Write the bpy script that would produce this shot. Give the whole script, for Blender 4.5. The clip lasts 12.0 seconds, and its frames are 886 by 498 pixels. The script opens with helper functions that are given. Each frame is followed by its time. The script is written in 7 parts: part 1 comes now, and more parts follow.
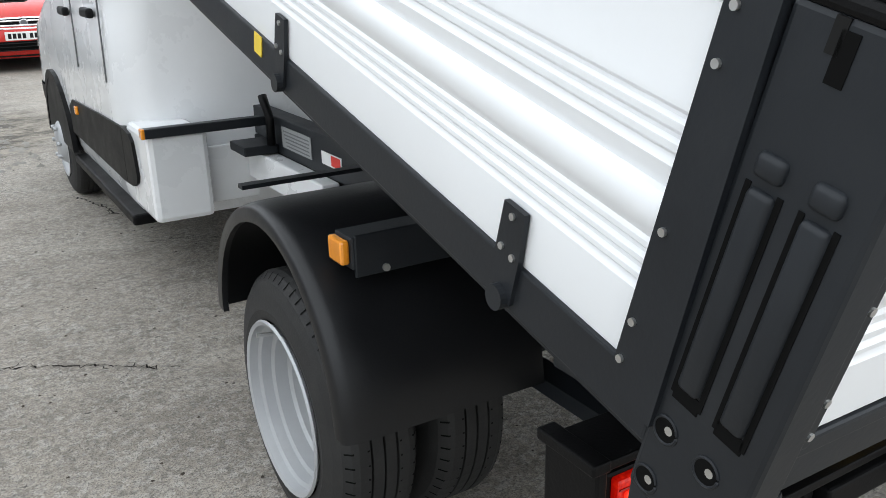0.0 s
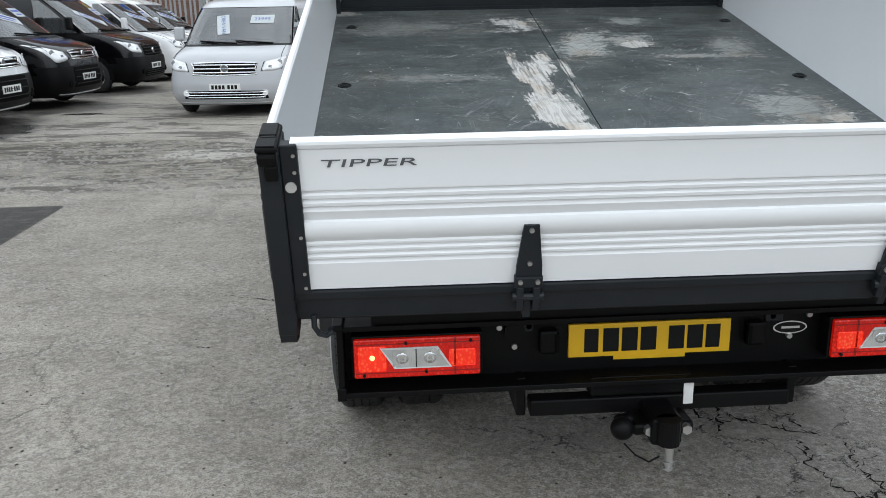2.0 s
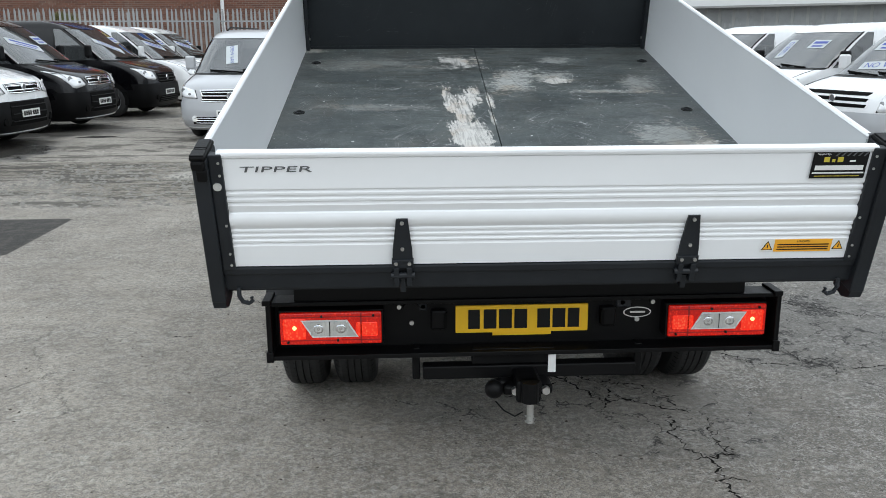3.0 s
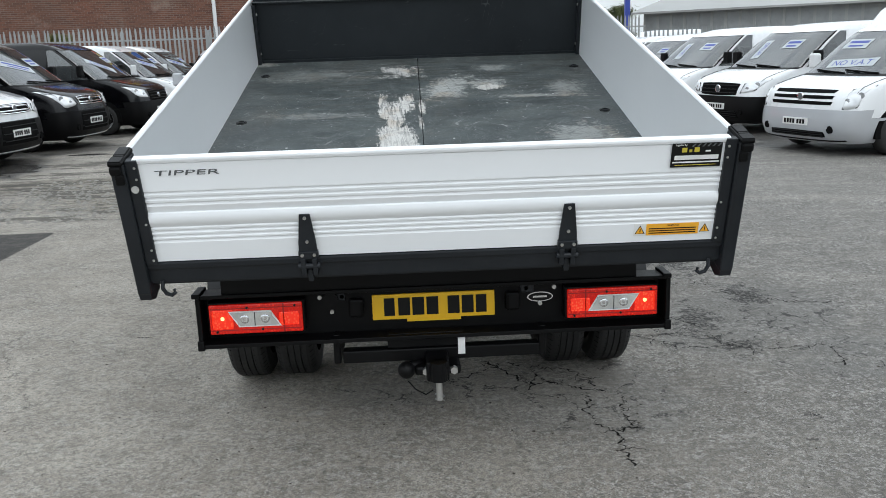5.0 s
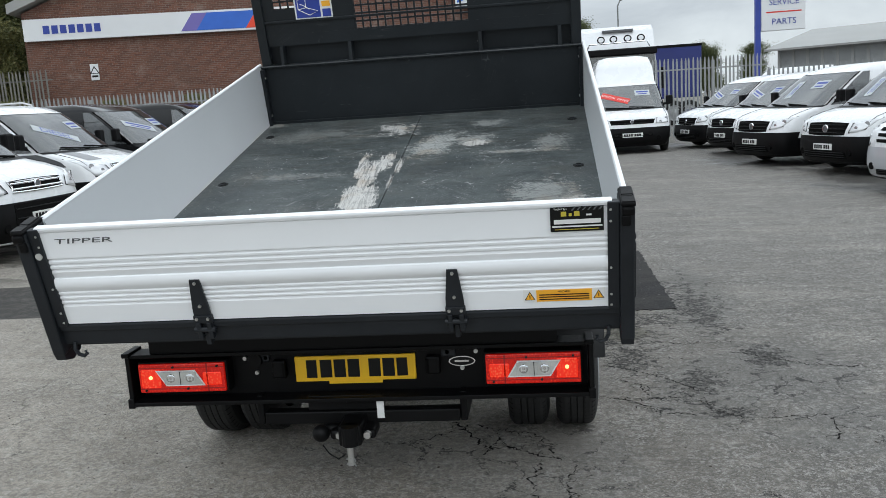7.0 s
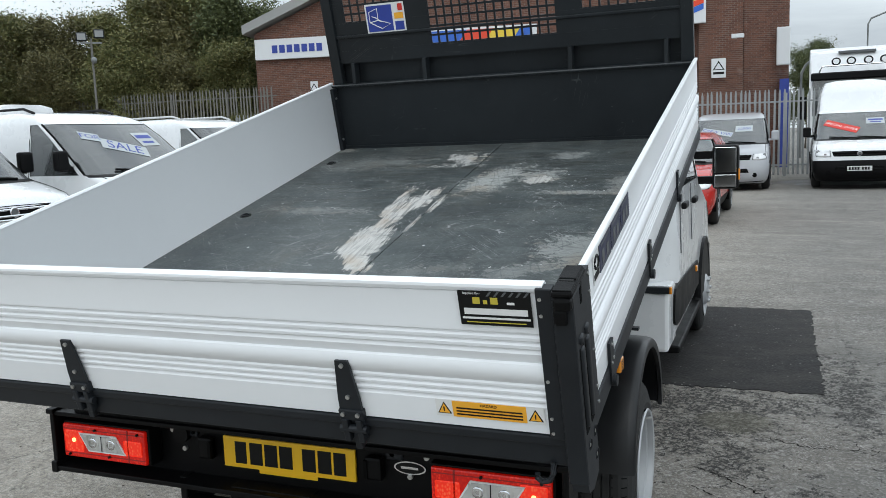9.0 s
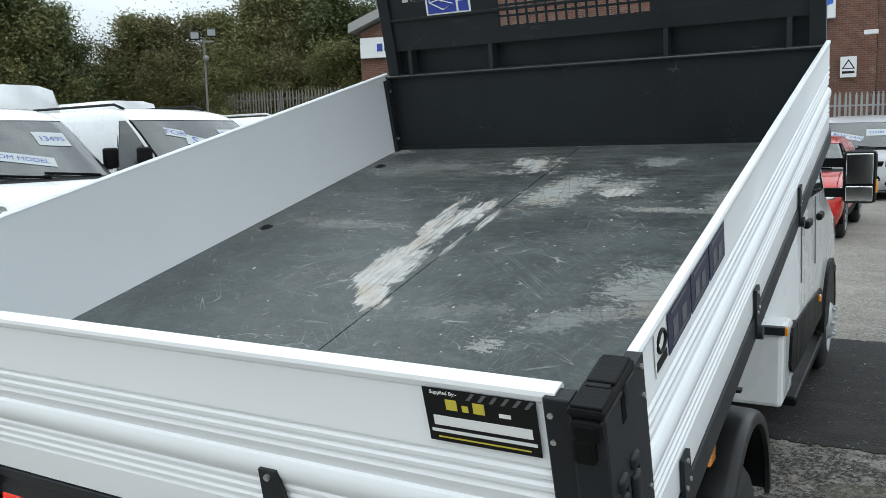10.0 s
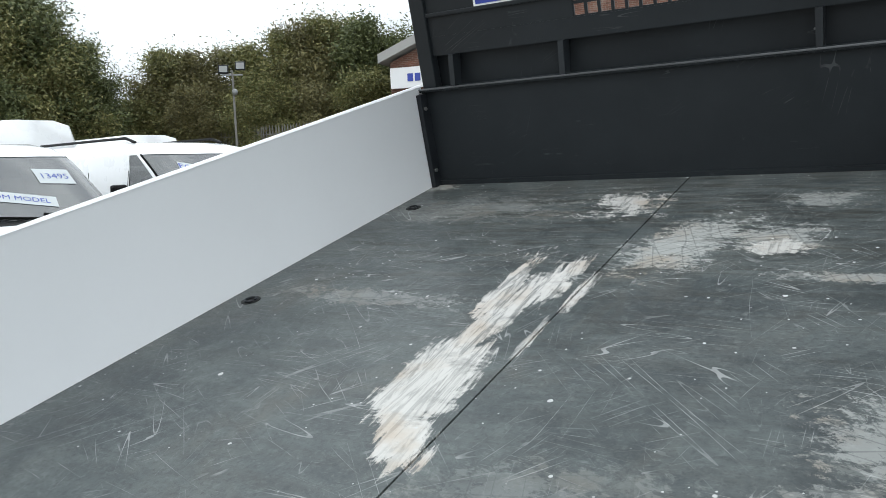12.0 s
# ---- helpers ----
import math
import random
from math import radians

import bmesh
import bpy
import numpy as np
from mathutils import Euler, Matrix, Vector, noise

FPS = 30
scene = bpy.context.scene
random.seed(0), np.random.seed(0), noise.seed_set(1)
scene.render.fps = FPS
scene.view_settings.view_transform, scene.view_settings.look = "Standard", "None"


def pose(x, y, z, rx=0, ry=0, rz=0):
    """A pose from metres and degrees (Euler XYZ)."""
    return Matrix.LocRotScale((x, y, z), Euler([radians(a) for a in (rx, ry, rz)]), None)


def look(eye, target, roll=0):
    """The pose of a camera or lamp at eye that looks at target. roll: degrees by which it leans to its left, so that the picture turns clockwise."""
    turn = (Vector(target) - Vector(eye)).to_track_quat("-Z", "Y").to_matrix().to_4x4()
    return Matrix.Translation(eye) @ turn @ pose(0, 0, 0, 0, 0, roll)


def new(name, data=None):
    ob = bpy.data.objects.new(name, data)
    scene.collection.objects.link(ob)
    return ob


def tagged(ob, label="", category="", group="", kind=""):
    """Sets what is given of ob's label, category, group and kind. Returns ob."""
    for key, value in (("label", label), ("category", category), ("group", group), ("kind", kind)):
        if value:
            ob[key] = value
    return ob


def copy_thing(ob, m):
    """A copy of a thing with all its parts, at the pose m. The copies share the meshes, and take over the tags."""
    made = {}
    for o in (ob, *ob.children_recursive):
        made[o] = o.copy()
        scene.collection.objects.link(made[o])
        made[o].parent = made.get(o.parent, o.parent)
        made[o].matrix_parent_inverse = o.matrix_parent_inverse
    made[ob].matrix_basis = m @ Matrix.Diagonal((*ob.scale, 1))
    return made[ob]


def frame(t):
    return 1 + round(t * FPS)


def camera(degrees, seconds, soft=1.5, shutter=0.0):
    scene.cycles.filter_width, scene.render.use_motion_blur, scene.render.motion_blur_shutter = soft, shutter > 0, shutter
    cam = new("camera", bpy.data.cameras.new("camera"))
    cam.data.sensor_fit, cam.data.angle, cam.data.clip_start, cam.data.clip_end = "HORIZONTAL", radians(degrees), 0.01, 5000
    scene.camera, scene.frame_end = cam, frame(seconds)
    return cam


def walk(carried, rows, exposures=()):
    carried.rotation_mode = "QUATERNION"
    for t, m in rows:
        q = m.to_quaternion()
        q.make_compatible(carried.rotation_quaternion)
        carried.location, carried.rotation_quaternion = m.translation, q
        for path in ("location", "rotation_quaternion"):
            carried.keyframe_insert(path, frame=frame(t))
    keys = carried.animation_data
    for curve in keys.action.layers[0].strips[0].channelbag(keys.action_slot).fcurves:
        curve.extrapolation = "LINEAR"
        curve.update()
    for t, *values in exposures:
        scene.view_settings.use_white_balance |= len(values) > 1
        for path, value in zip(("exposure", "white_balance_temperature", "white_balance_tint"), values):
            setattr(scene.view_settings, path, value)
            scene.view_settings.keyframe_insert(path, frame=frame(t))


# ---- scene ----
cam = camera(55.8, 12.0, soft=0.6)
PATH = [
    (0, (-1.628, -0.385, 1.395), (-0.649, 1.229, 0.736), -1.2),
    (0.5, (-1.455, -0.763, 1.463), (-0.737, 1.03, 0.944), -1.8),
    (1, (-1.313, -1.192, 1.532), (-0.803, 0.677, 1.033), -1.1),
    (1.5, (-1.089, -1.632, 1.602), (-0.8, 0.28, 1.09), -1.1),
    (2, (-0.783, -1.989, 1.625), (-0.655, -0.068, 1.082), -1.0),
    (2.5, (-0.616, -2.362, 1.642), (-0.555, -0.435, 1.11), -0.7),
    (3, (-0.432, -2.665, 1.671), (-0.337, -0.725, 1.194), -0.3),
    (3.5, (-0.197, -2.884, 1.681), (-0.087, -0.948, 1.19), -0.7),
    (3.7, (-0.169, -2.926, 1.679), (-0.052, -0.989, 1.197), -0.9),
    (5.3, (-0.016, -2.981, 1.663), (0.042, -1.033, 1.213), -2.6),
    (5.5, (0.031, -2.927, 1.662), (0.063, -0.977, 1.221), -3.0),
    (6, (0.221, -2.854, 1.686), (0.161, -0.892, 1.306), -4.2),
    (6.5, (0.575, -2.912, 1.689), (0.381, -0.955, 1.325), -4.1),
    (6.7, (0.676, -2.927, 1.692), (0.463, -0.971, 1.338), -4.0),
    (8.3, (1.54, -2.428, 1.691), (1.001, -0.521, 1.422), -2.5),
    (8.5, (1.571, -2.3, 1.678), (0.955, -0.416, 1.407), -2.5),
    (9, (1.56, -1.905, 1.689), (0.821, -0.066, 1.425), -2.2),
    (9.5, (1.56, -1.494, 1.673), (0.698, 0.291, 1.408), -2.6),
    (10, (1.469, -1.106, 1.683), (0.502, 0.625, 1.427), -1.5),
    (10.5, (1.284, -0.783, 1.696), (0.333, 0.962, 1.478), -2.1),
    (11, (1.172, -0.51, 1.665), (0.17, 1.208, 1.462), -2.3),
    (11.5, (1.008, -0.3, 1.671), (-0.02, 1.404, 1.472), -2.7),
    (12, (0.844, -0.16, 1.692), (-0.192, 1.542, 1.51), -2.4),
]
walk(cam, [(t, look(eye, target, roll)) for t, eye, target, roll in PATH], exposures=[(0, 0.34, 6550, 9), (0.25, 0.1, 6500, 9), (0.5, -0.24, 6450, 8), (1, -0.2, 6450, 8), (1.5, -0.12, 6400, 8), (3.5, -0.06, 6400, 7), (5.5, -0.08, 6400, 7), (6.5, -0.16, 6400, 7), (8.5, -0.38, 6350, 7), (9, -0.22, 6350, 6), (9.5, -0.16, 6350, 5), (10, -0.16, 6350, 4), (11, 0.02, 6350, 4), (12, 0.16, 6550, 7)])

# ---- world and light: an overcast sky with a wide, weak sun ----
def build_world():
    w = bpy.data.worlds.new("overcast_sky")
    scene.world = w
    w.use_nodes = True
    nt = w.node_tree
    nt.nodes.clear()
    out = nt.nodes.new("ShaderNodeOutputWorld")
    bg = nt.nodes.new("ShaderNodeBackground")
    sky = nt.nodes.new("ShaderNodeTexSky")
    sky.sky_type = "NISHITA"
    sky.sun_disc = False
    sky.sun_elevation = radians(38)
    sky.sun_rotation = radians(160)
    gain = nt.nodes.new("ShaderNodeVectorMath")
    gain.operation = "SCALE"
    gain.inputs["Scale"].default_value = 0.08
    tc = nt.nodes.new("ShaderNodeTexCoord")
    mp = nt.nodes.new("ShaderNodeMapping")
    mp.inputs["Scale"].default_value = (1.0, 1.0, 3.2)
    cl = nt.nodes.new("ShaderNodeTexNoise")
    cl.inputs["Scale"].default_value = 2.6
    cl.inputs["Detail"].default_value = 7.0
    cl.inputs["Roughness"].default_value = 0.55
    cl.inputs["Distortion"].default_value = 0.4
    ramp = nt.nodes.new("ShaderNodeValToRGB")
    e = ramp.color_ramp.elements
    e[0].position, e[0].color = 0.33, (0.56, 0.60, 0.66, 1)
    e[1].position, e[1].color = 0.62, (0.93, 0.985, 1.03, 1)
    mix = nt.nodes.new("ShaderNodeMix")
    mix.data_type = "RGBA"
    mix.inputs["Factor"].default_value = 0.9
    nt.links.new(tc.outputs["Generated"], mp.inputs["Vector"])
    nt.links.new(mp.outputs["Vector"], cl.inputs["Vector"])
    nt.links.new(cl.outputs["Fac"], ramp.inputs["Fac"])
    nt.links.new(sky.outputs["Color"], gain.inputs[0])
    nt.links.new(gain.outputs["Vector"], mix.inputs["A"])
    nt.links.new(ramp.outputs["Color"], mix.inputs["B"])
    # an overcast dome is brightest overhead
    sep = nt.nodes.new("ShaderNodeSeparateXYZ")
    up = nt.nodes.new("ShaderNodeMapRange")
    up.inputs["From Min"].default_value = 0.10
    up.inputs["From Max"].default_value = 0.42
    up.inputs["To Min"].default_value = 0.74
    up.inputs["To Max"].default_value = 1.36
    lift = nt.nodes.new("ShaderNodeVectorMath")
    lift.operation = "SCALE"
    nt.links.new(tc.outputs["Generated"], sep.inputs[0])
    nt.links.new(sep.outputs["Z"], up.inputs["Value"])
    nt.links.new(mix.outputs["Result"], lift.inputs[0])
    nt.links.new(up.outputs["Result"], lift.inputs["Scale"])
    nt.links.new(lift.outputs["Vector"], bg.inputs["Color"])
    bg.inputs["Strength"].default_value = 1.55
    nt.links.new(bg.outputs["Background"], out.inputs["Surface"])


build_world()
sun_data = bpy.data.lights.new("sun", "SUN")
sun_data.energy = 0.35
sun_data.angle = radians(35)
sun_data.color = (1.0, 0.98, 0.96)
sun = new("sun", sun_data)
sun.matrix_world = look((4, -12, 15), (0, 2, 0))


# ---- materials ----
class Nodes:
    """A short way to write shader nodes."""

    def __init__(self, name):
        self.mat = bpy.data.materials.new(name)
        self.mat.use_nodes = True
        self.nt = self.mat.node_tree
        self.bsdf = self.nt.nodes["Principled BSDF"]

    def add(self, kind, **props):
        n = self.nt.nodes.new(kind)
        if "operation" in props:
            n.operation = props["operation"]
        if "use_clamp" in props:
            n.use_clamp = props["use_clamp"]
        if "feature" in props:
            n.feature = props["feature"]
        if "data_type" in props:
            n.data_type = props["data_type"]
        return n

    def put(self, value, socket):
        if isinstance(value, bpy.types.NodeSocket):
            self.nt.links.new(value, socket)
        else:
            socket.default_value = value

    def coord(self, scale=(1, 1, 1), rot=(0, 0, 0), loc=(0, 0, 0), kind="Object"):
        tc = self.add("ShaderNodeTexCoord")
        out = tc.outputs[kind]
        if any(rot):
            turn = self.add("ShaderNodeMapping")
            turn.inputs["Rotation"].default_value = rot
            self.nt.links.new(out, turn.inputs["Vector"])
            out = turn.outputs["Vector"]
        mp = self.add("ShaderNodeMapping")
        mp.inputs["Scale"].default_value = scale
        mp.inputs["Location"].default_value = loc
        self.nt.links.new(out, mp.inputs["Vector"])
        return mp.outputs["Vector"]

    def noise(self, vec, scale, detail=4, rough=0.55, distort=0.0):
        n = self.add("ShaderNodeTexNoise")
        self.put(vec, n.inputs["Vector"])
        n.inputs["Scale"].default_value = scale
        n.inputs["Detail"].default_value = detail
        n.inputs["Roughness"].default_value = rough
        n.inputs["Distortion"].default_value = distort
        return n.outputs["Fac"]

    def voronoi(self, vec, scale, feature="F1", rand=1.0):
        n = self.add("ShaderNodeTexVoronoi", feature=feature)
        self.put(vec, n.inputs["Vector"])
        n.inputs["Scale"].default_value = scale
        n.inputs["Randomness"].default_value = rand
        return n.outputs["Distance"]

    def math(self, op, a, b=0.0, clamp=False):
        n = self.add("ShaderNodeMath", operation=op, use_clamp=clamp)
        self.put(a, n.inputs[0])
        self.put(b, n.inputs[1])
        return n.outputs[0]

    def ramp(self, fac, lo, hi, a=0.0, b=1.0):
        n = self.add("ShaderNodeMapRange")
        n.inputs["From Min"].default_value = lo
        n.inputs["From Max"].default_value = hi
        n.inputs["To Min"].default_value = a
        n.inputs["To Max"].default_value = b
        self.put(fac, n.inputs["Value"])
        return n.outputs["Result"]

    def mix(self, fac, a, b):
        n = self.add("ShaderNodeMix", data_type="RGBA")
        self.put(fac, n.inputs["Factor"])
        self.put((*a, 1) if isinstance(a, tuple) and len(a) == 3 else a, n.inputs["A"])
        self.put((*b, 1) if isinstance(b, tuple) and len(b) == 3 else b, n.inputs["B"])
        return n.outputs["Result"]

    def bump(self, height, strength=0.3, dist=0.01):
        n = self.add("ShaderNodeBump")
        n.inputs["Strength"].default_value = strength
        n.inputs["Distance"].default_value = dist
        self.put(height, n.inputs["Height"])
        self.nt.links.new(n.outputs["Normal"], self.bsdf.inputs["Normal"])

    def set(self, **kw):
        for k, v in kw.items():
            k = {"ior": "IOR", "specular_ior_level": "Specular IOR Level"}.get(k) or k.replace("_", " ").title()
            if isinstance(v, tuple) and len(v) == 3:
                v = (*v, 1)
            self.put(v, self.bsdf.inputs[k])
        return self.mat


def plain(name, col, rough=0.5, metal=0.0, vary=0.12, scale=18.0, bump=0.1, dirt=0.0, dirt_col=(0.12, 0.10, 0.08), coat=0.0, spec=0.5):
    """A surface with a fine grain, slight blotches and some dirt."""
    n = Nodes(name)
    v = n.coord()
    fine = n.noise(v, scale * 6, 3)
    big = n.noise(v, scale * 0.25, 5, 0.6)
    dark = tuple(c * (1 - vary) for c in col)
    light = tuple(min(1, c * (1 + vary)) for c in col)
    c = n.mix(n.ramp(big, 0.3, 0.7), dark, light)
    if dirt:
        c = n.mix(n.ramp(n.noise(v, scale * 0.5, 8, 0.7), 0.5, 0.75, 0, dirt), c, dirt_col)
    n.bump(fine, bump, 0.002)
    return n.set(base_color=c, roughness=n.ramp(big, 0.2, 0.8, max(0.03, rough - 0.07), min(1, rough + 0.1)), metallic=metal, coat_weight=coat, specular_ior_level=spec)


def paint(name, col, rough=0.25, coat=0.7, spec=0.5):
    """Car paint under clear coat, with a film of road dust."""
    n = Nodes(name)
    v = n.coord()
    dust = n.ramp(n.noise(v, 2.2, 6, 0.65), 0.42, 0.8, 0, 0.25)
    c = n.mix(dust, col, tuple(x + (0.4 if max(col) > 0.2 else 0.012) * (y - x) for x, y in zip(col, (0.3, 0.28, 0.25))))
    return n.set(base_color=c, roughness=n.ramp(dust, 0, 0.3, rough, rough + 0.2), coat_weight=coat, coat_roughness=0.06, specular_ior_level=spec)


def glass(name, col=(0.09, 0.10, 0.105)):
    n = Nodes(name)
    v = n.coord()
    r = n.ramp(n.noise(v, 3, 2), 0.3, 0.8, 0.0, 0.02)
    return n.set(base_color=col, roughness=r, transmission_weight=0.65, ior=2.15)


def bed_material():
    """Dark phenolic ply, scuffed and scratched every way, with dried plaster on it."""
    n = Nodes("scuffed_phenolic_ply")
    v = n.coord()
    sep = n.add("ShaderNodeSeparateXYZ")
    n.nt.links.new(v, sep.inputs[0])
    u = n.math("MULTIPLY", n.math("ADD", sep.outputs[0], n.math("ADD", n.math("MULTIPLY", sep.outputs[1], 0.0147), 0.018)), 0.975)
    y = n.math("MULTIPLY", sep.outputs[1], 0.966)
    fine = n.noise(v, 90, 6, 0.75)
    big = n.noise(v, 1.3, 7, 0.62, 0.5)
    blot = n.noise(v, 10, 10, 0.8, 0.5)
    smear = n.noise(n.coord((1.0, 1.5, 1), (0, 0, 0.25)), 3.0, 10, 0.74, 0.6)
    across = n.noise(n.coord((1.0, 9, 1), (0, 0, 0.04)), 4.5, 10, 0.78, 0.4)
    col = n.mix(n.ramp(big, 0.32, 0.68), (0.030, 0.038, 0.042), (0.064, 0.077, 0.078))
    mot = n.noise(n.coord(loc=(4, 9, 0)), 7.0, 9, 0.75, 0.8)
    col = n.mix(n.ramp(mot, 0.46, 0.66, 0, 0.5), col, (0.120, 0.138, 0.134))
    col = n.mix(n.ramp(mot, 0.48, 0.34, 0, 0.45), col, (0.032, 0.038, 0.042))
    col = n.mix(n.ramp(smear, 0.45, 0.68, 0, 0.55), col, (0.135, 0.152, 0.148))
    col = n.mix(n.ramp(n.noise(n.coord(loc=(7, 3, 0)), 2.2, 8, 0.7, 0.7), 0.52, 0.72, 0, 0.45), col, (0.105, 0.094, 0.076))
    col = n.mix(n.ramp(fine, 0.50, 0.66, 0, 0.5), col, (0.020, 0.024, 0.026))
    col = n.mix(n.ramp(n.noise(n.coord(loc=(1, 7, 0)), 45, 8, 0.8, 0.4), 0.53, 0.66, 0, 0.4), col, (0.17, 0.185, 0.18))
    front = n.ramp(y, 1.7, 2.6, 0.10, 1.0)
    dirty = n.math("MULTIPLY", n.ramp(n.noise(n.coord((1.0, 7, 1), (0, 0, -0.03), (3, 8, 0)), 3.2, 10, 0.8, 0.5), 0.47, 0.60), n.ramp(y, 1.2, 2.5, 0.25, 0.85))
    col = n.mix(dirty, col, (0.030, 0.030, 0.026))
    scuff = n.math("MULTIPLY", n.ramp(across, 0.50, 0.66), front)
    col = n.mix(n.math("MULTIPLY", scuff, 0.45), col, (0.21, 0.205, 0.185))
    # hair scratches: the level lines of stretched fields, broken up
    for k in range(11):
        ang = (0.3, -0.9, 1.3, 0.0, -0.4, 0.8, -1.25, 0.15, 1.55, -0.65, 0.55)[k]
        f = n.noise(n.coord((0.7, 9.0 + 2 * (k % 3), 1), (0, 0, ang), (k * 3.1, k * 1.7, 0)), 1.5 + 0.3 * (k % 4), 0.0, 0.4, 0.0)
        line = n.math("LESS_THAN", n.math("ABSOLUTE", n.math("SUBTRACT", f, 0.5 + 0.03 * (k % 3 - 1))), 0.0032 + 0.0022 * (k % 2))
        gate = n.ramp(n.noise(n.coord(loc=(k * 2.3, 5.0 + k, 0)), 4.5, 4, 0.6), 0.54, 0.66)
        col = n.mix(n.math("MULTIPLY", line, n.math("MULTIPLY", gate, 0.6)), col, (0.36, 0.37, 0.365))
    # dried plaster: each patch is a tilted oval or bar with a ragged edge
    streak = n.noise(n.coord((15, 1.4, 1), (0, 0, -0.08)), 2.6, 9, 0.72, 0.15)
    cross = n.noise(n.coord((2.2, 13, 1), (0, 0, 0.10)), 2.6, 9, 0.75, 0.3)
    tex = n.math("ADD", n.math("MULTIPLY", n.math("SUBTRACT", blot, 0.5), 1.5), n.math("MULTIPLY", n.math("SUBTRACT", streak, 0.5), 1.6))
    tex2 = n.math("ADD", n.math("MULTIPLY", n.math("SUBTRACT", blot, 0.5), 3.0), n.math("MULTIPLY", n.math("SUBTRACT", cross, 0.5), 1.7))
    crumb = n.noise(n.coord((1.0, 1.7, 1), (0, 0, 0.5), (2, 6, 0)), 34, 8, 0.78, 0.6)
    tex2 = n.math("ADD", tex2, n.math("MULTIPLY", n.math("SUBTRACT", crumb, 0.5), 2.6))

    def patch(cu, cv, ru, rv, turn, ragged, field, gain, soft=2.2):
        ca, sa = math.cos(turn), math.sin(turn)
        a, b = n.math("SUBTRACT", u, cu), n.math("SUBTRACT", y, cv)
        p = n.math("DIVIDE", n.math("ADD", n.math("MULTIPLY", a, ca), n.math("MULTIPLY", b, sa)), ru)
        q = n.math("DIVIDE", n.math("SUBTRACT", n.math("MULTIPLY", b, ca), n.math("MULTIPLY", a, sa)), rv)
        p, q = n.math("POWER", n.math("ABSOLUTE", p), 3.0), n.math("POWER", n.math("ABSOLUTE", q), 3.0)
        d = n.math("POWER", n.math("ADD", p, q), 0.3333)
        m = n.math("MULTIPLY", n.math("ADD", n.math("SUBTRACT", 1.0, d), n.math("MULTIPLY", field, ragged)), soft * 1.6, True)
        return n.math("MULTIPLY", m, gain)

    thick = None
    for a in (
        (-0.110, 1.31, 0.098, 0.20, 0.06, 1.0, tex, 1.0, 4.5), (-0.056, 1.11, 0.055, 0.14, 0.5, 1.4, tex, 1.0, 4.0),
        (-0.105, 1.64, 0.050, 0.30, -0.10, 1.2, tex, 0.95, 3.5), (-0.165, 1.80, 0.042, 0.22, 0.10, 2.2, tex, 0.95, 3.0), (-0.050, 1.86, 0.052, 0.16, 0.0, 2.0, tex, 0.95, 3.0),
        (0.038, 1.79, 0.024, 0.11, 0.0, 2.0, tex, 0.9, 3.5), (0.020, 1.52, 0.010, 0.12, 0.0, 2.0, tex, 0.8, 3.5),
        (-0.080, 2.52, 0.110, 0.105, 0.0, 1.7, tex2, 0.8, 2.4), (0.44, 2.13, 0.06, 0.05, 0.2, 1.7, tex2, 0.75, 2.4),
        (0.95, 1.13, 0.05, 0.035, 0.2, 1.2, tex2, 0.65, 2.4), (0.46, 0.84, 0.055, 0.035, 0.1, 1.7, tex2, 0.5, 2.2),
    ):
        m = patch(*a)
        thick = m if thick is None else n.math("MAXIMUM", thick, m)
    thin = None
    for a in (
        (0.21, 2.16, 0.12, 0.25, -0.35, 1.0, tex2, 0.67, 2.1), (0.43, 2.19, 0.12, 0.11, 0.1, 1.1, tex2, 0.62, 2.2),
        (0.72, 1.93, 0.26, 0.030, -0.05, 1.3, tex2, 0.50, 2.6), (0.90, 2.08, 0.10, 0.14, 0.0, 1.1, tex2, 0.40, 2.1),
        (0.84, 1.25, 0.17, 0.18, 0.2, 1.15, tex2, 0.47, 2.1), (0.66, 1.05, 0.22, 0.06, 0.55, 1.3, tex2, 0.29, 2.1),
        (0.51, 2.55, 0.10, 0.07, 0.0, 1.4, tex2, 0.45, 2.4), (0.26, 1.02, 0.20, 0.05, 0.3, 1.5, tex2, 0.18, 1.9),
        (-0.55, 1.70, 0.30, 0.05, -0.05, 1.4, tex2, 0.29, 1.9), (-0.62, 2.50, 0.34, 0.14, 0.0, 1.3, tex2, 0.22, 1.8), (-1.0, 2.80, 0.12, 0.05, 0.0, 1.0, tex2, 0.56, 2.9),
    ):
        m = patch(*a)
        thin = m if thin is None else n.math("MAXIMUM", thin, m)
    for k, (ang, off) in enumerate(((0.35, 2.0), (-0.75, 5.0), (1.2, 8.0), (-0.2, 11.0))):
        f = n.noise(n.coord((0.8, 8.0, 1), (0, 0, ang), (off, off * 0.6, 0)), 2.4, 0.0, 0.4, 0.0)
        cut = n.math("LESS_THAN", n.math("ABSOLUTE", n.math("SUBTRACT", f, 0.5)), 0.014 + 0.006 * (k % 2))
        thin = n.math("MULTIPLY", thin, n.math("SUBTRACT", 1.0, n.math("MULTIPLY", cut, 0.4)))
    col = n.mix(thin, col, n.mix(n.ramp(n.noise(v, 4, 5, 0.6), 0.5, 0.66), (0.42, 0.43, 0.41), (0.40, 0.34, 0.27)))
    grooves = n.math("MULTIPLY", n.ramp(n.noise(n.coord((17, 1.5, 1), (0, 0, -0.08)), 2.2, 10, 0.8, 1.1), 0.49, 0.56), n.ramp(y, 1.05, 1.5, 0.35, 1.0))
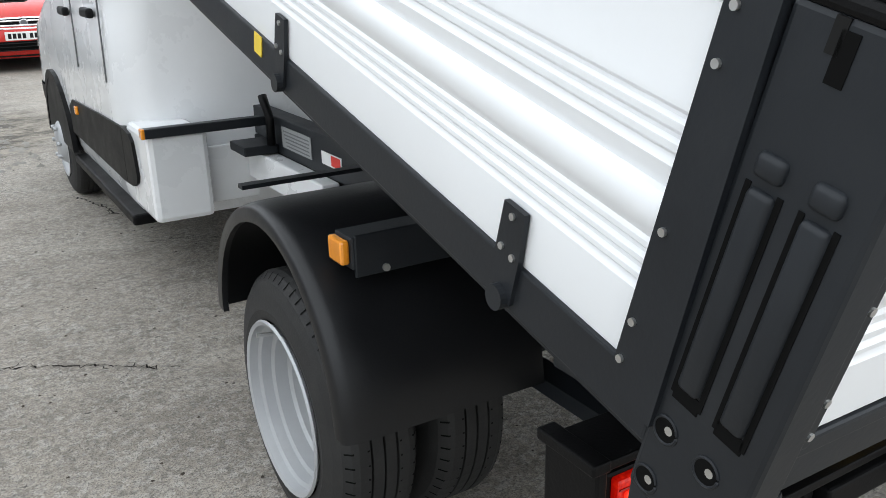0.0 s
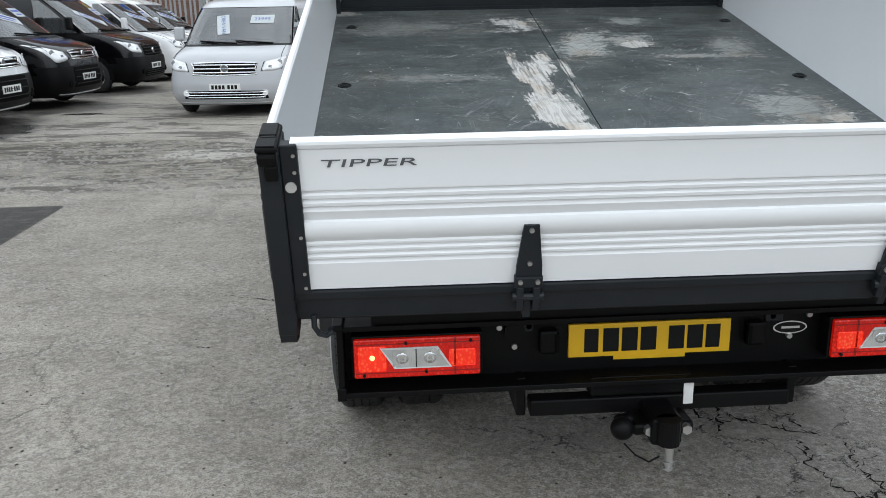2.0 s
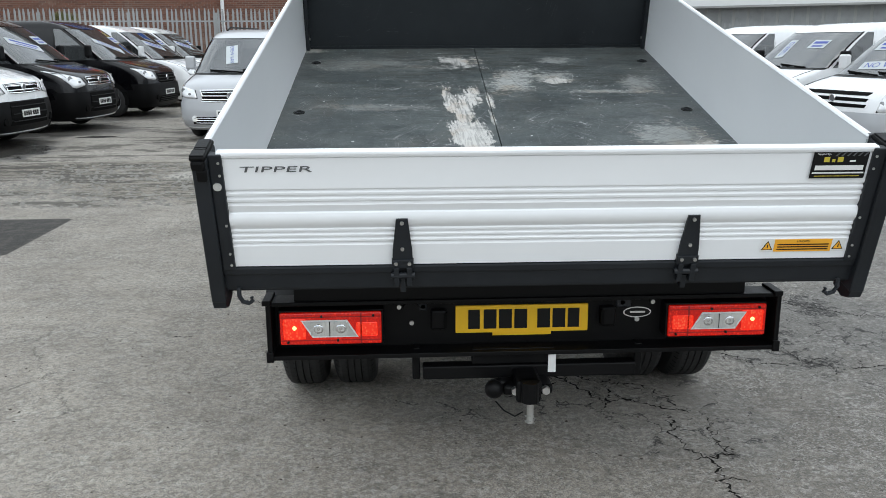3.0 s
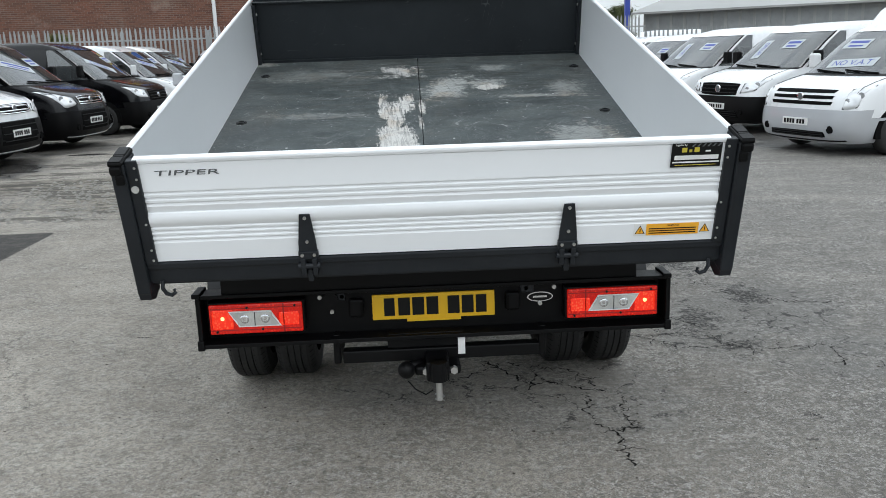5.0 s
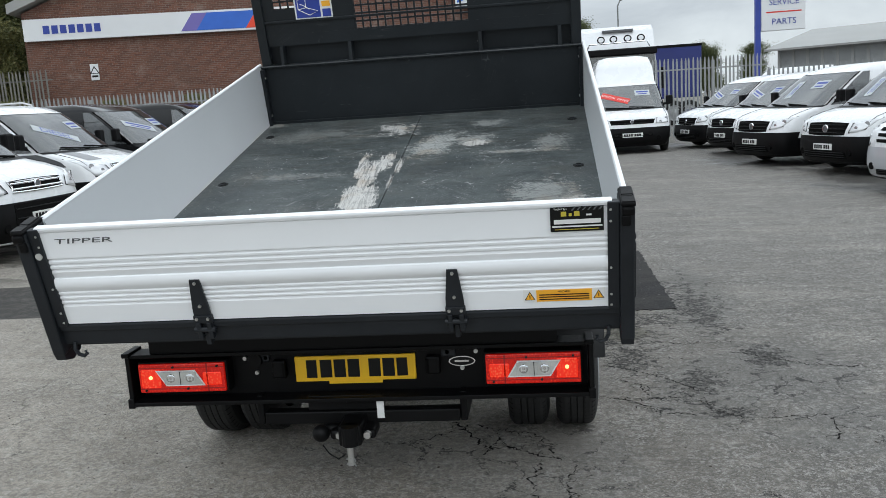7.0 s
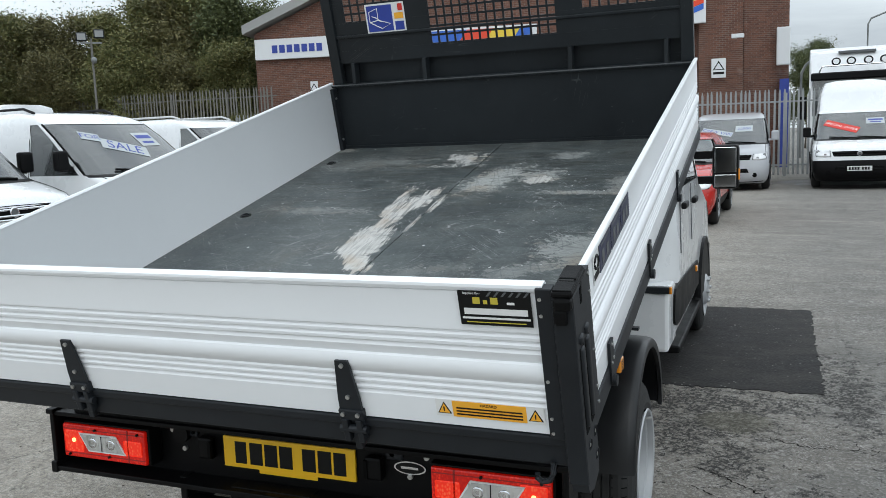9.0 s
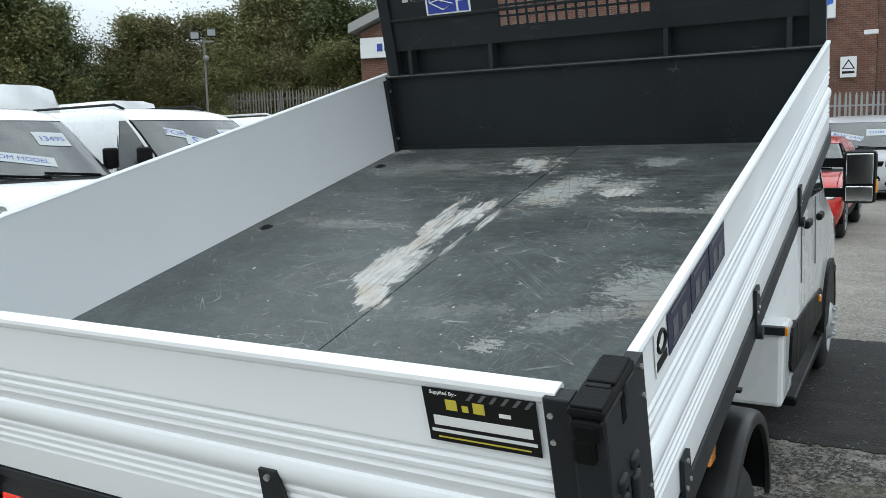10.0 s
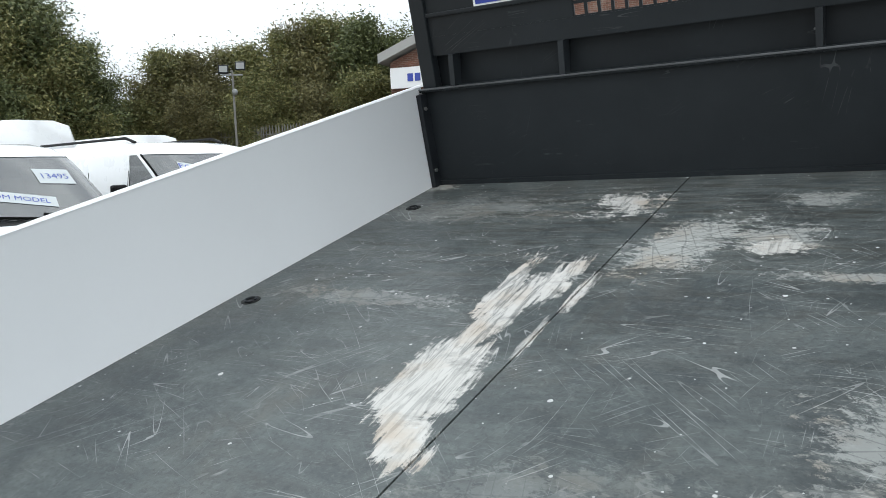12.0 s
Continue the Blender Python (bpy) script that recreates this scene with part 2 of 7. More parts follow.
    keep = n.math("SUBTRACT", 1.0, n.math("MULTIPLY", grooves, 0.62))
    thick = n.math("MULTIPLY", thick, keep)
    pcol = n.mix(n.ramp(n.noise(v, 6, 6, 0.6), 0.50, 0.66), (0.53, 0.52, 0.495), (0.46, 0.405, 0.345))
    col = n.mix(thick, col, n.mix(n.ramp(blot, 0.36, 0.48, 0.6, 0.0), pcol, (0.20, 0.195, 0.185)))
    # drips and chips
    for sc, r, loc, lo in ((4.3, 0.032, 0.0, 0.40), (7.5, 0.045, 4.0, 0.44), (15.0, 0.060, 9.0, 0.48), (30.0, 0.075, 14.0, 0.50)):
        vv = n.coord(loc=(loc, loc * 0.7, 0))
        sp = n.math("LESS_THAN", n.math("ADD", n.voronoi(vv, sc), n.math("MULTIPLY", n.math("SUBTRACT", n.noise(v, 60, 3), 0.5), 0.04)), r)
        col = n.mix(n.math("MULTIPLY", sp, n.ramp(n.noise(vv, 2.4, 3), lo, lo + 0.05, 0, 0.85)), col, (0.52, 0.53, 0.52))
    n.bump(n.math("ADD", n.math("MULTIPLY", fine, 0.3), n.math("MULTIPLY", thick, n.math("ADD", 0.6, n.math("MULTIPLY", streak, 0.8)))), 0.4, 0.004)
    rough = n.math("ADD", n.ramp(smear, 0.4, 0.7, 0.40, 0.56), n.math("MULTIPLY", n.math("MAXIMUM", thick, thin), 0.32))
    return n.set(base_color=col, roughness=rough, specular_ior_level=0.38)


def ground_material():
    """Worn concrete yard: blotches, stains, aggregate, fine cracks, damp places and shade painted under vehicles."""
    n = Nodes("worn_concrete")
    v = n.coord()
    sep = n.add("ShaderNodeSeparateXYZ")
    n.nt.links.new(v, sep.inputs[0])
    gx, gy = sep.outputs[0], sep.outputs[1]
    big = n.noise(v, 0.33, 7, 0.62, 0.4)
    mid = n.noise(v, 1.7, 8, 0.68, 0.3)
    fine = n.noise(v, 38, 5, 0.75)
    grit = n.noise(v, 160, 3, 0.7)
    col = n.mix(n.ramp(big, 0.34, 0.66), (0.275, 0.242, 0.200), (0.435, 0.390, 0.330))
    col = n.mix(n.ramp(mid, 0.42, 0.72, 0, 0.65), col, (0.172, 0.150, 0.124))
    col = n.mix(n.ramp(n.noise(n.coord(loc=(9, 4, 0)), 0.8, 8, 0.7, 0.6), 0.52, 0.68, 0, 0.55), col, (0.185, 0.160, 0.130))
    # the yard turns darker and greyer to the right of the truck
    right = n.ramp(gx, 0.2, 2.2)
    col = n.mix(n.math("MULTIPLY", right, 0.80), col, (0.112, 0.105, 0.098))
    streak = n.noise(n.coord((0.25, 1.6, 1), (0, 0, 0.2)), 1.1, 8, 0.7, 0.2)
    col = n.mix(n.ramp(streak, 0.50, 0.70, 0, 0.5), col, (0.415, 0.385, 0.328))
    wet = n.noise(n.coord((1.0, 0.35, 1), (0, 0, 0.3), (3, 8, 0)), 1.4, 9, 0.72, 0.8)
    col = n.mix(n.ramp(wet, 0.60, 0.72, 0, 0.6), col, (0.095, 0.088, 0.080))
    mott = n.noise(v, 7.5, 7, 0.72, 0.3)
    col = n.mix(n.ramp(mott, 0.50, 0.66, 0, 0.5), col, (0.130, 0.113, 0.094))
    mott2 = n.noise(n.coord((0.7, 1.6, 1), (0, 0, -0.2), (5, 2, 0)), 5.0, 8, 0.72, 0.4)
    col = n.mix(n.ramp(mott2, 0.52, 0.68, 0, 0.45), col, (0.43, 0.395, 0.340))
    # bare aggregate: each grain its own tone, at two sizes
    for sc, gain in ((120.0, 0.55), (48.0, 0.42)):
        g = n.add("ShaderNodeTexVoronoi", feature="F1")
        n.put(v, g.inputs["Vector"])
        g.inputs["Scale"].default_value = sc
        bw = n.add("ShaderNodeSeparateXYZ")
        n.nt.links.new(g.outputs["Color"], bw.inputs[0])
        tone = bw.outputs[0]
        show = n.math("MULTIPLY", n.ramp(n.noise(n.coord(loc=(sc, 0, 0)), 2.6, 6, 0.65), 0.36, 0.6, 0.25, 1.0), n.math("MULTIPLY", n.ramp(gx, -1.6, 0.8, 0.75, 1.0), gain))
        col = n.mix(n.math("MULTIPLY", n.ramp(tone, 0.62, 0.95), show), col, (0.50, 0.485, 0.455))
        col = n.mix(n.math("MULTIPLY", n.ramp(tone, 0.38, 0.05), show), col, (0.058, 0.054, 0.050))
    col = n.mix(n.ramp(fine, 0.48, 0.60, 0.0, 0.5), col, (0.095, 0.090, 0.084))
    col = n.mix(n.ramp(grit, 0.52, 0.58, 0.0, 0.6), col, (0.052, 0.048, 0.044))
    pv = n.add("ShaderNodeVectorMath", operation="MULTIPLY_ADD")
    pn = n.add("ShaderNodeTexNoise")
    pn.inputs["Scale"].default_value = 22.0
    pn.inputs["Detail"].default_value = 6
    n.nt.links.new(v, pn.inputs["Vector"])
    n.nt.links.new(pn.outputs["Color"], pv.inputs[0])
    pv.inputs[1].default_value = (0.11, 0.07, 0)
    n.nt.links.new(v, pv.inputs[2])
    for psc, top, gate, amount in ((7.0, 0.12, 0.42, 0.85), (17.0, 0.17, 0.46, 0.85), (33.0, 0.20, 0.48, 0.8)):
        pits = n.math("LESS_THAN", n.voronoi(pv.outputs[0], psc), n.ramp(n.noise(n.coord(loc=(psc, 2, 0)), 9.0, 4), 0.42, 0.70, 0.0, top))
        pits = n.math("MULTIPLY", pits, n.ramp(n.noise(n.coord(loc=(2, psc, 0)), 1.7, 4), gate, gate + 0.12, 0.1, amount))
        col = n.mix(pits, col, (0.045, 0.041, 0.036))
    chips = n.math("LESS_THAN", n.voronoi(n.coord(loc=(3, 1, 0)), 16.0), 0.10)
    chips = n.math("MULTIPLY", chips, n.ramp(n.noise(v, 3.1, 3), 0.50, 0.6, 0, 0.5))
    col = n.mix(chips, col, (0.42, 0.41, 0.39))
    # cracked and broken areas
    warp = n.add("ShaderNodeVectorMath", operation="MULTIPLY_ADD")
    nz = n.add("ShaderNodeTexNoise")
    nz.inputs["Scale"].default_value = 2.4
    nz.inputs["Detail"].default_value = 9
    nz.inputs["Roughness"].default_value = 0.68
    n.nt.links.new(v, nz.inputs["Vector"])
    n.nt.links.new(nz.outputs["Color"], warp.inputs[0])
    warp.inputs[1].default_value = (0.62, 0.62, 0)
    n.nt.links.new(v, warp.inputs[2])
    crack = n.voronoi(warp.outputs[0], 1.25, "DISTANCE_TO_EDGE")
    crack2 = n.voronoi(warp.outputs[0], 4.2, "DISTANCE_TO_EDGE")

    def area(cx, cy, rx, ry):
        a = n.math("DIVIDE", n.math("SUBTRACT", gx, cx), rx)
        b = n.math("DIVIDE", n.math("SUBTRACT", gy, cy), ry)
        d = n.math("SQRT", n.math("ADD", n.math("MULTIPLY", a, a), n.math("MULTIPLY", b, b)))
        d = n.math("ADD", d, n.math("MULTIPLY", n.math("SUBTRACT", mid, 0.5), 1.6))
        return n.ramp(d, 1.0, 0.75, 0, 1)

    broken = area(0.75, 0.85, 0.62, 0.55)
    for a in ((2.2, 2.1, 0.6, 0.6), (1.7, 1.6, 0.35, 0.45), (2.3, 1.2, 0.5, 0.35), (2.0, 4.2, 0.4, 1.2), (0.0, 1.0, 0.6, 0.22)):
        broken = n.math("MAXIMUM", broken, area(*a))
    crk = n.math("MULTIPLY", n.math("LESS_THAN", crack2, n.ramp(n.noise(v, 5.5, 6, 0.7), 0.44, 0.68, 0.0, 0.040)), broken)
    far_crk = n.math("MULTIPLY", n.math("LESS_THAN", crack, 0.006), n.ramp(n.noise(v, 0.35, 3), 0.60, 0.66))
    col = n.mix(n.math("MULTIPLY", broken, 0.25), col, (0.13, 0.128, 0.122))
    col = n.mix(n.math("MULTIPLY", n.math("MAXIMUM", crk, far_crk), 0.85), col, (0.016, 0.015, 0.014))
    # rubble strip and damp places on the left of the yard; painted shade under vehicles
    rubble = n.math("MAXIMUM", area(-2.4, 7.9, 2.7, 1.5), area(-4.8, 9.2, 2.0, 0.8))
    stones = n.noise(n.coord((1, 1, 1)), 14.0, 8, 0.8)
    col = n.mix(n.math("MULTIPLY", rubble, 0.9), col, n.mix(n.ramp(n.noise(n.coord((0.8, 1.5, 1)), 3.6, 12, 0.85, 0.4), 0.44, 0.56), (0.040, 0.034, 0.026), (0.26, 0.232, 0.190)))
    pale = area(-3.0, 8.45, 0.7, 0.5)
    col = n.mix(n.math("MULTIPLY", pale, 0.75), col, (0.36, 0.34, 0.305))
    # damp ground under the parked vehicles, their shade painted into its colour
    damp_shade = area(-8.2, 11.2, 2.3, 2.6)
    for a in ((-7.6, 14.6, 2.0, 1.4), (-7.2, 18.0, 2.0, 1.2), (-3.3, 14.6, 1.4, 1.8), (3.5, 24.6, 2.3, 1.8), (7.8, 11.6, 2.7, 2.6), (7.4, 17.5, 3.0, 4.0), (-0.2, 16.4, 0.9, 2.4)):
        damp_shade = n.math("MAXIMUM", damp_shade, area(*a))
    crumb = n.noise(v, 9.0, 10, 0.78, 0.3)

    def ragged(cx, cy, rx, ry):
        a = n.math("DIVIDE", n.math("SUBTRACT", gx, cx), rx)
        b = n.math("DIVIDE", n.math("SUBTRACT", gy, cy), ry)
        d = n.math("SQRT", n.math("ADD", n.math("MULTIPLY", a, a), n.math("MULTIPLY", b, b)))
        d = n.math("ADD", d, n.math("MULTIPLY", n.math("SUBTRACT", crumb, 0.5), 8.0))
        return n.ramp(d, 1.0, 0.8, 0, 1)

    grime = ragged(1.08, 2.80, 0.22, 0.42)
    for a in ((1.30, 3.0, 0.26, 0.30), (1.20, 3.35, 0.60, 0.26), (1.36, 2.40, 0.16, 0.24), (1.70, 1.90, 0.13, 0.20), (2.20, 2.42, 0.12, 0.20), (2.0, 3.7, 0.16, 0.7), (1.66, 1.85, 0.10, 0.12), (2.19, 2.26, 0.12, 0.10), (1.76, 1.43, 0.13, 0.08), (1.73, 0.49, 0.06, 0.05)):
        grime = n.math("MAXIMUM", grime, ragged(*a))
    lanes = n.noise(n.coord((0.42, 1.5, 1), (0, 0, 0.12), (2, 5, 0)), 1.25, 11, 0.74, 0.5)
    lanes = n.math("MULTIPLY", n.ramp(lanes, 0.525, 0.555), n.math("MULTIPLY", n.ramp(gx, -0.6, -1.6), n.math("MULTIPLY", n.ramp(gy, 5.6, 6.4), n.ramp(gy, 20.0, 15.0))))
    col = n.mix(n.math("MULTIPLY", lanes, 0.85), col, (0.052, 0.045, 0.036))
    puddle = n.math("MAXIMUM", area(-7.0, 11.2, 0.95, 1.2), area(-6.1, 13.4, 0.5, 0.2))
    col = n.mix(n.math("MULTIPLY", puddle, 0.9), col, (0.022, 0.020, 0.018))
    gritty = n.ramp(n.noise(n.coord((1.3, 1, 1), (0, 0, 0.3)), 30, 8, 0.8, 0.4), 0.465, 0.505, 0.12, 1.0)
    col = n.mix(n.math("MULTIPLY", grime, gritty), col, (0.020, 0.018, 0.016))
    oily = area(1.36, 3.02, 0.24, 0.22)
    col = n.mix(n.math("MULTIPLY", oily, 0.5), col, (0.085, 0.078, 0.052))
    tar = n.ramp(n.math("MULTIPLY", n.ramp(gx, -3.66, -3.74), n.math("MULTIPLY", n.ramp(gy, 4.12, 4.2), n.ramp(gy, 5.7, 5.6))), 0.3, 0.6)
    col = n.mix(n.math("MULTIPLY", damp_shade, 0.72), col, (0.055, 0.052, 0.048))
    tar = n.math("MULTIPLY", tar, n.ramp(crumb, 0.30, 0.40, 0.55, 1.0))
    col = n.mix(n.math("MULTIPLY", tar, 0.95), col, n.mix(n.ramp(mott, 0.48, 0.58), (0.016, 0.0145, 0.013), (0.045, 0.040, 0.034)))
    h = n.math("ADD", n.math("MULTIPLY", fine, 0.5), n.math("MULTIPLY", grit, 0.35))
    h = n.math("SUBTRACT", h, n.math("MULTIPLY", crk, 1.2))
    h = n.math("ADD", h, n.math("MULTIPLY", rubble, n.math("MULTIPLY", stones, -1.5)))
    n.bump(h, 0.55, 0.012)
    rough = n.math("SUBTRACT", n.ramp(mid, 0.3, 0.7, 0.78, 0.92), n.math("MAXIMUM", n.math("MULTIPLY", damp_shade, 0.45), n.math("MULTIPLY", puddle, 0.62)))
    return n.set(base_color=col, roughness=rough)


def asphalt_material():
    """Old asphalt repair: damp blotches, drying streaks and pale grit."""
    n = Nodes("patched_asphalt")
    v = n.coord()
    st = n.voronoi(v, 60)
    big = n.noise(n.coord((0.7, 1.5, 1)), 2.0, 9, 0.72, 0.6)
    col = n.mix(n.ramp(st, 0.1, 0.7), (0.027, 0.0255, 0.0245), (0.010, 0.0095, 0.0095))
    col = n.mix(n.ramp(big, 0.46, 0.58, 0, 0.7), col, (0.052, 0.049, 0.046))
    col = n.mix(n.ramp(n.noise(n.coord((0.8, 1.3, 1), loc=(6, 2, 0)), 2.6, 9, 0.75, 0.5), 0.50, 0.64, 0, 0.7), col, (0.020, 0.018, 0.018))
    grit = n.math("MULTIPLY", n.math("LESS_THAN", n.voronoi(n.coord(loc=(1, 1, 0)), 26), 0.16), n.ramp(n.noise(v, 5, 4), 0.48, 0.62, 0, 0.7))
    col = n.mix(grit, col, (0.30, 0.29, 0.27))
    n.bump(st, 0.5, 0.006)
    return n.set(base_color=col, roughness=n.ramp(big, 0.4, 0.6, 0.75, 0.92), specular_ior_level=0.3)


def brick_material():
    n = Nodes("red_brickwork")
    v = n.coord(kind="UV")
    b = n.add("ShaderNodeTexBrick")
    n.put(v, b.inputs["Vector"])
    b.inputs["Scale"].default_value = 1.34
    b.inputs["Brick Width"].default_value = 0.225
    b.inputs["Row Height"].default_value = 0.075
    b.inputs["Mortar Size"].default_value = 0.006
    b.inputs["Mortar Smooth"].default_value = 0.2
    b.inputs["Bias"].default_value = -0.1
    b.inputs["Color1"].default_value = (0.165, 0.068, 0.043, 1)
    b.inputs["Color2"].default_value = (0.095, 0.039, 0.027, 1)
    b.inputs["Mortar"].default_value = (0.20, 0.165, 0.14, 1)
    big = n.noise(v, 0.5, 6, 0.6)
    col = n.mix(n.ramp(big, 0.35, 0.75, 0, 0.45), b.outputs["Color"], (0.10, 0.065, 0.05))
    white = n.math("MULTIPLY", n.ramp(n.noise(v, 1.1, 7, 0.7), 0.56, 0.70), 0.35)
    col = n.mix(white, col, (0.32, 0.27, 0.23))
    n.bump(b.outputs["Fac"], -0.5, 0.01)
    return n.set(base_color=col, roughness=0.9)


def leaf_material(name, a, b):
    n = Nodes(name)
    g = n.add("ShaderNodeNewGeometry")
    c = n.mix(g.outputs["Random Per Island"], a, b)
    return n.set(base_color=c, roughness=0.6, subsurface_weight=0.0)


def headlamp_material():
    """A clear lamp: bright reflector facets and dark gaps under a glossy cover."""
    n = Nodes("headlamp_reflector")
    v = n.coord()
    f = n.noise(n.coord((1.0, 1.0, 1.4)), 5.0, 2, 0.4)
    c = n.mix(n.ramp(f, 0.40, 0.62), (0.62, 0.63, 0.65), (0.88, 0.89, 0.90))
    n.bump(n.noise(v, 16, 1), 0.18, 0.006)
    return n.set(base_color=c, roughness=0.2, metallic=0.1, coat_weight=1.0, coat_roughness=0.03)


def lens_material(name, dark, light):
    """Moulded plastic lens with fine optics behind a smooth face."""
    n = Nodes(name)
    v = n.coord()
    cells = n.voronoi(n.coord((1, 1, 0.7)), 110)
    c = n.mix(n.ramp(cells, 0.15, 0.55), light, dark)
    c = n.mix(n.ramp(n.noise(v, 16, 4, 0.6), 0.42, 0.62, 0, 0.7), c, dark)
    n.bump(cells, 0.3, 0.002)
    return n.set(base_color=c, roughness=0.22, coat_weight=0.35, specular_ior_level=0.3)


def headboard_material():
    """Black coated steel with chips, short scuffs and small pale knocks."""
    n = Nodes("scuffed_black_steel")
    v = n.coord()
    big = n.noise(v, 2.2, 6, 0.65)
    c = n.mix(n.ramp(big, 0.3, 0.7), (0.0096, 0.0118, 0.0140), (0.0170, 0.0208, 0.0240))
    for k, (ang, sc) in enumerate(((0.0, 26.0), (1.3, 20.0), (0.5, 24.0))):
        f = n.noise(n.coord((1.4, sc, sc), (0, ang, 0), (k * 2.1, 0, k * 3.3)), 1.6, 0.0)
        line = n.math("LESS_THAN", n.math("ABSOLUTE", n.math("SUBTRACT", f, 0.5)), 0.007)
        gate = n.ramp(n.noise(n.coord(loc=(k * 4.0, 1, k)), 5.5, 4, 0.6), 0.60, 0.68)
        c = n.mix(n.math("MULTIPLY", n.math("MULTIPLY", line, gate), 0.35), c, (0.12, 0.125, 0.13))
    knock = n.math("MULTIPLY", n.math("LESS_THAN", n.voronoi(v, 12.0), 0.045), n.ramp(n.noise(v, 3.0, 3), 0.50, 0.56, 0, 0.6))
    c = n.mix(knock, c, (0.26, 0.26, 0.26))
    n.bump(n.noise(v, 60, 3), 0.08, 0.002)
    return n.set(base_color=c, roughness=n.ramp(big, 0.2, 0.8, 0.38, 0.52), specular_ior_level=0.28)


M = {}
M["headlamp"] = headlamp_material()
# near-black for liners and seals; also paints shade in slots, holes, arches, grooves
M["arch_black"] = plain("matt_black_and_shade", (0.004, 0.004, 0.004), 0.9, 0, 0.2, 20, 0.1, spec=0.1)
M["lamp_chrome"] = plain("faceted_lamp_bowl", (0.55, 0.56, 0.57), 0.22, 0.7, 0.35, 60, 0.6)
M["red_dark"] = plain("deep_red_lens_rib", (0.32, 0.006, 0.004), 0.2, 0, 0.1, 20, 0.05, coat=0.8)
M["white_board"] = plain("white_coated_aluminium", (0.815, 0.828, 0.842), 0.34, 0, 0.02, 12, 0.03, 0.06, (0.5, 0.49, 0.47), 0.15)
M["white_paint"] = paint("white_van_paint", (0.78, 0.79, 0.80))
M["dark_steel"] = plain("anthracite_coated_steel", (0.0130, 0.0153, 0.0186), 0.44, 0, 0.18, 20, 0.12, 0.16, (0.034, 0.034, 0.033), spec=0.3)
M["headboard"] = headboard_material()
M["black_plastic"] = plain("black_grained_plastic", (0.0032, 0.0032, 0.0036), 0.46, 0, 0.1, 30, 0.25, spec=0.15)
M["rubber"] = plain("tyre_rubber", (0.016, 0.016, 0.016), 0.66, 0, 0.2, 30, 0.3, 0.35, (0.045, 0.042, 0.038), spec=0.4)
M["guard_plastic"] = plain("moulded_guard_plastic", (0.0066, 0.0070, 0.0080), 0.34, 0, 0.2, 30, 0.15, 0.05, (0.015, 0.0145, 0.014), spec=0.38)
M["rim"] = plain("silver_wheel_paint", (0.40, 0.41, 0.42), 0.38, 0.25, 0.08, 14, 0.06, 0.2, (0.18, 0.17, 0.16))
M["zinc"] = plain("zinc_plated_steel", (0.55, 0.55, 0.54), 0.32, 0.9, 0.08, 40, 0.1)
M["chrome"] = plain("bright_chrome", (0.75, 0.76, 0.78), 0.1, 1.0, 0.02, 10, 0.0)
M["bed"] = bed_material()
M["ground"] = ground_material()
M["asphalt"] = asphalt_material()
M["brick"] = brick_material()
M["orange_lens"] = plain("amber_lens", (0.85, 0.30, 0.02), 0.15, 0, 0.1, 60, 0.3, coat=1.0)
M["red_lens"] = lens_material("red_lamp_lens", (0.52, 0.006, 0.003), (0.85, 0.03, 0.008))
M["bright_lens"] = lens_material("bright_red_lamp_lens", (0.75, 0.015, 0.005), (1.0, 0.16, 0.06))
M["clear_lens"] = plain("clear_ribbed_lens", (0.62, 0.62, 0.60), 0.15, 0.25, 0.25, 45, 0.4, coat=1.0)
M["plate_yellow"] = plain("yellow_reflective_plate", (0.86, 0.50, 0.01), 0.35, 0, 0.04, 20, 0.02)
M["plate_white"] = plain("white_reflective_plate", (0.72, 0.72, 0.70), 0.35, 0, 0.04, 20, 0.02)
M["ink"] = plain("black_print", (0.007, 0.007, 0.007), 0.5, 0, 0.05, 20, 0.0, spec=0.2)
M["ink_grey"] = plain("grey_print", (0.10, 0.105, 0.11), 0.45, 0, 0.05, 20, 0.0)
M["ink_white"] = plain("white_print", (0.75, 0.75, 0.74), 0.5, 0, 0.05, 20, 0.0)
M["ink_yellow"] = plain("gold_print", (0.55, 0.45, 0.05), 0.5, 0, 0.05, 20, 0.0)
M["ink_orange"] = plain("orange_print", (0.88, 0.42, 0.03), 0.5, 0, 0.05, 20, 0.0)
M["ink_red"] = plain("red_print", (0.62, 0.03, 0.02), 0.5, 0, 0.08, 20, 0.0)
M["ink_navy"] = plain("navy_print", (0.010, 0.014, 0.050), 0.4, 0, 0.15, 30, 0.0)
M["ink_blue"] = plain("blue_print", (0.025, 0.05, 0.30), 0.45, 0, 0.08, 20, 0.0)
M["sign_blue"] = plain("blue_sign_vinyl", (0.03, 0.13, 0.55), 0.45, 0, 0.08, 6, 0.0)
M["sign_yellow"] = plain("yellow_sign_vinyl", (0.80, 0.58, 0.05), 0.45, 0, 0.08, 6, 0.0)
M["sign_red"] = plain("red_sign_vinyl", (0.75, 0.06, 0.02), 0.45, 0, 0.08, 6, 0.0)
M["sign_violet"] = plain("violet_sign_vinyl", (0.16, 0.13, 0.40), 0.45, 0, 0.08, 6, 0.0)
M["sign_white"] = plain("white_sign_panel", (0.72, 0.73, 0.74), 0.45, 0, 0.04, 3, 0.0, 0.1, (0.4, 0.38, 0.34))
M["card_white"] = plain("pale_card", (0.46, 0.49, 0.50), 0.5, 0, 0.05, 20, 0.0)
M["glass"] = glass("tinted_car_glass")
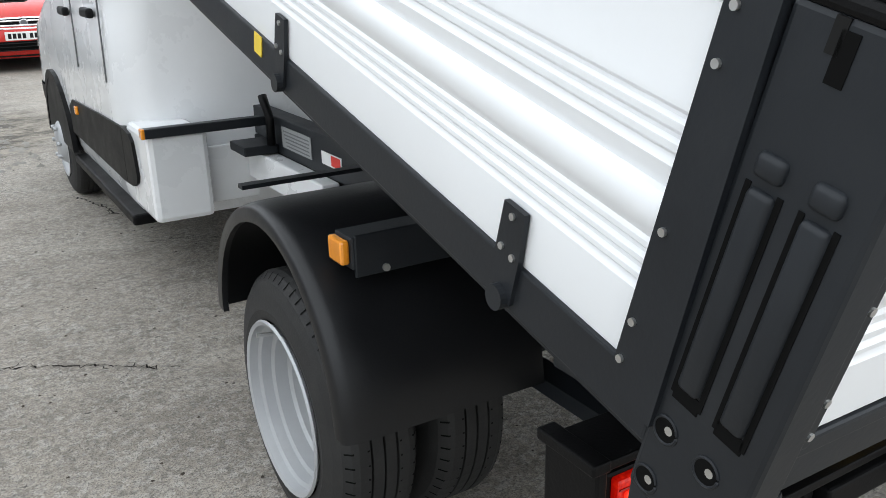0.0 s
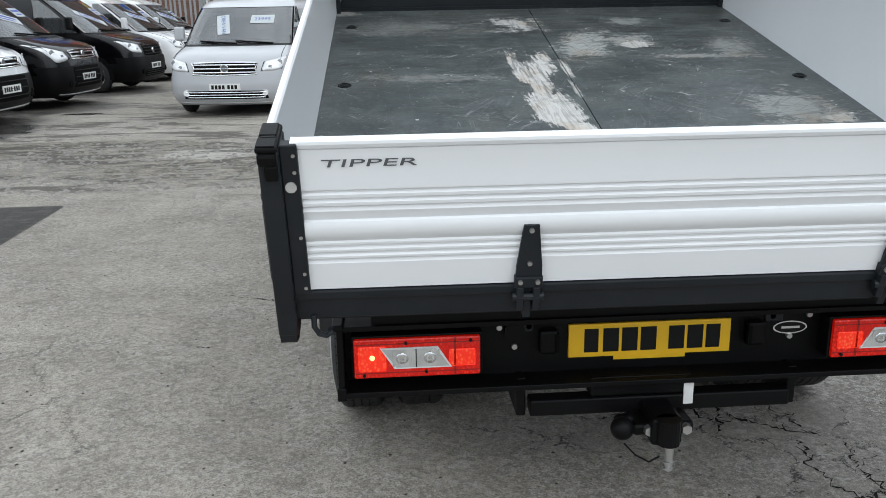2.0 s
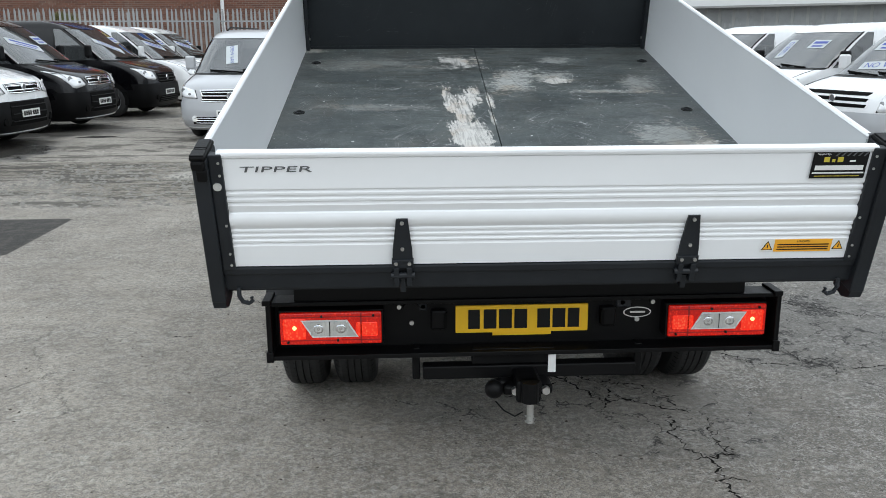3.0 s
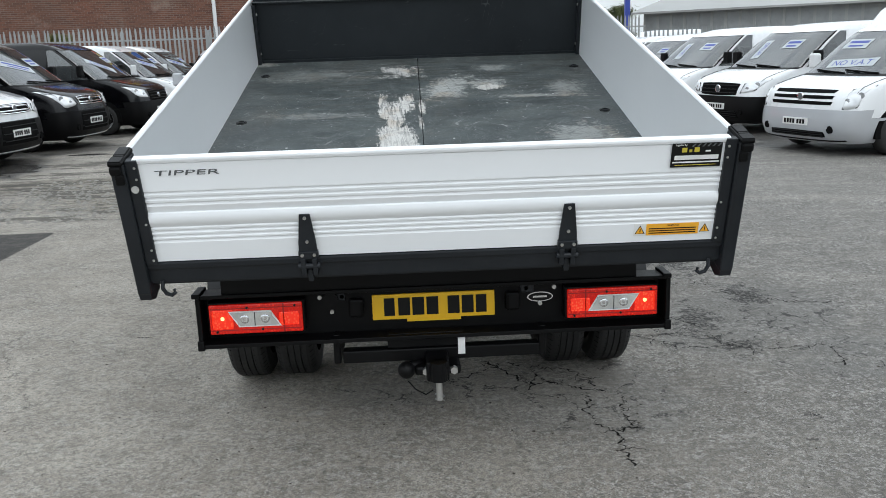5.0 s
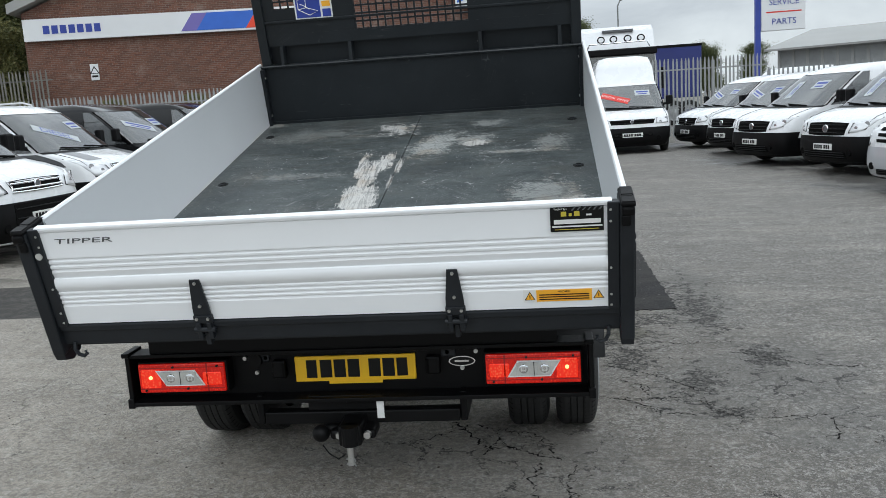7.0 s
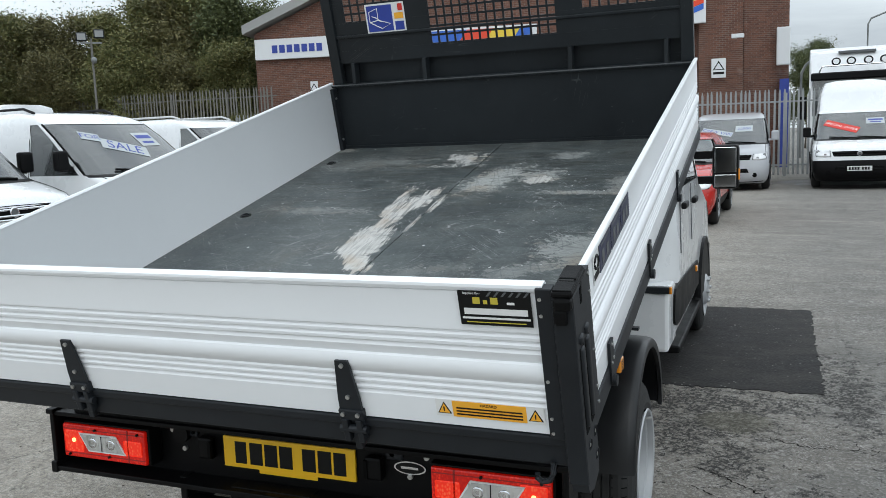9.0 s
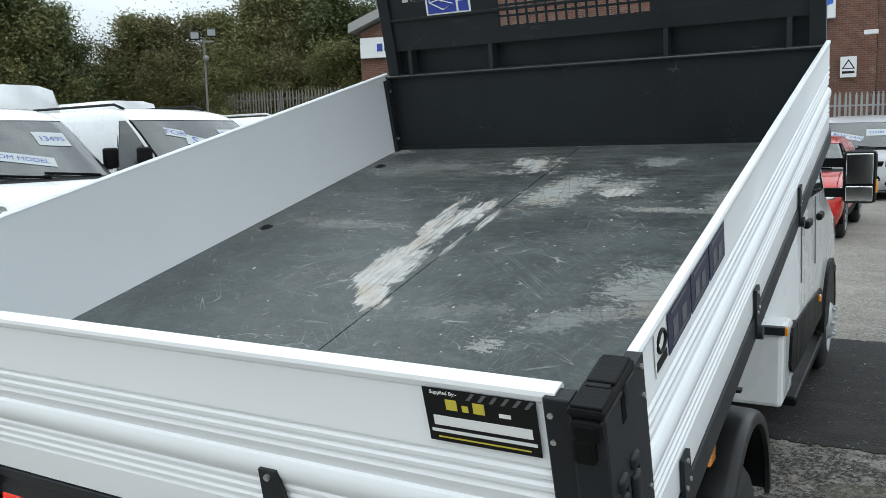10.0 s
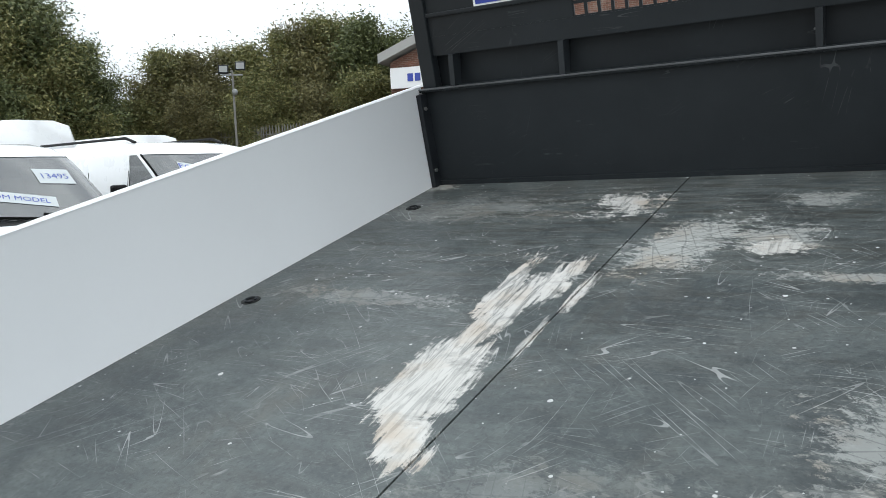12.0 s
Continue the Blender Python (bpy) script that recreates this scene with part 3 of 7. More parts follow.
M["mirror"] = plain("mirror_glass", (0.8, 0.82, 0.84), 0.03, 1.0, 0.02, 3, 0.0)
M["galv"] = plain("weathered_galvanised_steel", (0.30, 0.31, 0.31), 0.55, 0.35, 0.2, 8, 0.15, 0.3, (0.16, 0.15, 0.14))
M["old_fence"] = plain("dull_grey_fence_steel", (0.17, 0.165, 0.15), 0.7, 0.1, 0.25, 6, 0.15, 0.3, (0.08, 0.08, 0.06))
M["roof_sheet"] = plain("grey_roof_sheet", (0.33, 0.33, 0.32), 0.6, 0.1, 0.12, 2, 0.1, 0.3, (0.2, 0.19, 0.17))
M["lamp_grey"] = plain("grey_pole_paint", (0.22, 0.23, 0.23), 0.5, 0.3, 0.1, 8, 0.1)
M["bark"] = plain("dark_bark", (0.055, 0.042, 0.030), 0.9, 0, 0.3, 12, 0.6)
M["seat"] = plain("dark_seat_cloth", (0.010, 0.010, 0.011), 0.9, 0, 0.2, 20, 0.3)


def glow_material(name, col, strength):
    n = Nodes(name)
    n.bsdf.inputs["Emission Color"].default_value = (*col, 1)
    n.bsdf.inputs["Emission Strength"].default_value = strength
    return n.set(base_color=col, roughness=0.4)


M["red_lens"].node_tree.nodes["Principled BSDF"].inputs["Emission Color"].default_value = (1.0, 0.012, 0.004, 1)
M["red_lens"].node_tree.nodes["Principled BSDF"].inputs["Emission Strength"].default_value = 0.16
M["bulb"] = glow_material("lit_tail_bulb", (1.0, 0.35, 0.12), 4.0)
M["silver_paint"] = paint("silver_van_paint", (0.42, 0.43, 0.45), 0.28)
M["black_paint"] = paint("black_van_paint", (0.002, 0.002, 0.0028), 0.12, 0.22, 0.3)
M["red_paint"] = paint("red_car_paint", (0.48, 0.012, 0.006), 0.2, 0.5)
M["grey_paint"] = paint("graphite_vinyl", (0.05, 0.052, 0.056), 0.3)
M["blue_sheet"] = plain("blue_trailer_curtain", (0.02, 0.03, 0.16), 0.6, 0, 0.1, 3, 0.1)
M["leaf_olive"] = leaf_material("olive_leaves", (0.070, 0.084, 0.024), (0.210, 0.196, 0.070))
M["leaf_dark"] = leaf_material("dark_leaves", (0.042, 0.060, 0.019), (0.130, 0.145, 0.050))
M["leaf_brown"] = leaf_material("browning_leaves", (0.066, 0.066, 0.024), (0.180, 0.158, 0.060))
M["bright_lens"].node_tree.nodes["Principled BSDF"].inputs["Emission Color"].default_value = (1.0, 0.05, 0.02, 1)
M["bright_lens"].node_tree.nodes["Principled BSDF"].inputs["Emission Strength"].default_value = 0.45
# pale grey that paints the highlight along the headboard ledge
M["edge_glint"] = plain("painted_edge_glint", (0.10, 0.105, 0.11), 0.4, 0.2, 0.35, 10, 0.1, 0.3, (0.02, 0.02, 0.02))


# ---- building helpers ----
def link_mesh(name, bm, material, smooth=False):
    me = bpy.data.meshes.new(name)
    bm.normal_update()
    bm.to_mesh(me)
    bm.free()
    for m in material if isinstance(material, (list, tuple)) else (material,):
        me.materials.append(m)
    if smooth:
        me.polygons.foreach_set("use_smooth", [True] * len(me.polygons))
    return new(name, me)


def part(name, bm, material, parent, label="", at=None, smooth=False):
    ob = link_mesh(name, bm, material, smooth)
    ob.parent = parent
    if at is not None:
        ob.matrix_basis = at
    return tagged(ob, label)


def thing(name, label, category, at=None, group="", kind=""):
    ob = new(name)
    if at is not None:
        ob.matrix_basis = at
    return tagged(ob, label, category, group, kind)


def sharp_smooth(ob, angle=35):
    """Smooth shading that keeps edges sharper than the angle."""
    me = ob.data
    bm = bmesh.new()
    bm.from_mesh(me)
    for f in bm.faces:
        f.smooth = True
    for e in bm.edges:
        if len(e.link_faces) != 2 or e.calc_face_angle(0) > radians(angle):
            e.smooth = False
    bm.to_mesh(me)
    bm.free()
    return ob


def box(bm, x0, x1, y0, y1, z0, z1, bevel=0.0, seg=2):
    r = bmesh.ops.create_cube(bm, size=1)
    vs = r["verts"]
    for v in vs:
        v.co = Vector(((x0 + x1) / 2 + v.co.x * (x1 - x0), (y0 + y1) / 2 + v.co.y * (y1 - y0), (z0 + z1) / 2 + v.co.z * (z1 - z0)))
    if bevel:
        es = list({e for v in vs for e in v.link_edges})
        bmesh.ops.bevel(bm, geom=es, offset=bevel, segments=seg, affect="EDGES", profile=0.5)
    return bm


def boxes(*args, bevel=0.0):
    bm = bmesh.new()
    for a in args:
        box(bm, *a, bevel=bevel)
    return bm


def rod(bm, p0, p1, r, seg=12, r2=None):
    p0, p1 = Vector(p0), Vector(p1)
    d = p1 - p0
    m = Matrix.Translation((p0 + p1) / 2) @ d.to_track_quat("Z", "Y").to_matrix().to_4x4()
    bmesh.ops.create_cone(bm, cap_ends=True, segments=seg, radius1=r, radius2=r if r2 is None else r2, depth=d.length, matrix=m)
    return bm


def tube(bm, pts, r, seg=8):
    """A round bar along points."""
    pts = [Vector(p) for p in pts]
    rings = []
    for i, p in enumerate(pts):
        d = (pts[min(i + 1, len(pts) - 1)] - pts[max(i - 1, 0)]).normalized()
        q = d.to_track_quat("Z", "Y")
        rings.append([bm.verts.new(p + q @ Vector((r * math.cos(2 * math.pi * k / seg), r * math.sin(2 * math.pi * k / seg), 0))) for k in range(seg)])
    for a, b in zip(rings, rings[1:]):
        for k in range(seg):
            bm.faces.new((a[k], a[(k + 1) % seg], b[(k + 1) % seg], b[k]))
    bm.faces.new(rings[0][::-1])
    bm.faces.new(rings[-1])
    return bm


def prism(bm, pts, place, depth):
    """A polygon of 2D points set in space by place(a, b, c), from c = 0 to depth."""
    lo = [bm.verts.new(place(a, b, 0)) for a, b in pts]
    hi = [bm.verts.new(place(a, b, depth)) for a, b in pts]
    n = len(pts)
    bm.faces.new(lo[::-1])
    bm.faces.new(hi)
    for k in range(n):
        bm.faces.new((lo[k], lo[(k + 1) % n], hi[(k + 1) % n], hi[k]))
    bmesh.ops.recalc_face_normals(bm, faces=bm.faces)
    return bm


def lathe(bm, profile, seg=40):
    """Turns (x, r) pairs about the x axis."""
    rings = []
    for x, r in profile:
        rings.append([bm.verts.new((x, r * math.cos(2 * math.pi * k / seg), r * math.sin(2 * math.pi * k / seg))) for k in range(seg)])
    for a, b in zip(rings, rings[1:]):
        for k in range(seg):
            bm.faces.new((a[k], a[(k + 1) % seg], b[(k + 1) % seg], b[k]))
    return bm


def words(text, size, material, parent, at, name="lettering", stretch=1.0, shear=0.0, depth=0.0006, align="LEFT", label=""):
    """Letters in the built-in font, as a mesh that faces +z of its pose."""
    cu = bpy.data.curves.new(name, "FONT")
    cu.body, cu.size, cu.shear, cu.extrude, cu.align_x, cu.align_y = text, size, shear, depth, align, "CENTER"
    cu.resolution_u = 3
    tmp = new(name + "_curve", cu)
    me = bpy.data.meshes.new_from_object(tmp)
    bpy.data.objects.remove(tmp)
    bpy.data.curves.remove(cu)
    me.materials.clear()
    me.materials.append(material)
    for v in me.vertices:
        v.co.x *= stretch
    ob = new(name, me)
    ob.parent = parent
    ob.matrix_basis = at
    return tagged(ob, label)


def lathe_at(c, profile, n=20):
    """A small turned part facing to -y: (how far out, radius) rings round the point c."""
    bm = bmesh.new()
    rings = []
    for o, r in profile:
        if r <= 0:
            rings.append([bm.verts.new((c[0], c[1] + o, c[2]))])
        else:
            rings.append([bm.verts.new((c[0] + r * math.cos(2 * math.pi * k / n), c[1] + o, c[2] + r * math.sin(2 * math.pi * k / n))) for k in range(n)])
    for a, b in zip(rings, rings[1:]):
        for k in range(n):
            if len(b) == 1:
                bm.faces.new((a[k], a[(k + 1) % n], b[0]))
            else:
                bm.faces.new((a[k], a[(k + 1) % n], b[(k + 1) % n], b[k]))
    bmesh.ops.recalc_face_normals(bm, faces=bm.faces)
    return bm



# ---- vehicles: a shell of rings at rising heights, each ring a plan outline ----
# a row: height, nose line, half width, length of the rounded nose corner
VAN_ROWS = (
    (0.20, 0.14, 0.88, 0.40), (0.28, 0.04, 0.94, 0.42), (0.42, 0.00, 0.975, 0.44), (0.56, 0.01, 0.985, 0.44),
    (0.68, 0.03, 0.99, 0.46), (0.80, 0.05, 0.99, 0.48), (0.92, 0.10, 0.985, 0.48), (1.00, 0.22, 0.98, 0.46),
    (1.07, 0.46, 0.97, 0.42), (1.135, 0.74, 0.96, 0.38), (1.165, 0.84, 0.955, 0.36), (1.40, 1.15, 0.92, 0.34),
    (1.62, 1.45, 0.885, 0.31), (1.79, 1.72, 0.855, 0.28), (1.875, 1.95, 0.83, 0.25), (1.945, 2.30, 0.76, 0.22), (1.965, 2.60, 0.55, 0.2),
)
CAR_ROWS = (
    (0.20, 0.16, 0.80, 0.45), (0.30, 0.05, 0.86, 0.50), (0.42, 0.00, 0.90, 0.52), (0.52, 0.01, 0.91, 0.52),
    (0.62, 0.03, 0.915, 0.52), (0.72, 0.06, 0.915, 0.50), (0.82, 0.14, 0.91, 0.48), (0.90, 0.32, 0.90, 0.45),
    (0.97, 0.70, 0.885, 0.40), (1.03, 1.10, 0.87, 0.34), (1.07, 1.20, 0.86, 0.30), (1.22, 1.48, 0.80, 0.28),
    (1.36, 1.74, 0.74, 0.26), (1.47, 1.98, 0.68, 0.25), (1.53, 2.20, 0.62, 0.25), (1.575, 2.55, 0.55, 0.22), (1.59, 2.8, 0.4, 0.2),
)
NOSE = (0.0, 0.16, 0.32, 0.46, 0.60, 0.74, 0.86, 0.95, 1.0)


def shell_grid(rows, length, stations, tail):
    """Points of the half shell: grid[row][column], from the middle of the nose round to the middle of the tail."""
    grid = []
    for k, (z, yf, hw, c) in enumerate(rows):
        row = []
        for s in NOSE:
            row.append(Vector((hw * math.sin(s * math.pi / 2) ** 0.92 if s else 0.0, yf + c * (1 - (1 - s ** 2.6) ** 0.62) * 1.0, z)))
        y0 = row[-1].y
        first = stations[0]
        row.append(Vector((hw, y0 + 0.5 * (max(first, y0 + 0.1) - y0), z)))
        for y in stations:
            row.append(Vector((hw, max(y, y0 + 0.05 + 0.01 * len(row)), z)))
        end = length - (tail * max(0.0, z - 0.95))
        row.append(Vector((hw, end - 0.16, z)))
        row.append(Vector((hw - 0.13, end, z)))
        row.append(Vector((0, end, z)))
        grid.append(row)
    return grid


def shell_part(name, grid, cells, material, parent, at, label="", out=0.0, thick=0.0, sides=(1, -1), smooth=True):
    """One mesh from chosen cells (row, column) of the shell, on either side, moved outwards a little."""
    bm = bmesh.new()
    cache = {}

    def vert(i, j, s):
        p = grid[i][j]
        key = (i, j, s if p.x > 1e-6 else 0)
        if key not in cache:
            cache[key] = bm.verts.new((p.x * s, p.y, p.z))
        return cache[key]

    for s in sides:
        for i, j in cells:
            q = [vert(i, j, s), vert(i, j + 1, s), vert(i + 1, j + 1, s), vert(i + 1, j, s)]
            q = q if s < 0 else q[::-1]
            u = []
            for v in q:
                if v not in u:
                    u.append(v)
            if len(u) > 2:
                try:
                    bm.faces.new(u)
                except ValueError:
                    pass
    bmesh.ops.recalc_face_normals(bm, faces=bm.faces)
    mid = Vector((0, grid[0][-1].y / 2, 1))
    score = sum((f.calc_center_median() - mid).dot(f.normal) * f.calc_area() for f in bm.faces)
    if score < 0:
        bmesh.ops.reverse_faces(bm, faces=bm.faces)
    bm.normal_update()
    if out:
        for v, n in [(v, v.normal.copy()) for v in bm.verts]:
            v.co += n * out
    if thick:
        bmesh.ops.solidify(bm, geom=bm.faces[:], thickness=thick)
    return part(name, bm, material, parent, label, at, smooth)


def wheel_meshes():
    tyre = bmesh.new()
    lathe(tyre, [(0.0, 0.215), (0.0, 0.26), (0.012, 0.31), (0.035, 0.338), (0.075, 0.345), (0.13, 0.345), (0.17, 0.338), (0.195, 0.31), (0.2, 0.26), (0.2, 0.2)], 28)
    rim = bmesh.new()
    lathe(rim, [(0.012, 0.222), (0.0, 0.212), (0.03, 0.195), (0.045, 0.17), (0.03, 0.12), (0.022, 0.07), (0.01, 0.06), (0.008, 0.0)], 28)
    for k in range(10):
        a = 2 * math.pi * k / 10
        c = Vector((0.026, 0.145 * math.cos(a), 0.145 * math.sin(a)))
        rod(rim, c - Vector((0.02, 0, 0)), c + Vector((0.004, 0, 0)), 0.018, 8)
    me = []
    for bm, name, mat in ((tyre, "tyre", M["rubber"]), (rim, "rim", M["rim"])):
        o = link_mesh(name, bm, mat, True)
        me.append(o.data)
        bpy.data.objects.remove(o)
    return me


WHEEL = wheel_meshes()


def wheel(parent, at, x, y, r, s):
    """A wheel whose outer face lies at x, on side s."""
    m = at @ Matrix.Translation((x, y, r)) @ Matrix.Diagonal((-s * 1.0, r / 0.345, r / 0.345, 1))
    t = new("wheel", WHEEL[0])
    t.parent = parent
    t.matrix_basis = m
    rim = new("rim", WHEEL[1])
    rim.parent = t
    return t


W, S, K = M["white_paint"], M["silver_paint"], M["black_paint"]


def on_screen(rows, x, f, out):
    """A point of the curved windscreen: x across, f from its foot (0) to its head (1)."""
    z = rows[10][0] + f * (rows[13][0] - rows[10][0])
    k = max(i for i in (10, 11, 12) if rows[i][0] <= z or i == 10)
    hw = rows[k][2] + (z - rows[k][0]) / (rows[k + 1][0] - rows[k][0]) * (rows[k + 1][2] - rows[k][2])
    q = 2 / math.pi * math.asin(min(1.0, abs(x) / hw) ** (1 / 0.92))
    return on_nose(rows, q if x >= 0 else -q, z, out)


def bend_to_screen(me, rows, cx, cf, tilt, out):
    """Lays a flat mesh (x across, y up) on the windscreen."""
    rise = (Vector((rows[13][1], rows[13][0])) - Vector((rows[10][1], rows[10][0]))).length
    c, d = math.cos(radians(tilt)), math.sin(radians(tilt))
    for v in me.vertices:
        x, y = v.co.x * c - v.co.y * d, v.co.x * d + v.co.y * c
        v.co = on_screen(rows, cx + x, cf + y / rise, out + v.co.z)


def card(parent, rows, cx, cf, w, h, ground, ink, text, size, tilt):
    """A printed card in a windscreen, bent to it."""
    bm = bmesh.new()
    bmesh.ops.create_grid(bm, x_segments=8, y_segments=3, size=0.5)
    for v in bm.verts:
        v.co.x, v.co.y = v.co.x * w, v.co.y * h
    c = part("window_card", bm, ground, parent, "printed card in the windscreen")
    bend_to_screen(c.data, rows, cx, cf, tilt, -0.001)
    if text:
        t = words(text, size, ink, c, Matrix.Identity(4), align="CENTER")
        bend_to_screen(t.data, rows, cx, cf, tilt, 0.002)
        return c
    for x0, x1, y0, y1 in ((-0.4, 0.4, 0.06, 0.32), (-0.3, 0.3, -0.30, -0.14)):
        bm = bmesh.new()
        bmesh.ops.create_grid(bm, x_segments=6, y_segments=1, size=0.5)
        for v in bm.verts:
            v.co.x, v.co.y = w * (x0 + (v.co.x + 0.5) * (x1 - x0)), h * (y0 + (v.co.y + 0.5) * (y1 - y0))
        p = part("card_print", bm, ink, c)
        bend_to_screen(p.data, rows, cx, cf, tilt, 0.002)
    return c


def on_nose(rows, s, z, out=0.0):
    """A point of the rounded nose: s runs from its middle (0) to the flank (1)."""
    k = max(i for i in range(len(rows) - 1) if rows[i][0] <= z or i == 0)
    f = (z - rows[k][0]) / (rows[k + 1][0] - rows[k][0])
    yf, hw, c = (rows[k][i] + f * (rows[k + 1][i] - rows[k][i]) for i in (1, 2, 3))
    a = abs(s)
    p = Vector((hw * math.sin(a * math.pi / 2) ** 0.92, yf + c * (1 - (1 - a ** 2.6) ** 0.62), z))
    p += Vector((a * a * 0.9, -1, 0)).normalized() * out
    return Vector((p.x if s >= 0 else -p.x, p.y, z))


def nose_patch(rows, corners, out=0.006, bow=0.0, nx=10, nz=5, deep=0.03):
    """A panel on the nose between four corners (s, z): low inner, low outer, top outer, top inner; bow arches its long edges."""
    (a0, z0), (a1, z1), (a2, z2), (a3, z3) = corners
    bm = bmesh.new()
    grid = []
    for j in range(nz + 1):
        v = j / nz
        row = []
        for i in range(nx + 1):
            u = i / nx
            s0 = (a0 + (a1 - a0) * u) * (1 - v) + (a3 + (a2 - a3) * u) * v
            z = (z0 + (z1 - z0) * u) * (1 - v) + (z3 + (z2 - z3) * u) * v + bow * (2 * v - 1) * 4 * u * (1 - u)
            edge = 0.004 if i in (0, nx) or j in (0, nz) else 0.0
            row.append(bm.verts.new(on_nose(rows, s0, z, out - edge)))
        grid.append(row)
    for r0, r1 in zip(grid, grid[1:]):
        for i in range(nx):
            bm.faces.new((r0[i], r0[i + 1], r1[i + 1], r1[i]))
    rim = grid[0] + [r[-1] for r in grid[1:]] + grid[-1][-2::-1] + [r[0] for r in grid[-2:0:-1]]
    back = [bm.verts.new(v.co + Vector((0, deep, 0))) for v in rim]
    n = len(rim)
    for i in range(n):
        bm.faces.new((rim[i], back[i], back[(i + 1) % n], rim[(i + 1) % n]))
    bmesh.ops.recalc_face_normals(bm, faces=bm.faces)
    return bm


def nose_line(rows, s0, s1, z0, z1, r, out=0.012, n=12):
    """A moulding across the nose; z0 at its ends, z1 at its middle."""
    pts = []
    for k in range(n + 1):
        u = k / n
        pts.append(on_nose(rows, s0 + (s1 - s0) * u, z0 + (z1 - z0) * 4 * u * (1 - u), out))
    return tube(bmesh.new(), pts, r, 6)


# fronts by kind: headlight corners, grille (half span, bottom, top, bow), its bars and their metal, lower intake
FRONTS = {
    "swept": (((0.35, 0.80), (0.66, 0.745), (0.93, 1.045), (0.40, 0.905)), (0.31, 0.80, 0.925, 0.012), 2, "chrome", (0.36, 0.34, 0.66)),
    "soft": (((0.36, 0.76), (0.70, 0.79), (0.88, 1.00), (0.40, 0.91)), (0.33, 0.70, 0.88, 0.014), 3, "black_plastic", (0.40, 0.30, 0.42)),
    "oval": (((0.40, 0.74), (0.70, 0.80), (0.90, 0.985), (0.44, 0.905)), (0.36, 0.705, 0.905, 0.016), 3, "black_plastic", (0.42, 0.30, 0.42)),
    "bright": (((0.40, 0.75), (0.76, 0.78), (0.90, 0.97), (0.44, 0.89)), (0.36, 0.70, 0.885, 0.016), 3, "chrome", (0.52, 0.30, 0.43)),
    "slots": (((0.58, 0.70), (0.80, 0.72), (0.88, 1.03), (0.62, 0.97)), None, 0, "", (0.40, 0.27, 0.36)),
    "flat": (((0.40, 0.77), (0.74, 0.785), (0.82, 0.925), (0.41, 0.905)), (0.385, 0.775, 0.89, 0.004), 2, "black_plastic", (0.34, 0.46, 0.56)),
    "car": (((0.36, 0.66), (0.70, 0.67), (0.90, 0.83), (0.42, 0.76)), (0.30, 0.60, 0.72, 0.012), 2, "chrome", (0.40, 0.28, 0.42)),
}


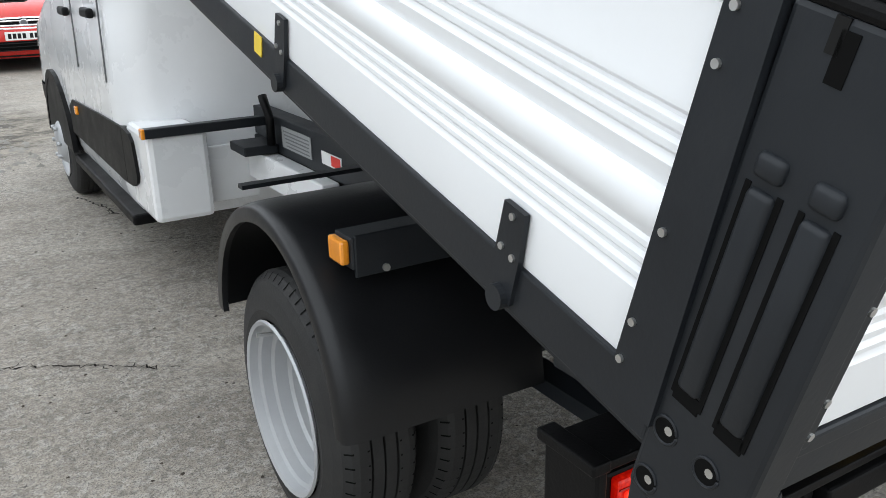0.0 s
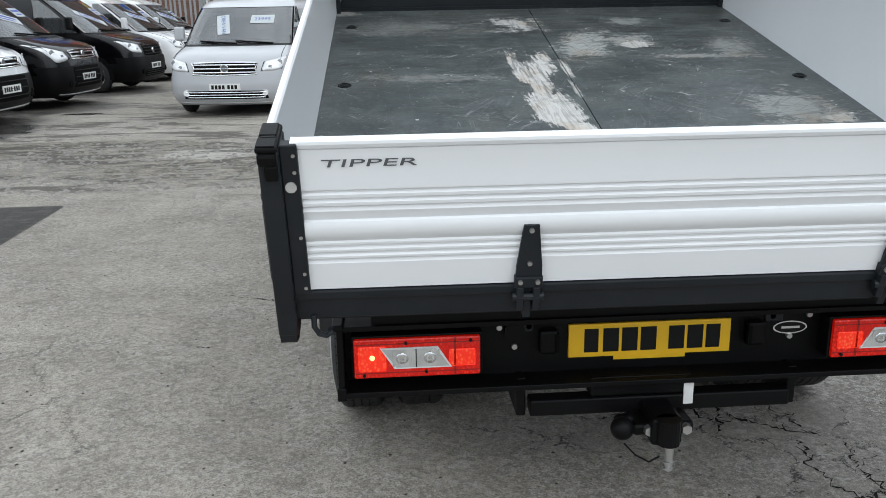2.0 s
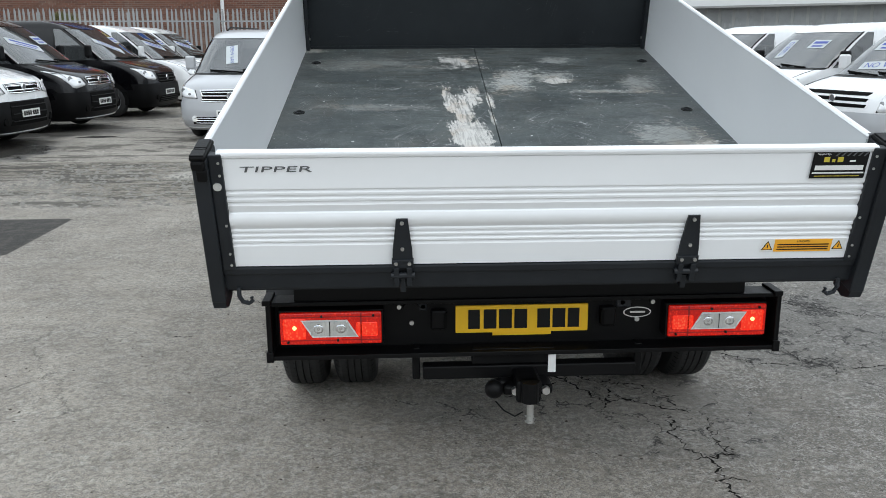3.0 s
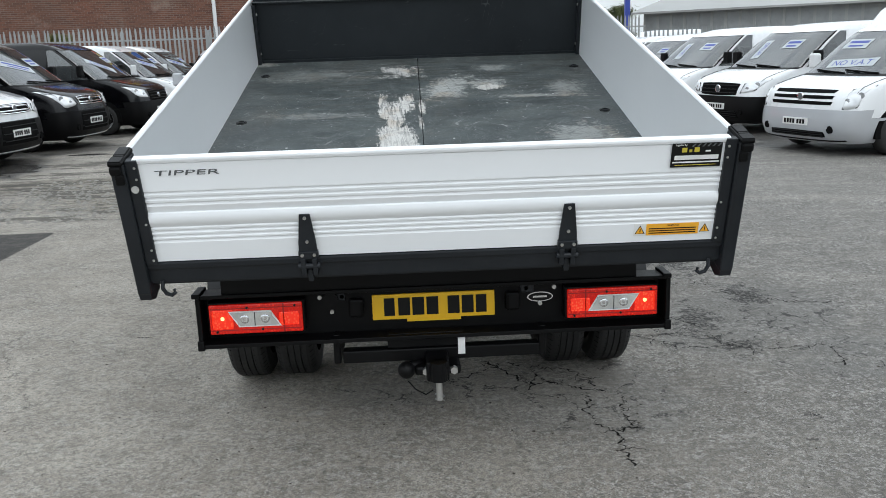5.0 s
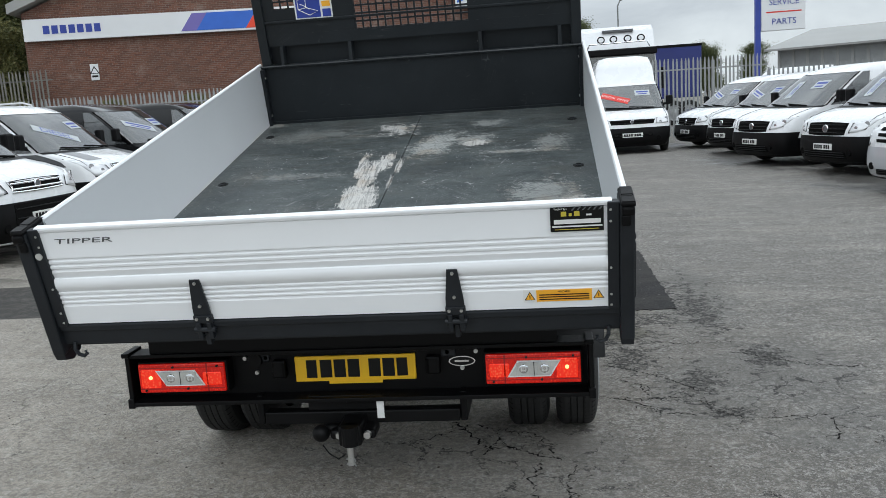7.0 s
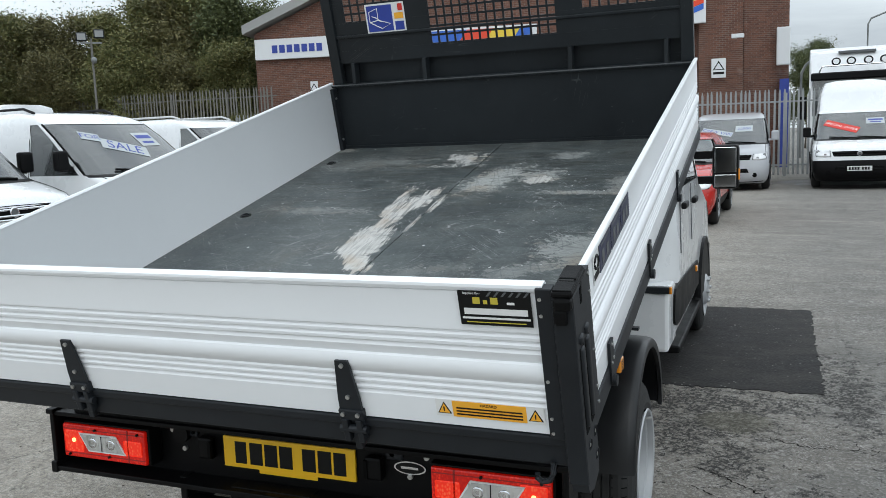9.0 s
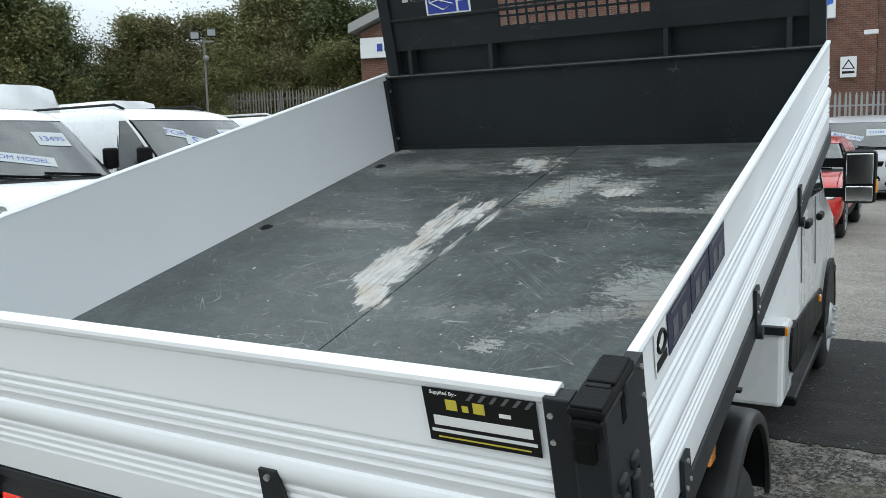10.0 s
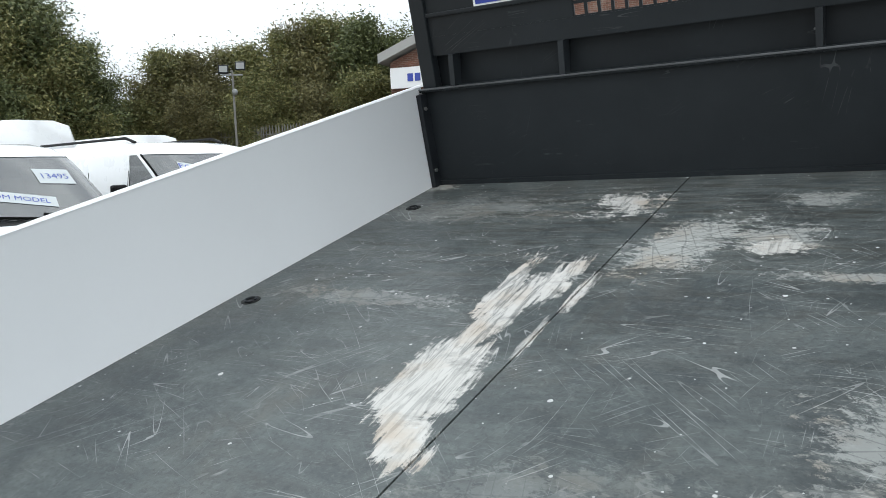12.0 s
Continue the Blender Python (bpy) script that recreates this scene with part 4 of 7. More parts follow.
def front(van, rows, style, colour):
    """Headlights, grille, badge and intake of one kind of front."""
    lamp, grille, count, metal, (si, zi, zt) = FRONTS[style]
    for sd in (1, -1):
        c = [(q * sd, z) for q, z in lamp]
        hl = part("headlight", nose_patch(rows, c, 0.010, 0.010), M["headlamp"], van, "clear headlight with bright reflectors", None, True)
        mid = (sum(q for q, z in lamp) / 4, sum(z for q, z in lamp) / 4)
        for f, r in ((0.10, 0.046), (-0.10, 0.034)):
            p = on_nose(rows, (mid[0] + f * 0.9) * sd, mid[1] + f * 0.35, 0.0)
            q = on_nose(rows, (mid[0] + f * 0.9) * sd, mid[1] + f * 0.35, 0.0125)
            part("lamp_bowl", rod(bmesh.new(), p, q, r, 16, r * 0.95), M["lamp_chrome"], hl, "round bowl inside the lamp")
        seq = [on_nose(rows, q * sd, z, 0.009) for q, z in lamp]
        part("lamp_seal", tube(bmesh.new(), seq + seq[:1], 0.006, 5), M["arch_black"], hl)
    if grille:
        gs, g0, g1, bow = grille
        gp = part("grille", nose_patch(rows, ((-gs * 0.9, g0), (gs * 0.9, g0), (gs, g1), (-gs, g1)), 0.006, bow, 14, 4), M["arch_black"], van, "black grille")
        for k in range(count):
            z = g0 + (g1 - g0) * (k + 0.5) / count
            part("grille_bar", nose_line(rows, -gs * 0.92, gs * 0.92, z, z, 0.012 if metal == "chrome" else 0.010, 0.014), M[metal], gp)
        if metal == "chrome":
            edge = [on_nose(rows, -gs * (0.9 + 0.1 * abs(v)) * u, g0 + (g1 - g0) * (v + 1) / 2, 0.012) for u, v in ((1, 1), (1, 0), (0.96, -1), (0.5, -1.1), (0, -1.15), (-0.5, -1.1), (-0.96, -1), (-1, 0), (-1, 1), (-0.5, 1.1), (0, 1.15), (0.5, 1.1), (1, 1))]
            part("grille_surround", tube(bmesh.new(), edge, 0.011, 6), M["chrome"], gp)
        zb, rb = (g0 + g1) / 2, 0.075 if style in ("oval", "bright") else 0.055
    else:
        for k in range(3):
            z = 0.75 + 0.085 * k
            part("grille_slot", nose_patch(rows, ((-0.40, z), (0.40, z), (0.42, z + 0.045), (-0.42, z + 0.045)), 0.007, 0.004, 14, 2), M["arch_black"], van)
        zb, rb = 0.86, 0.06
    y = on_nose(rows, 0, zb).y
    badge = part("badge", lathe_at((0, y - 0.02, zb), [(0.02, rb), (0.0, rb), (-0.006, rb * 0.9), (-0.002, rb * 0.78), (0.0, 0.0)]), M["chrome"], van, "round chrome badge", None, True)
    part("badge_field", rod(bmesh.new(), (0, y - 0.02, zb), (0, y - 0.0235, zb), rb * 0.72, 16), M["ink_grey"], badge)
    part("air_intake", nose_patch(rows, ((-si, zi), (si, zi), (si * 0.9, zt), (-si * 0.9, zt)), 0.020, 0.006, 14, 3), M["arch_black"], van)
    for k in range(3):
        z = zi + (zt - zi) * (k + 0.5) / 3
        part("intake_bar", nose_line(rows, -si * 0.9, si * 0.9, z, z, 0.008, 0.022), M["chrome" if style == "bright" else "black_plastic"], van)
    part("skid_strip", nose_line(rows, -0.72, 0.72, 0.245, 0.225, 0.016, 0.016), M["zinc" if style in ("swept", "bright") else "black_plastic"], van)


def vehicle(name, label, at, colour, rows=VAN_ROWS, length=5.0, wheelbase=3.0, axle=0.95, stations=(2.12, 2.2, 3.0, 3.1, 4.0), tail=0.04,
            bumper="black", trim=None, windows=(), high=0.0, rails=False, cards=(), group="parked vehicles", stripe=None, category="van", style="swept", radius=0.335):
    """A parked van or car: nose at the origin, pointing to -y."""
    if high:
        rows = rows[:-2] + ((rows[-3][0] + high * 0.55, rows[-3][1] + 0.22, 0.80, 0.25), (rows[-3][0] + high * 0.92, rows[-3][1] + 0.45, 0.70, 0.25), (rows[-3][0] + high, rows[-3][1] + 0.8, 0.45, 0.2))
    van = thing(name, label, category, at, group)
    g = shell_grid(rows, length, stations, tail)
    nr, nc = len(g), len(g[0])
    one = Matrix.Identity(4)
    nn = len(NOSE) - 1
    screen = [(i, j) for i in (10, 11, 12) for j in range(0, nn - 1)]
    door = [(i, j) for i in (10, 11, 12) for j in (nn, nn + 1)]
    rear_win = [(i, nn + 1 + k) for i in (10, 11, 12) for k in windows]
    cowl = [(9, j) for j in range(0, nn - 1)]
    bump = [(i, j) for i in (0, 1, 2) for j in range(0, nn + 1)] + [(3, j) for j in range(0, nn)]
    sill = [(i, j) for i in (0, 1) for j in range(nn + 1, nc - 1)]
    taken = set(screen + door + rear_win + cowl + bump + sill)
    rest = [(i, j) for i in range(nr - 1) for j in range(nc - 1) if (i, j) not in taken]
    body = shell_part("body", g, rest, colour, van, one)
    # the roof's crown closes the shell
    bm = bmesh.new()
    top = [Vector((p.x, p.y, p.z)) for p in g[-1]]
    ring = [bm.verts.new(p) for p in top] + [bm.verts.new((-p.x, p.y, p.z)) for p in top[-2:0:-1]]
    centre = bm.verts.new((0, (top[0].y + top[-1].y) / 2, top[0].z + 0.012))
    for a, b in zip(ring, ring[1:] + ring[:1]):
        bm.faces.new((a, b, centre))
    bmesh.ops.recalc_face_normals(bm, faces=bm.faces)
    part("roof", bm, colour, van, "", None, True)
    # floor pan, seats and dash keep the cabin dark inside
    part("interior", boxes((-0.8, 0.8, 1.35 if rows is not CAR_ROWS else 1.5, length - 0.3, 0.32, 1.02 if rows is not CAR_ROWS else 0.9), (-0.78, -0.2, 1.75, 1.95, 1.0, 1.52 if rows is not CAR_ROWS else 1.25), (0.2, 0.78, 1.75, 1.95, 1.0, 1.52 if rows is not CAR_ROWS else 1.25), (-0.83, 0.83, 2.3, 2.34, 0.4, 1.75 if rows is not CAR_ROWS else 1.3), bevel=0.03), M["seat"], van)
    shell_part("windscreen", g, screen, M["glass"], van, one, "tinted windscreen", -0.006)
    for s, n in ((1, "door_window"), (-1, "door_window")):
        shell_part(n, g, door, M["glass"], van, one, "", -0.006, 0, (s,))
        if rear_win:
            shell_part("side_window", g, rear_win, M["glass"], van, one, "", -0.006, 0, (s,))
    for s in (1, -1):
        line = [Vector((g[i][5].x * s, g[i][5].y - 0.001, g[i][5].z + 0.001)) for i in range(6, 10)]
        part("bonnet_seam", tube(bmesh.new(), line, 0.005, 5), M["arch_black"], van)
        line = [Vector((g[i][nn - 1].x * s, g[i][nn - 1].y - 0.002, g[i][nn - 1].z)) for i in range(10, 14)]
        part("screen_seal", tube(bmesh.new(), line, 0.012, 6), M["arch_black"], van)
    shell_part("cowl", g, cowl, M["black_plastic"], van, one, "", 0.002)
    front(van, rows, style, colour)
    shell_part("bumper", g, bump, M["black_plastic"] if bumper == "black" else S if bumper == "silver" else colour, van, one, "", 0.012)
    shell_part("sill", g, sill, M["black_plastic"] if trim is None else trim, van, one, "", 0.006)
    for s in (1, -1):
        # mirror on its arm
        my = g[10][nn].y + 0.10
        mx = (g[10][nn].x + 0.16) * s
        mz = rows[10][0] + 0.08
        bm = boxes((mx - 0.09, mx + 0.09, my - 0.05, my + 0.06, mz - 0.02, mz + 0.22 if rows is not CAR_ROWS else mz + 0.13), bevel=0.03)
        box(bm, min(mx, mx - 0.16 * s), max(mx, mx - 0.16 * s), my - 0.02, my + 0.03, mz - 0.03, mz + 0.03)
        part("mirror", bm, colour if bumper != "black" else M["black_plastic"], van)
        for ax in (axle, axle + wheelbase):
            wheel(van, one, s * (rows[4][2] + 0.016), ax, radius, s)
            # no opening is cut: a black plate paints the shade of the arch
            arc = [(ax + (radius + 0.06) * math.cos(a), max(0.20, radius + (radius + 0.06) * math.sin(a))) for a in [math.pi * (k - 1) / 16 for k in range(19)]]
            x0 = s * (rows[4][2] + 0.004)
            part("wheel_arch", prism(bmesh.new(), arc, lambda a, b, c, x0=x0, s=s: Vector((x0 - s * 0.12 + s * c, a, b)), 0.12), M["arch_black"], van)
        fog = rod(bmesh.new(), (s * 0.66, rows[2][1] + 0.10, 0.40), (s * 0.66, rows[2][1] + 0.02, 0.40), 0.055, 14)
        part("fog_lamp", fog, M["headlamp"] if style in ("bright", "car") else M["arch_black"], van)
        # door seams and handle
        for y in (stations[0] + 0.02, stations[2]):
            bm = bmesh.new()
            for i in range(3, 12):
                a, b = g[i], g[i + 1]
                x0, x1 = a[nn + 2].x, b[nn + 2].x
                rod(bm, (s * (x0 + 0.001), y, a[0].z), (s * (x1 + 0.001), y, b[0].z), 0.005, 5)
            part("door_seam", bm, M["black_plastic"], van)
        part("door_handle", boxes((s * (rows[8][2] + 0.0) - 0.02, s * (rows[8][2] + 0.0) + 0.02, stations[0] - 0.24, stations[0] - 0.08, 1.03, 1.06), bevel=0.008), M["black_plastic"] if bumper == "black" else colour, van)
    plate = part("number_plate", boxes((-0.26, 0.26, -0.022, 0.0, 0.44, 0.55), bevel=0.003), M["plate_white"], van, "white plate")
    for x0 in (-0.225, -0.165, -0.105, -0.045, 0.045, 0.105, 0.165):
        part("plate_mark", boxes((x0, x0 + 0.042, -0.0245, -0.022, 0.462, 0.528)), M["ink"], plate)
    for line in (((0.66, 0.015), (0.34, 0.05), (0.0, 0.085)), ((0.04, 0.015), (-0.30, 0.05), (-0.62, 0.085))):
        part("wiper", tube(bmesh.new(), [on_screen(rows, x, f, 0.022) for x, f in line], 0.014, 5), M["arch_black"], van)
    if rails:
        for s in (1, -1):
            zt = rows[-2][0]
            bm = tube(bmesh.new(), [(s * 0.66, 2.3, zt), (s * 0.66, 2.5, zt + 0.06), (s * 0.66, length - 0.5, zt + 0.06), (s * 0.66, length - 0.3, zt)], 0.018, 6)
            part("roof_rail", bm, M["black_plastic"] if rails == "black" else M["zinc"], van)
    if stripe is not None:
        shell_part("dark_graphic", g, [(i, j) for i in (6, 7, 8) for j in range(nn, nn + 3)], stripe, van, one, "graphite vinyl graphic", 0.004)
        for sd in (1, -1):
            shell_part("bonnet_graphic", g, [(i, j) for i in (7, 8) for j in (2, 3)], stripe, van, one, "graphite bonnet stripe", 0.004, 0, (sd,))
    # cards lie on the inside of the screen: across, up, width, height, text, size, tilt
    for cx, cf, w, h, text, size, tilt, kind in cards:
        gm, im = {"white": (M["card_white"], M["ink_blue"]), "red": (M["ink_red"], M["ink_white"])}[kind]
        card(van, rows, cx, cf, w, h, gm, im, text, size, tilt)
    return van


def face_to(x, y, dx, dy, z=0.0, size=1.0, tall=1.0):
    """A pose at (x, y) for a vehicle whose nose points along (dx, dy)."""
    return pose(x, y, z, 0, 0, math.degrees(math.atan2(dx, -dy))) @ Matrix.Diagonal((size, size, size * tall, 1))


# ---- the tipper truck ----
# the body is tipped up about its rear pivot; the tailboard hangs a little lower than the sides
TRUCK_X = 0.026
BODY = pose(0.0315 - TRUCK_X, 0.029, 0.8937, 14.12, 0, -0.59)
SKEW = -0.0147  # the body stands a little askew on its frame
TAIL = pose(0.0368 - TRUCK_X, 0.033, 0.911, 15.6, 0, -0.59)
TAIL_PARTS = ("tailboard", "tailboard_strip", "corner_post", "post_rib", "post_slot", "post_tab", "post_hole", "post_bolt", "post_cap", "latch", "latch_slot", "rope_hook", "rear_rail", "tailboard_hinge", "reflector", "tail_screw")
truck = thing("tipper_truck", "white dropside tipper truck with its body partly raised on concrete", "truck", pose(TRUCK_X, 0, 0))


def bpart(name, bm, material, label="", smooth=False, parent=truck):
    """A part in the tilted body's own axes: across, forward, up from its floor."""
    ob = part(name if name != "tail_screw" else "screw", bm, material, parent, label, TAIL if name in TAIL_PARTS else BODY, smooth)
    return ob


def mirrored(s):
    """Spans across, from the middle outwards, on one side of the truck."""
    return lambda a, b: (min(s * a, s * b), max(s * a, s * b))


# profile of a pressed aluminium board: (height, how far out), from the foot to the top
def board_profile(foot, top, inner=None, thick=0.026):
    k = (top - foot) / 0.42

    def at(h):
        return foot + h * k

    pts = [(at(0.0), 0.0), (at(0.078), 0.0)]
    for h in (0.083, 0.103, 0.123):
        pts += [(at(h), -0.004), (at(h + 0.004), -0.005), (at(h + 0.010), 0.001), (at(h + 0.016), 0.001)]
    pts += [(at(0.144), -0.002), (at(0.152), 0.002), (at(0.164), 0.007), (at(0.178), 0.0085), (at(0.192), 0.006), (at(0.2005), 0.001), (at(0.2035), -0.006), (at(0.214), -0.003), (at(0.23), 0.0)]
    for h in (0.236, 0.258, 0.280):
        pts += [(at(h), -0.004), (at(h + 0.004), -0.005), (at(h + 0.010), 0.001), (at(h + 0.018), 0.001)]
    pts += [(at(0.302), 0.0), (at(0.397), 0.0), (at(0.399), -0.003), (at(0.402), 0.003), (at(0.412), 0.005), (at(0.419), 0.003), (at(0.42), -0.002)]
    back = [(at(0.42), -thick), (at(0.412), -thick - 0.005), (at(0.40), -thick), (at(0.0) if inner is None else inner, -thick)]
    return pts + back


def board(pts, place, length):
    bm = bmesh.new()
    lo = [bm.verts.new(place(h, o, 0)) for h, o in pts]
    hi = [bm.verts.new(place(h, o, length)) for h, o in pts]
    n = len(pts)
    for k in range(n):
        bm.faces.new((lo[k], lo[(k + 1) % n], hi[(k + 1) % n], hi[k]))
    bm.faces.new(lo[::-1])
    bm.faces.new(hi)
    bmesh.ops.recalc_face_normals(bm, faces=bm.faces)
    return bm


TAIL_FOOT, TAIL_TOP = 0.052, 0.456
SIDE_FOOT, SIDE_TOP = 0.078, 0.455
FLOOR = 0.030
HB = 2.95  # headboard's inner face

# floor: two sheets with a seam between
for x0, x1 in ((-1.0915, -0.0170), (-0.0120, 1.0915)):
    bm = boxes((x0, x1, 0.03, HB, FLOOR - 0.02, FLOOR))
    bpart("floor_sheet", bm, M["bed"], "scuffed dark floor sheet with dried plaster")
bpart("floor_frame", boxes((-1.07, 1.07, 0.03, HB + 0.05, -0.038, FLOOR - 0.022)), M["dark_steel"])

tail_board = bpart("tailboard", board(board_profile(TAIL_FOOT, TAIL_TOP), lambda h, o, c: Vector((-1.036 + c, -o, h)), 2.072), M["white_board"], "white ribbed aluminium tailboard", True)
sharp_smooth(tail_board, 28)
for s in (1, -1):
    sb = bpart("side_board", board(board_profile(SIDE_FOOT, SIDE_TOP, FLOOR - 0.004, 0.012), lambda h, o, c, s=s: Vector((s * (1.1 + o), 0.145 + c, h)), HB - 0.145), M["white_board"], "white ribbed aluminium side board", True)
    sharp_smooth(sb, 28)
    # end strip with screws, on the tailboard and on the side
    bpart("tailboard_strip", boxes((min(s * 1.02, s * 1.06), max(s * 1.02, s * 1.06), -0.012, 0.02, 0.045, 0.452), bevel=0.003), M["dark_steel"])
    bpart("side_strip", prism(bmesh.new(), [(0.103, 0.030), (0.170, 0.030), (0.156, 0.456), (0.103, 0.456)], lambda a, b, c, s=s: Vector((s * (1.088 + c), a, b)), 0.0235), M["dark_steel"])
    for h in (0.426, 0.384, 0.2095, 0.106, 0.064):
        bm = rod(bmesh.new(), (s * 1.03, -0.010, h), (s * 1.03, -0.0145, h), 0.0045, 10)
        bpart("tail_screw", bm, M["zinc"])
    for h, y in ((0.440, 0.143), (0.392, 0.145), (0.230, 0.151), (0.124, 0.157), (0.076, 0.160)):
        bm = rod(bmesh.new(), (s * 1.110, y, h), (s * 1.115, y, h), 0.0045, 10)
        bpart("screw", bm, M["zinc"])
    # corner post: a deep pressed section with two long sunk ribs and round holes
    px = mirrored(s)
    bm = boxes((*px(1.060, 1.110), -0.026, 0.104, -0.075, 0.442), bevel=0.006)
    prism(bm, [(-0.022, -0.072), (0.100, -0.072), (0.094, -0.112), (0.03, -0.122), (-0.016, -0.10)], lambda a, b, c, s=s: Vector((s * (1.066 + c), a, b)), 0.042)
    bpart("corner_post", bm, M["dark_steel"], "anthracite pressed steel corner post")
    for y in (0.016, 0.070):
        # a sunk channel, edge shade painted as black strips, a rounded rib in it
        for e in (-0.0165, 0.0165):
            bpart("post_slot", boxes((*px(1.106, 1.111), y + e - 0.003, y + e + 0.003, 0.066, 0.296)), M["arch_black"])
        bpart("post_slot", boxes((*px(1.106, 1.111), y - 0.0165, y + 0.0165, 0.060, 0.078), bevel=0.001), M["arch_black"])
        bm = boxes((*px(1.102, 1.117), y - 0.0135, y + 0.0135, 0.078, 0.294), bevel=0.006)
        sharp_smooth(bpart("post_rib", bm, M["dark_steel"], "", True), 50)
        bm = boxes((*px(1.102, 1.117), y - 0.0145, y + 0.0145, 0.303, 0.326), bevel=0.006)
        sharp_smooth(bpart("post_tab", bm, M["dark_steel"], "", True), 50)
    # round holes: black discs paint the shade inside them
    for y, h in ((0.080, 0.0196), (0.024, 0.0165), (0.083, -0.052)):
        bm = tube(bmesh.new(), [(s * 1.110, y + 0.0150 * math.cos(a), h + 0.0150 * math.sin(a)) for a in [2 * math.pi * k / 20 for k in range(21)]], 0.0020, 6)
        bpart("post_hole", bm, M["dark_steel"])
        bpart("post_hole", rod(bmesh.new(), (s * 1.102, y, h), (s * 1.1108, y, h), 0.0140, 18), M["arch_black"])
        bpart("post_bolt", rod(bmesh.new(), (s * 1.102, y - 0.004, h + 0.002), (s * 1.1112, y - 0.004, h + 0.002), 0.0050, 10), M["zinc"])
    # plastic cap with raised pads, and the latch under it
    bm = boxes((*px(1.062, 1.112), -0.034, 0.108, 0.440, 0.457), bevel=0.006)
    cap = bpart("post_cap", bm, M["black_plastic"], "black plastic cap")
    bpart("post_cap", boxes((*px(1.068, 1.108), 0.030, 0.102, 0.455, 0.462), bevel=0.003), M["black_plastic"])
    bpart("post_cap", boxes((*px(1.066, 1.110), -0.030, 0.018, 0.455, 0.460), bevel=0.002), M["black_plastic"])
    bpart("post_cap", boxes((*px(1.070, 1.104), 0.019, 0.029, 0.450, 0.4605), bevel=0.002), M["ink"])
    bm = boxes((*px(1.066, 1.109), -0.040, -0.010, 0.410, 0.442), bevel=0.008)
    box(bm, *px(1.064, 1.096), -0.036, -0.014, 0.372, 0.412, bevel=0.006)
    bpart("latch", bm, M["black_plastic"])
    # black pieces paint the shade in the latch's slots
    bpart("latch_slot", boxes((*px(1.107, 1.111), 0.040, 0.056, 0.392, 0.432)), M["arch_black"])
    bpart("latch_slot", boxes((*px(1.107, 1.111), 0.052, 0.064, 0.412, 0.440)), M["ink"])
    # rope hook under the rail
    pts = [(s * 1.019, 0.0, -0.03), (s * 1.019, -0.012, -0.055), (s * 1.009, -0.012, -0.078), (s * 0.989, -0.012, -0.085), (s * 0.976, -0.012, -0.074), (s * 0.978, -0.012, -0.062)]
    bpart("rope_hook", tube(bmesh.new(), pts, 0.0078, 8), M["dark_steel"])
    # hinge plates along the side
    for y in (0.370, 1.112, 1.95):
        bm = bmesh.new()
        prism(bm, [(y - 0.021, 0.014), (y + 0.021, 0.014), (y + 0.024, 0.078), (y + 0.021, 0.140), (y - 0.021, 0.140), (y - 0.024, 0.078)], lambda a, b, c, s=s: Vector((s * (1.102 + c), a, b)), 0.008)
        hp = bpart("side_hinge", bm, M["dark_steel"])
        for dy, h in ((0, 0.128), (-0.012, 0.078), (0.012, 0.082)):
            bm = rod(bmesh.new(), (s * 1.108, y + dy, h), (s * 1.113, y + dy, h), 0.0048, 10)
            part("screw", bm, M["zinc"], hp)
        bm = rod(bmesh.new(), (s * 1.089, y, 0.016), (s * 1.12, y, 0.016), 0.017, 16)
        part("hinge_pin", bm, M["dark_steel"], hp)
    # lower side rail
    bm = boxes((min(s * 1.0925, s * 1.104), max(s * 1.0925, s * 1.104), 0.11, HB + 0.06, 0.000, SIDE_FOOT - 0.010), bevel=0.004)
    bpart("side_rail", bm, M["dark_steel"])
# small reflector disc on one tailboard strip
bpart("reflector", rod(bmesh.new(), (-1.041, -0.012, 0.347), (-1.041, -0.0165, 0.347), 0.0135, 20), M["clear_lens"], "round clear reflector")
# rear rail under the tailboard: a step and a fold
bm = boxes((-1.066, 1.066, -0.006, 0.05, 0.022, 0.048), (-1.066, 1.066, 0.002, 0.05, -0.04, 0.024), bevel=0.004)
bpart("rear_rail", bm, M["dark_steel"], "anthracite steel rear rail")
# tailboard hinges
for x in (-0.471, 0.479):
    bm = bmesh.new()
    prism(bm, [(x - 0.034, 0.055), (x + 0.034, 0.055), (x + 0.032, 0.11), (x + 0.019, 0.226), (x - 0.019, 0.226), (x - 0.032, 0.11)], lambda a, b, c: Vector((a, -0.006 - c, b)), 0.009)
    box(bm, x - 0.036, x + 0.036, -0.021, 0.0, 0.046, 0.078, bevel=0.003)
    box(bm, x - 0.030, x - 0.012, -0.026, 0.0, -0.02, 0.05, bevel=0.003)
    box(bm, x + 0.012, x + 0.030, -0.026, 0.0, -0.02, 0.05, bevel=0.003)
    rod(bm, (x - 0.04, -0.016, 0.018), (x + 0.04, -0.016, 0.018), 0.011, 12)
    box(bm, x - 0.010, x + 0.010, -0.012, 0.03, -0.052, 0.0, bevel=0.003)
    hinge = bpart("tailboard_hinge", bm, M["dark_steel"], "tapered black steel hinge")
    for dx, h in ((0, 0.213), (0, 0.118), (-0.022, 0.066), (0.022, 0.066)):
        y0 = -0.015 if h > 0.08 else -0.021
        part("screw", rod(bmesh.new(), (x + dx, y0, h), (x + dx, y0 - 0.006, h), 0.0062, 10), M["zinc"], hinge)
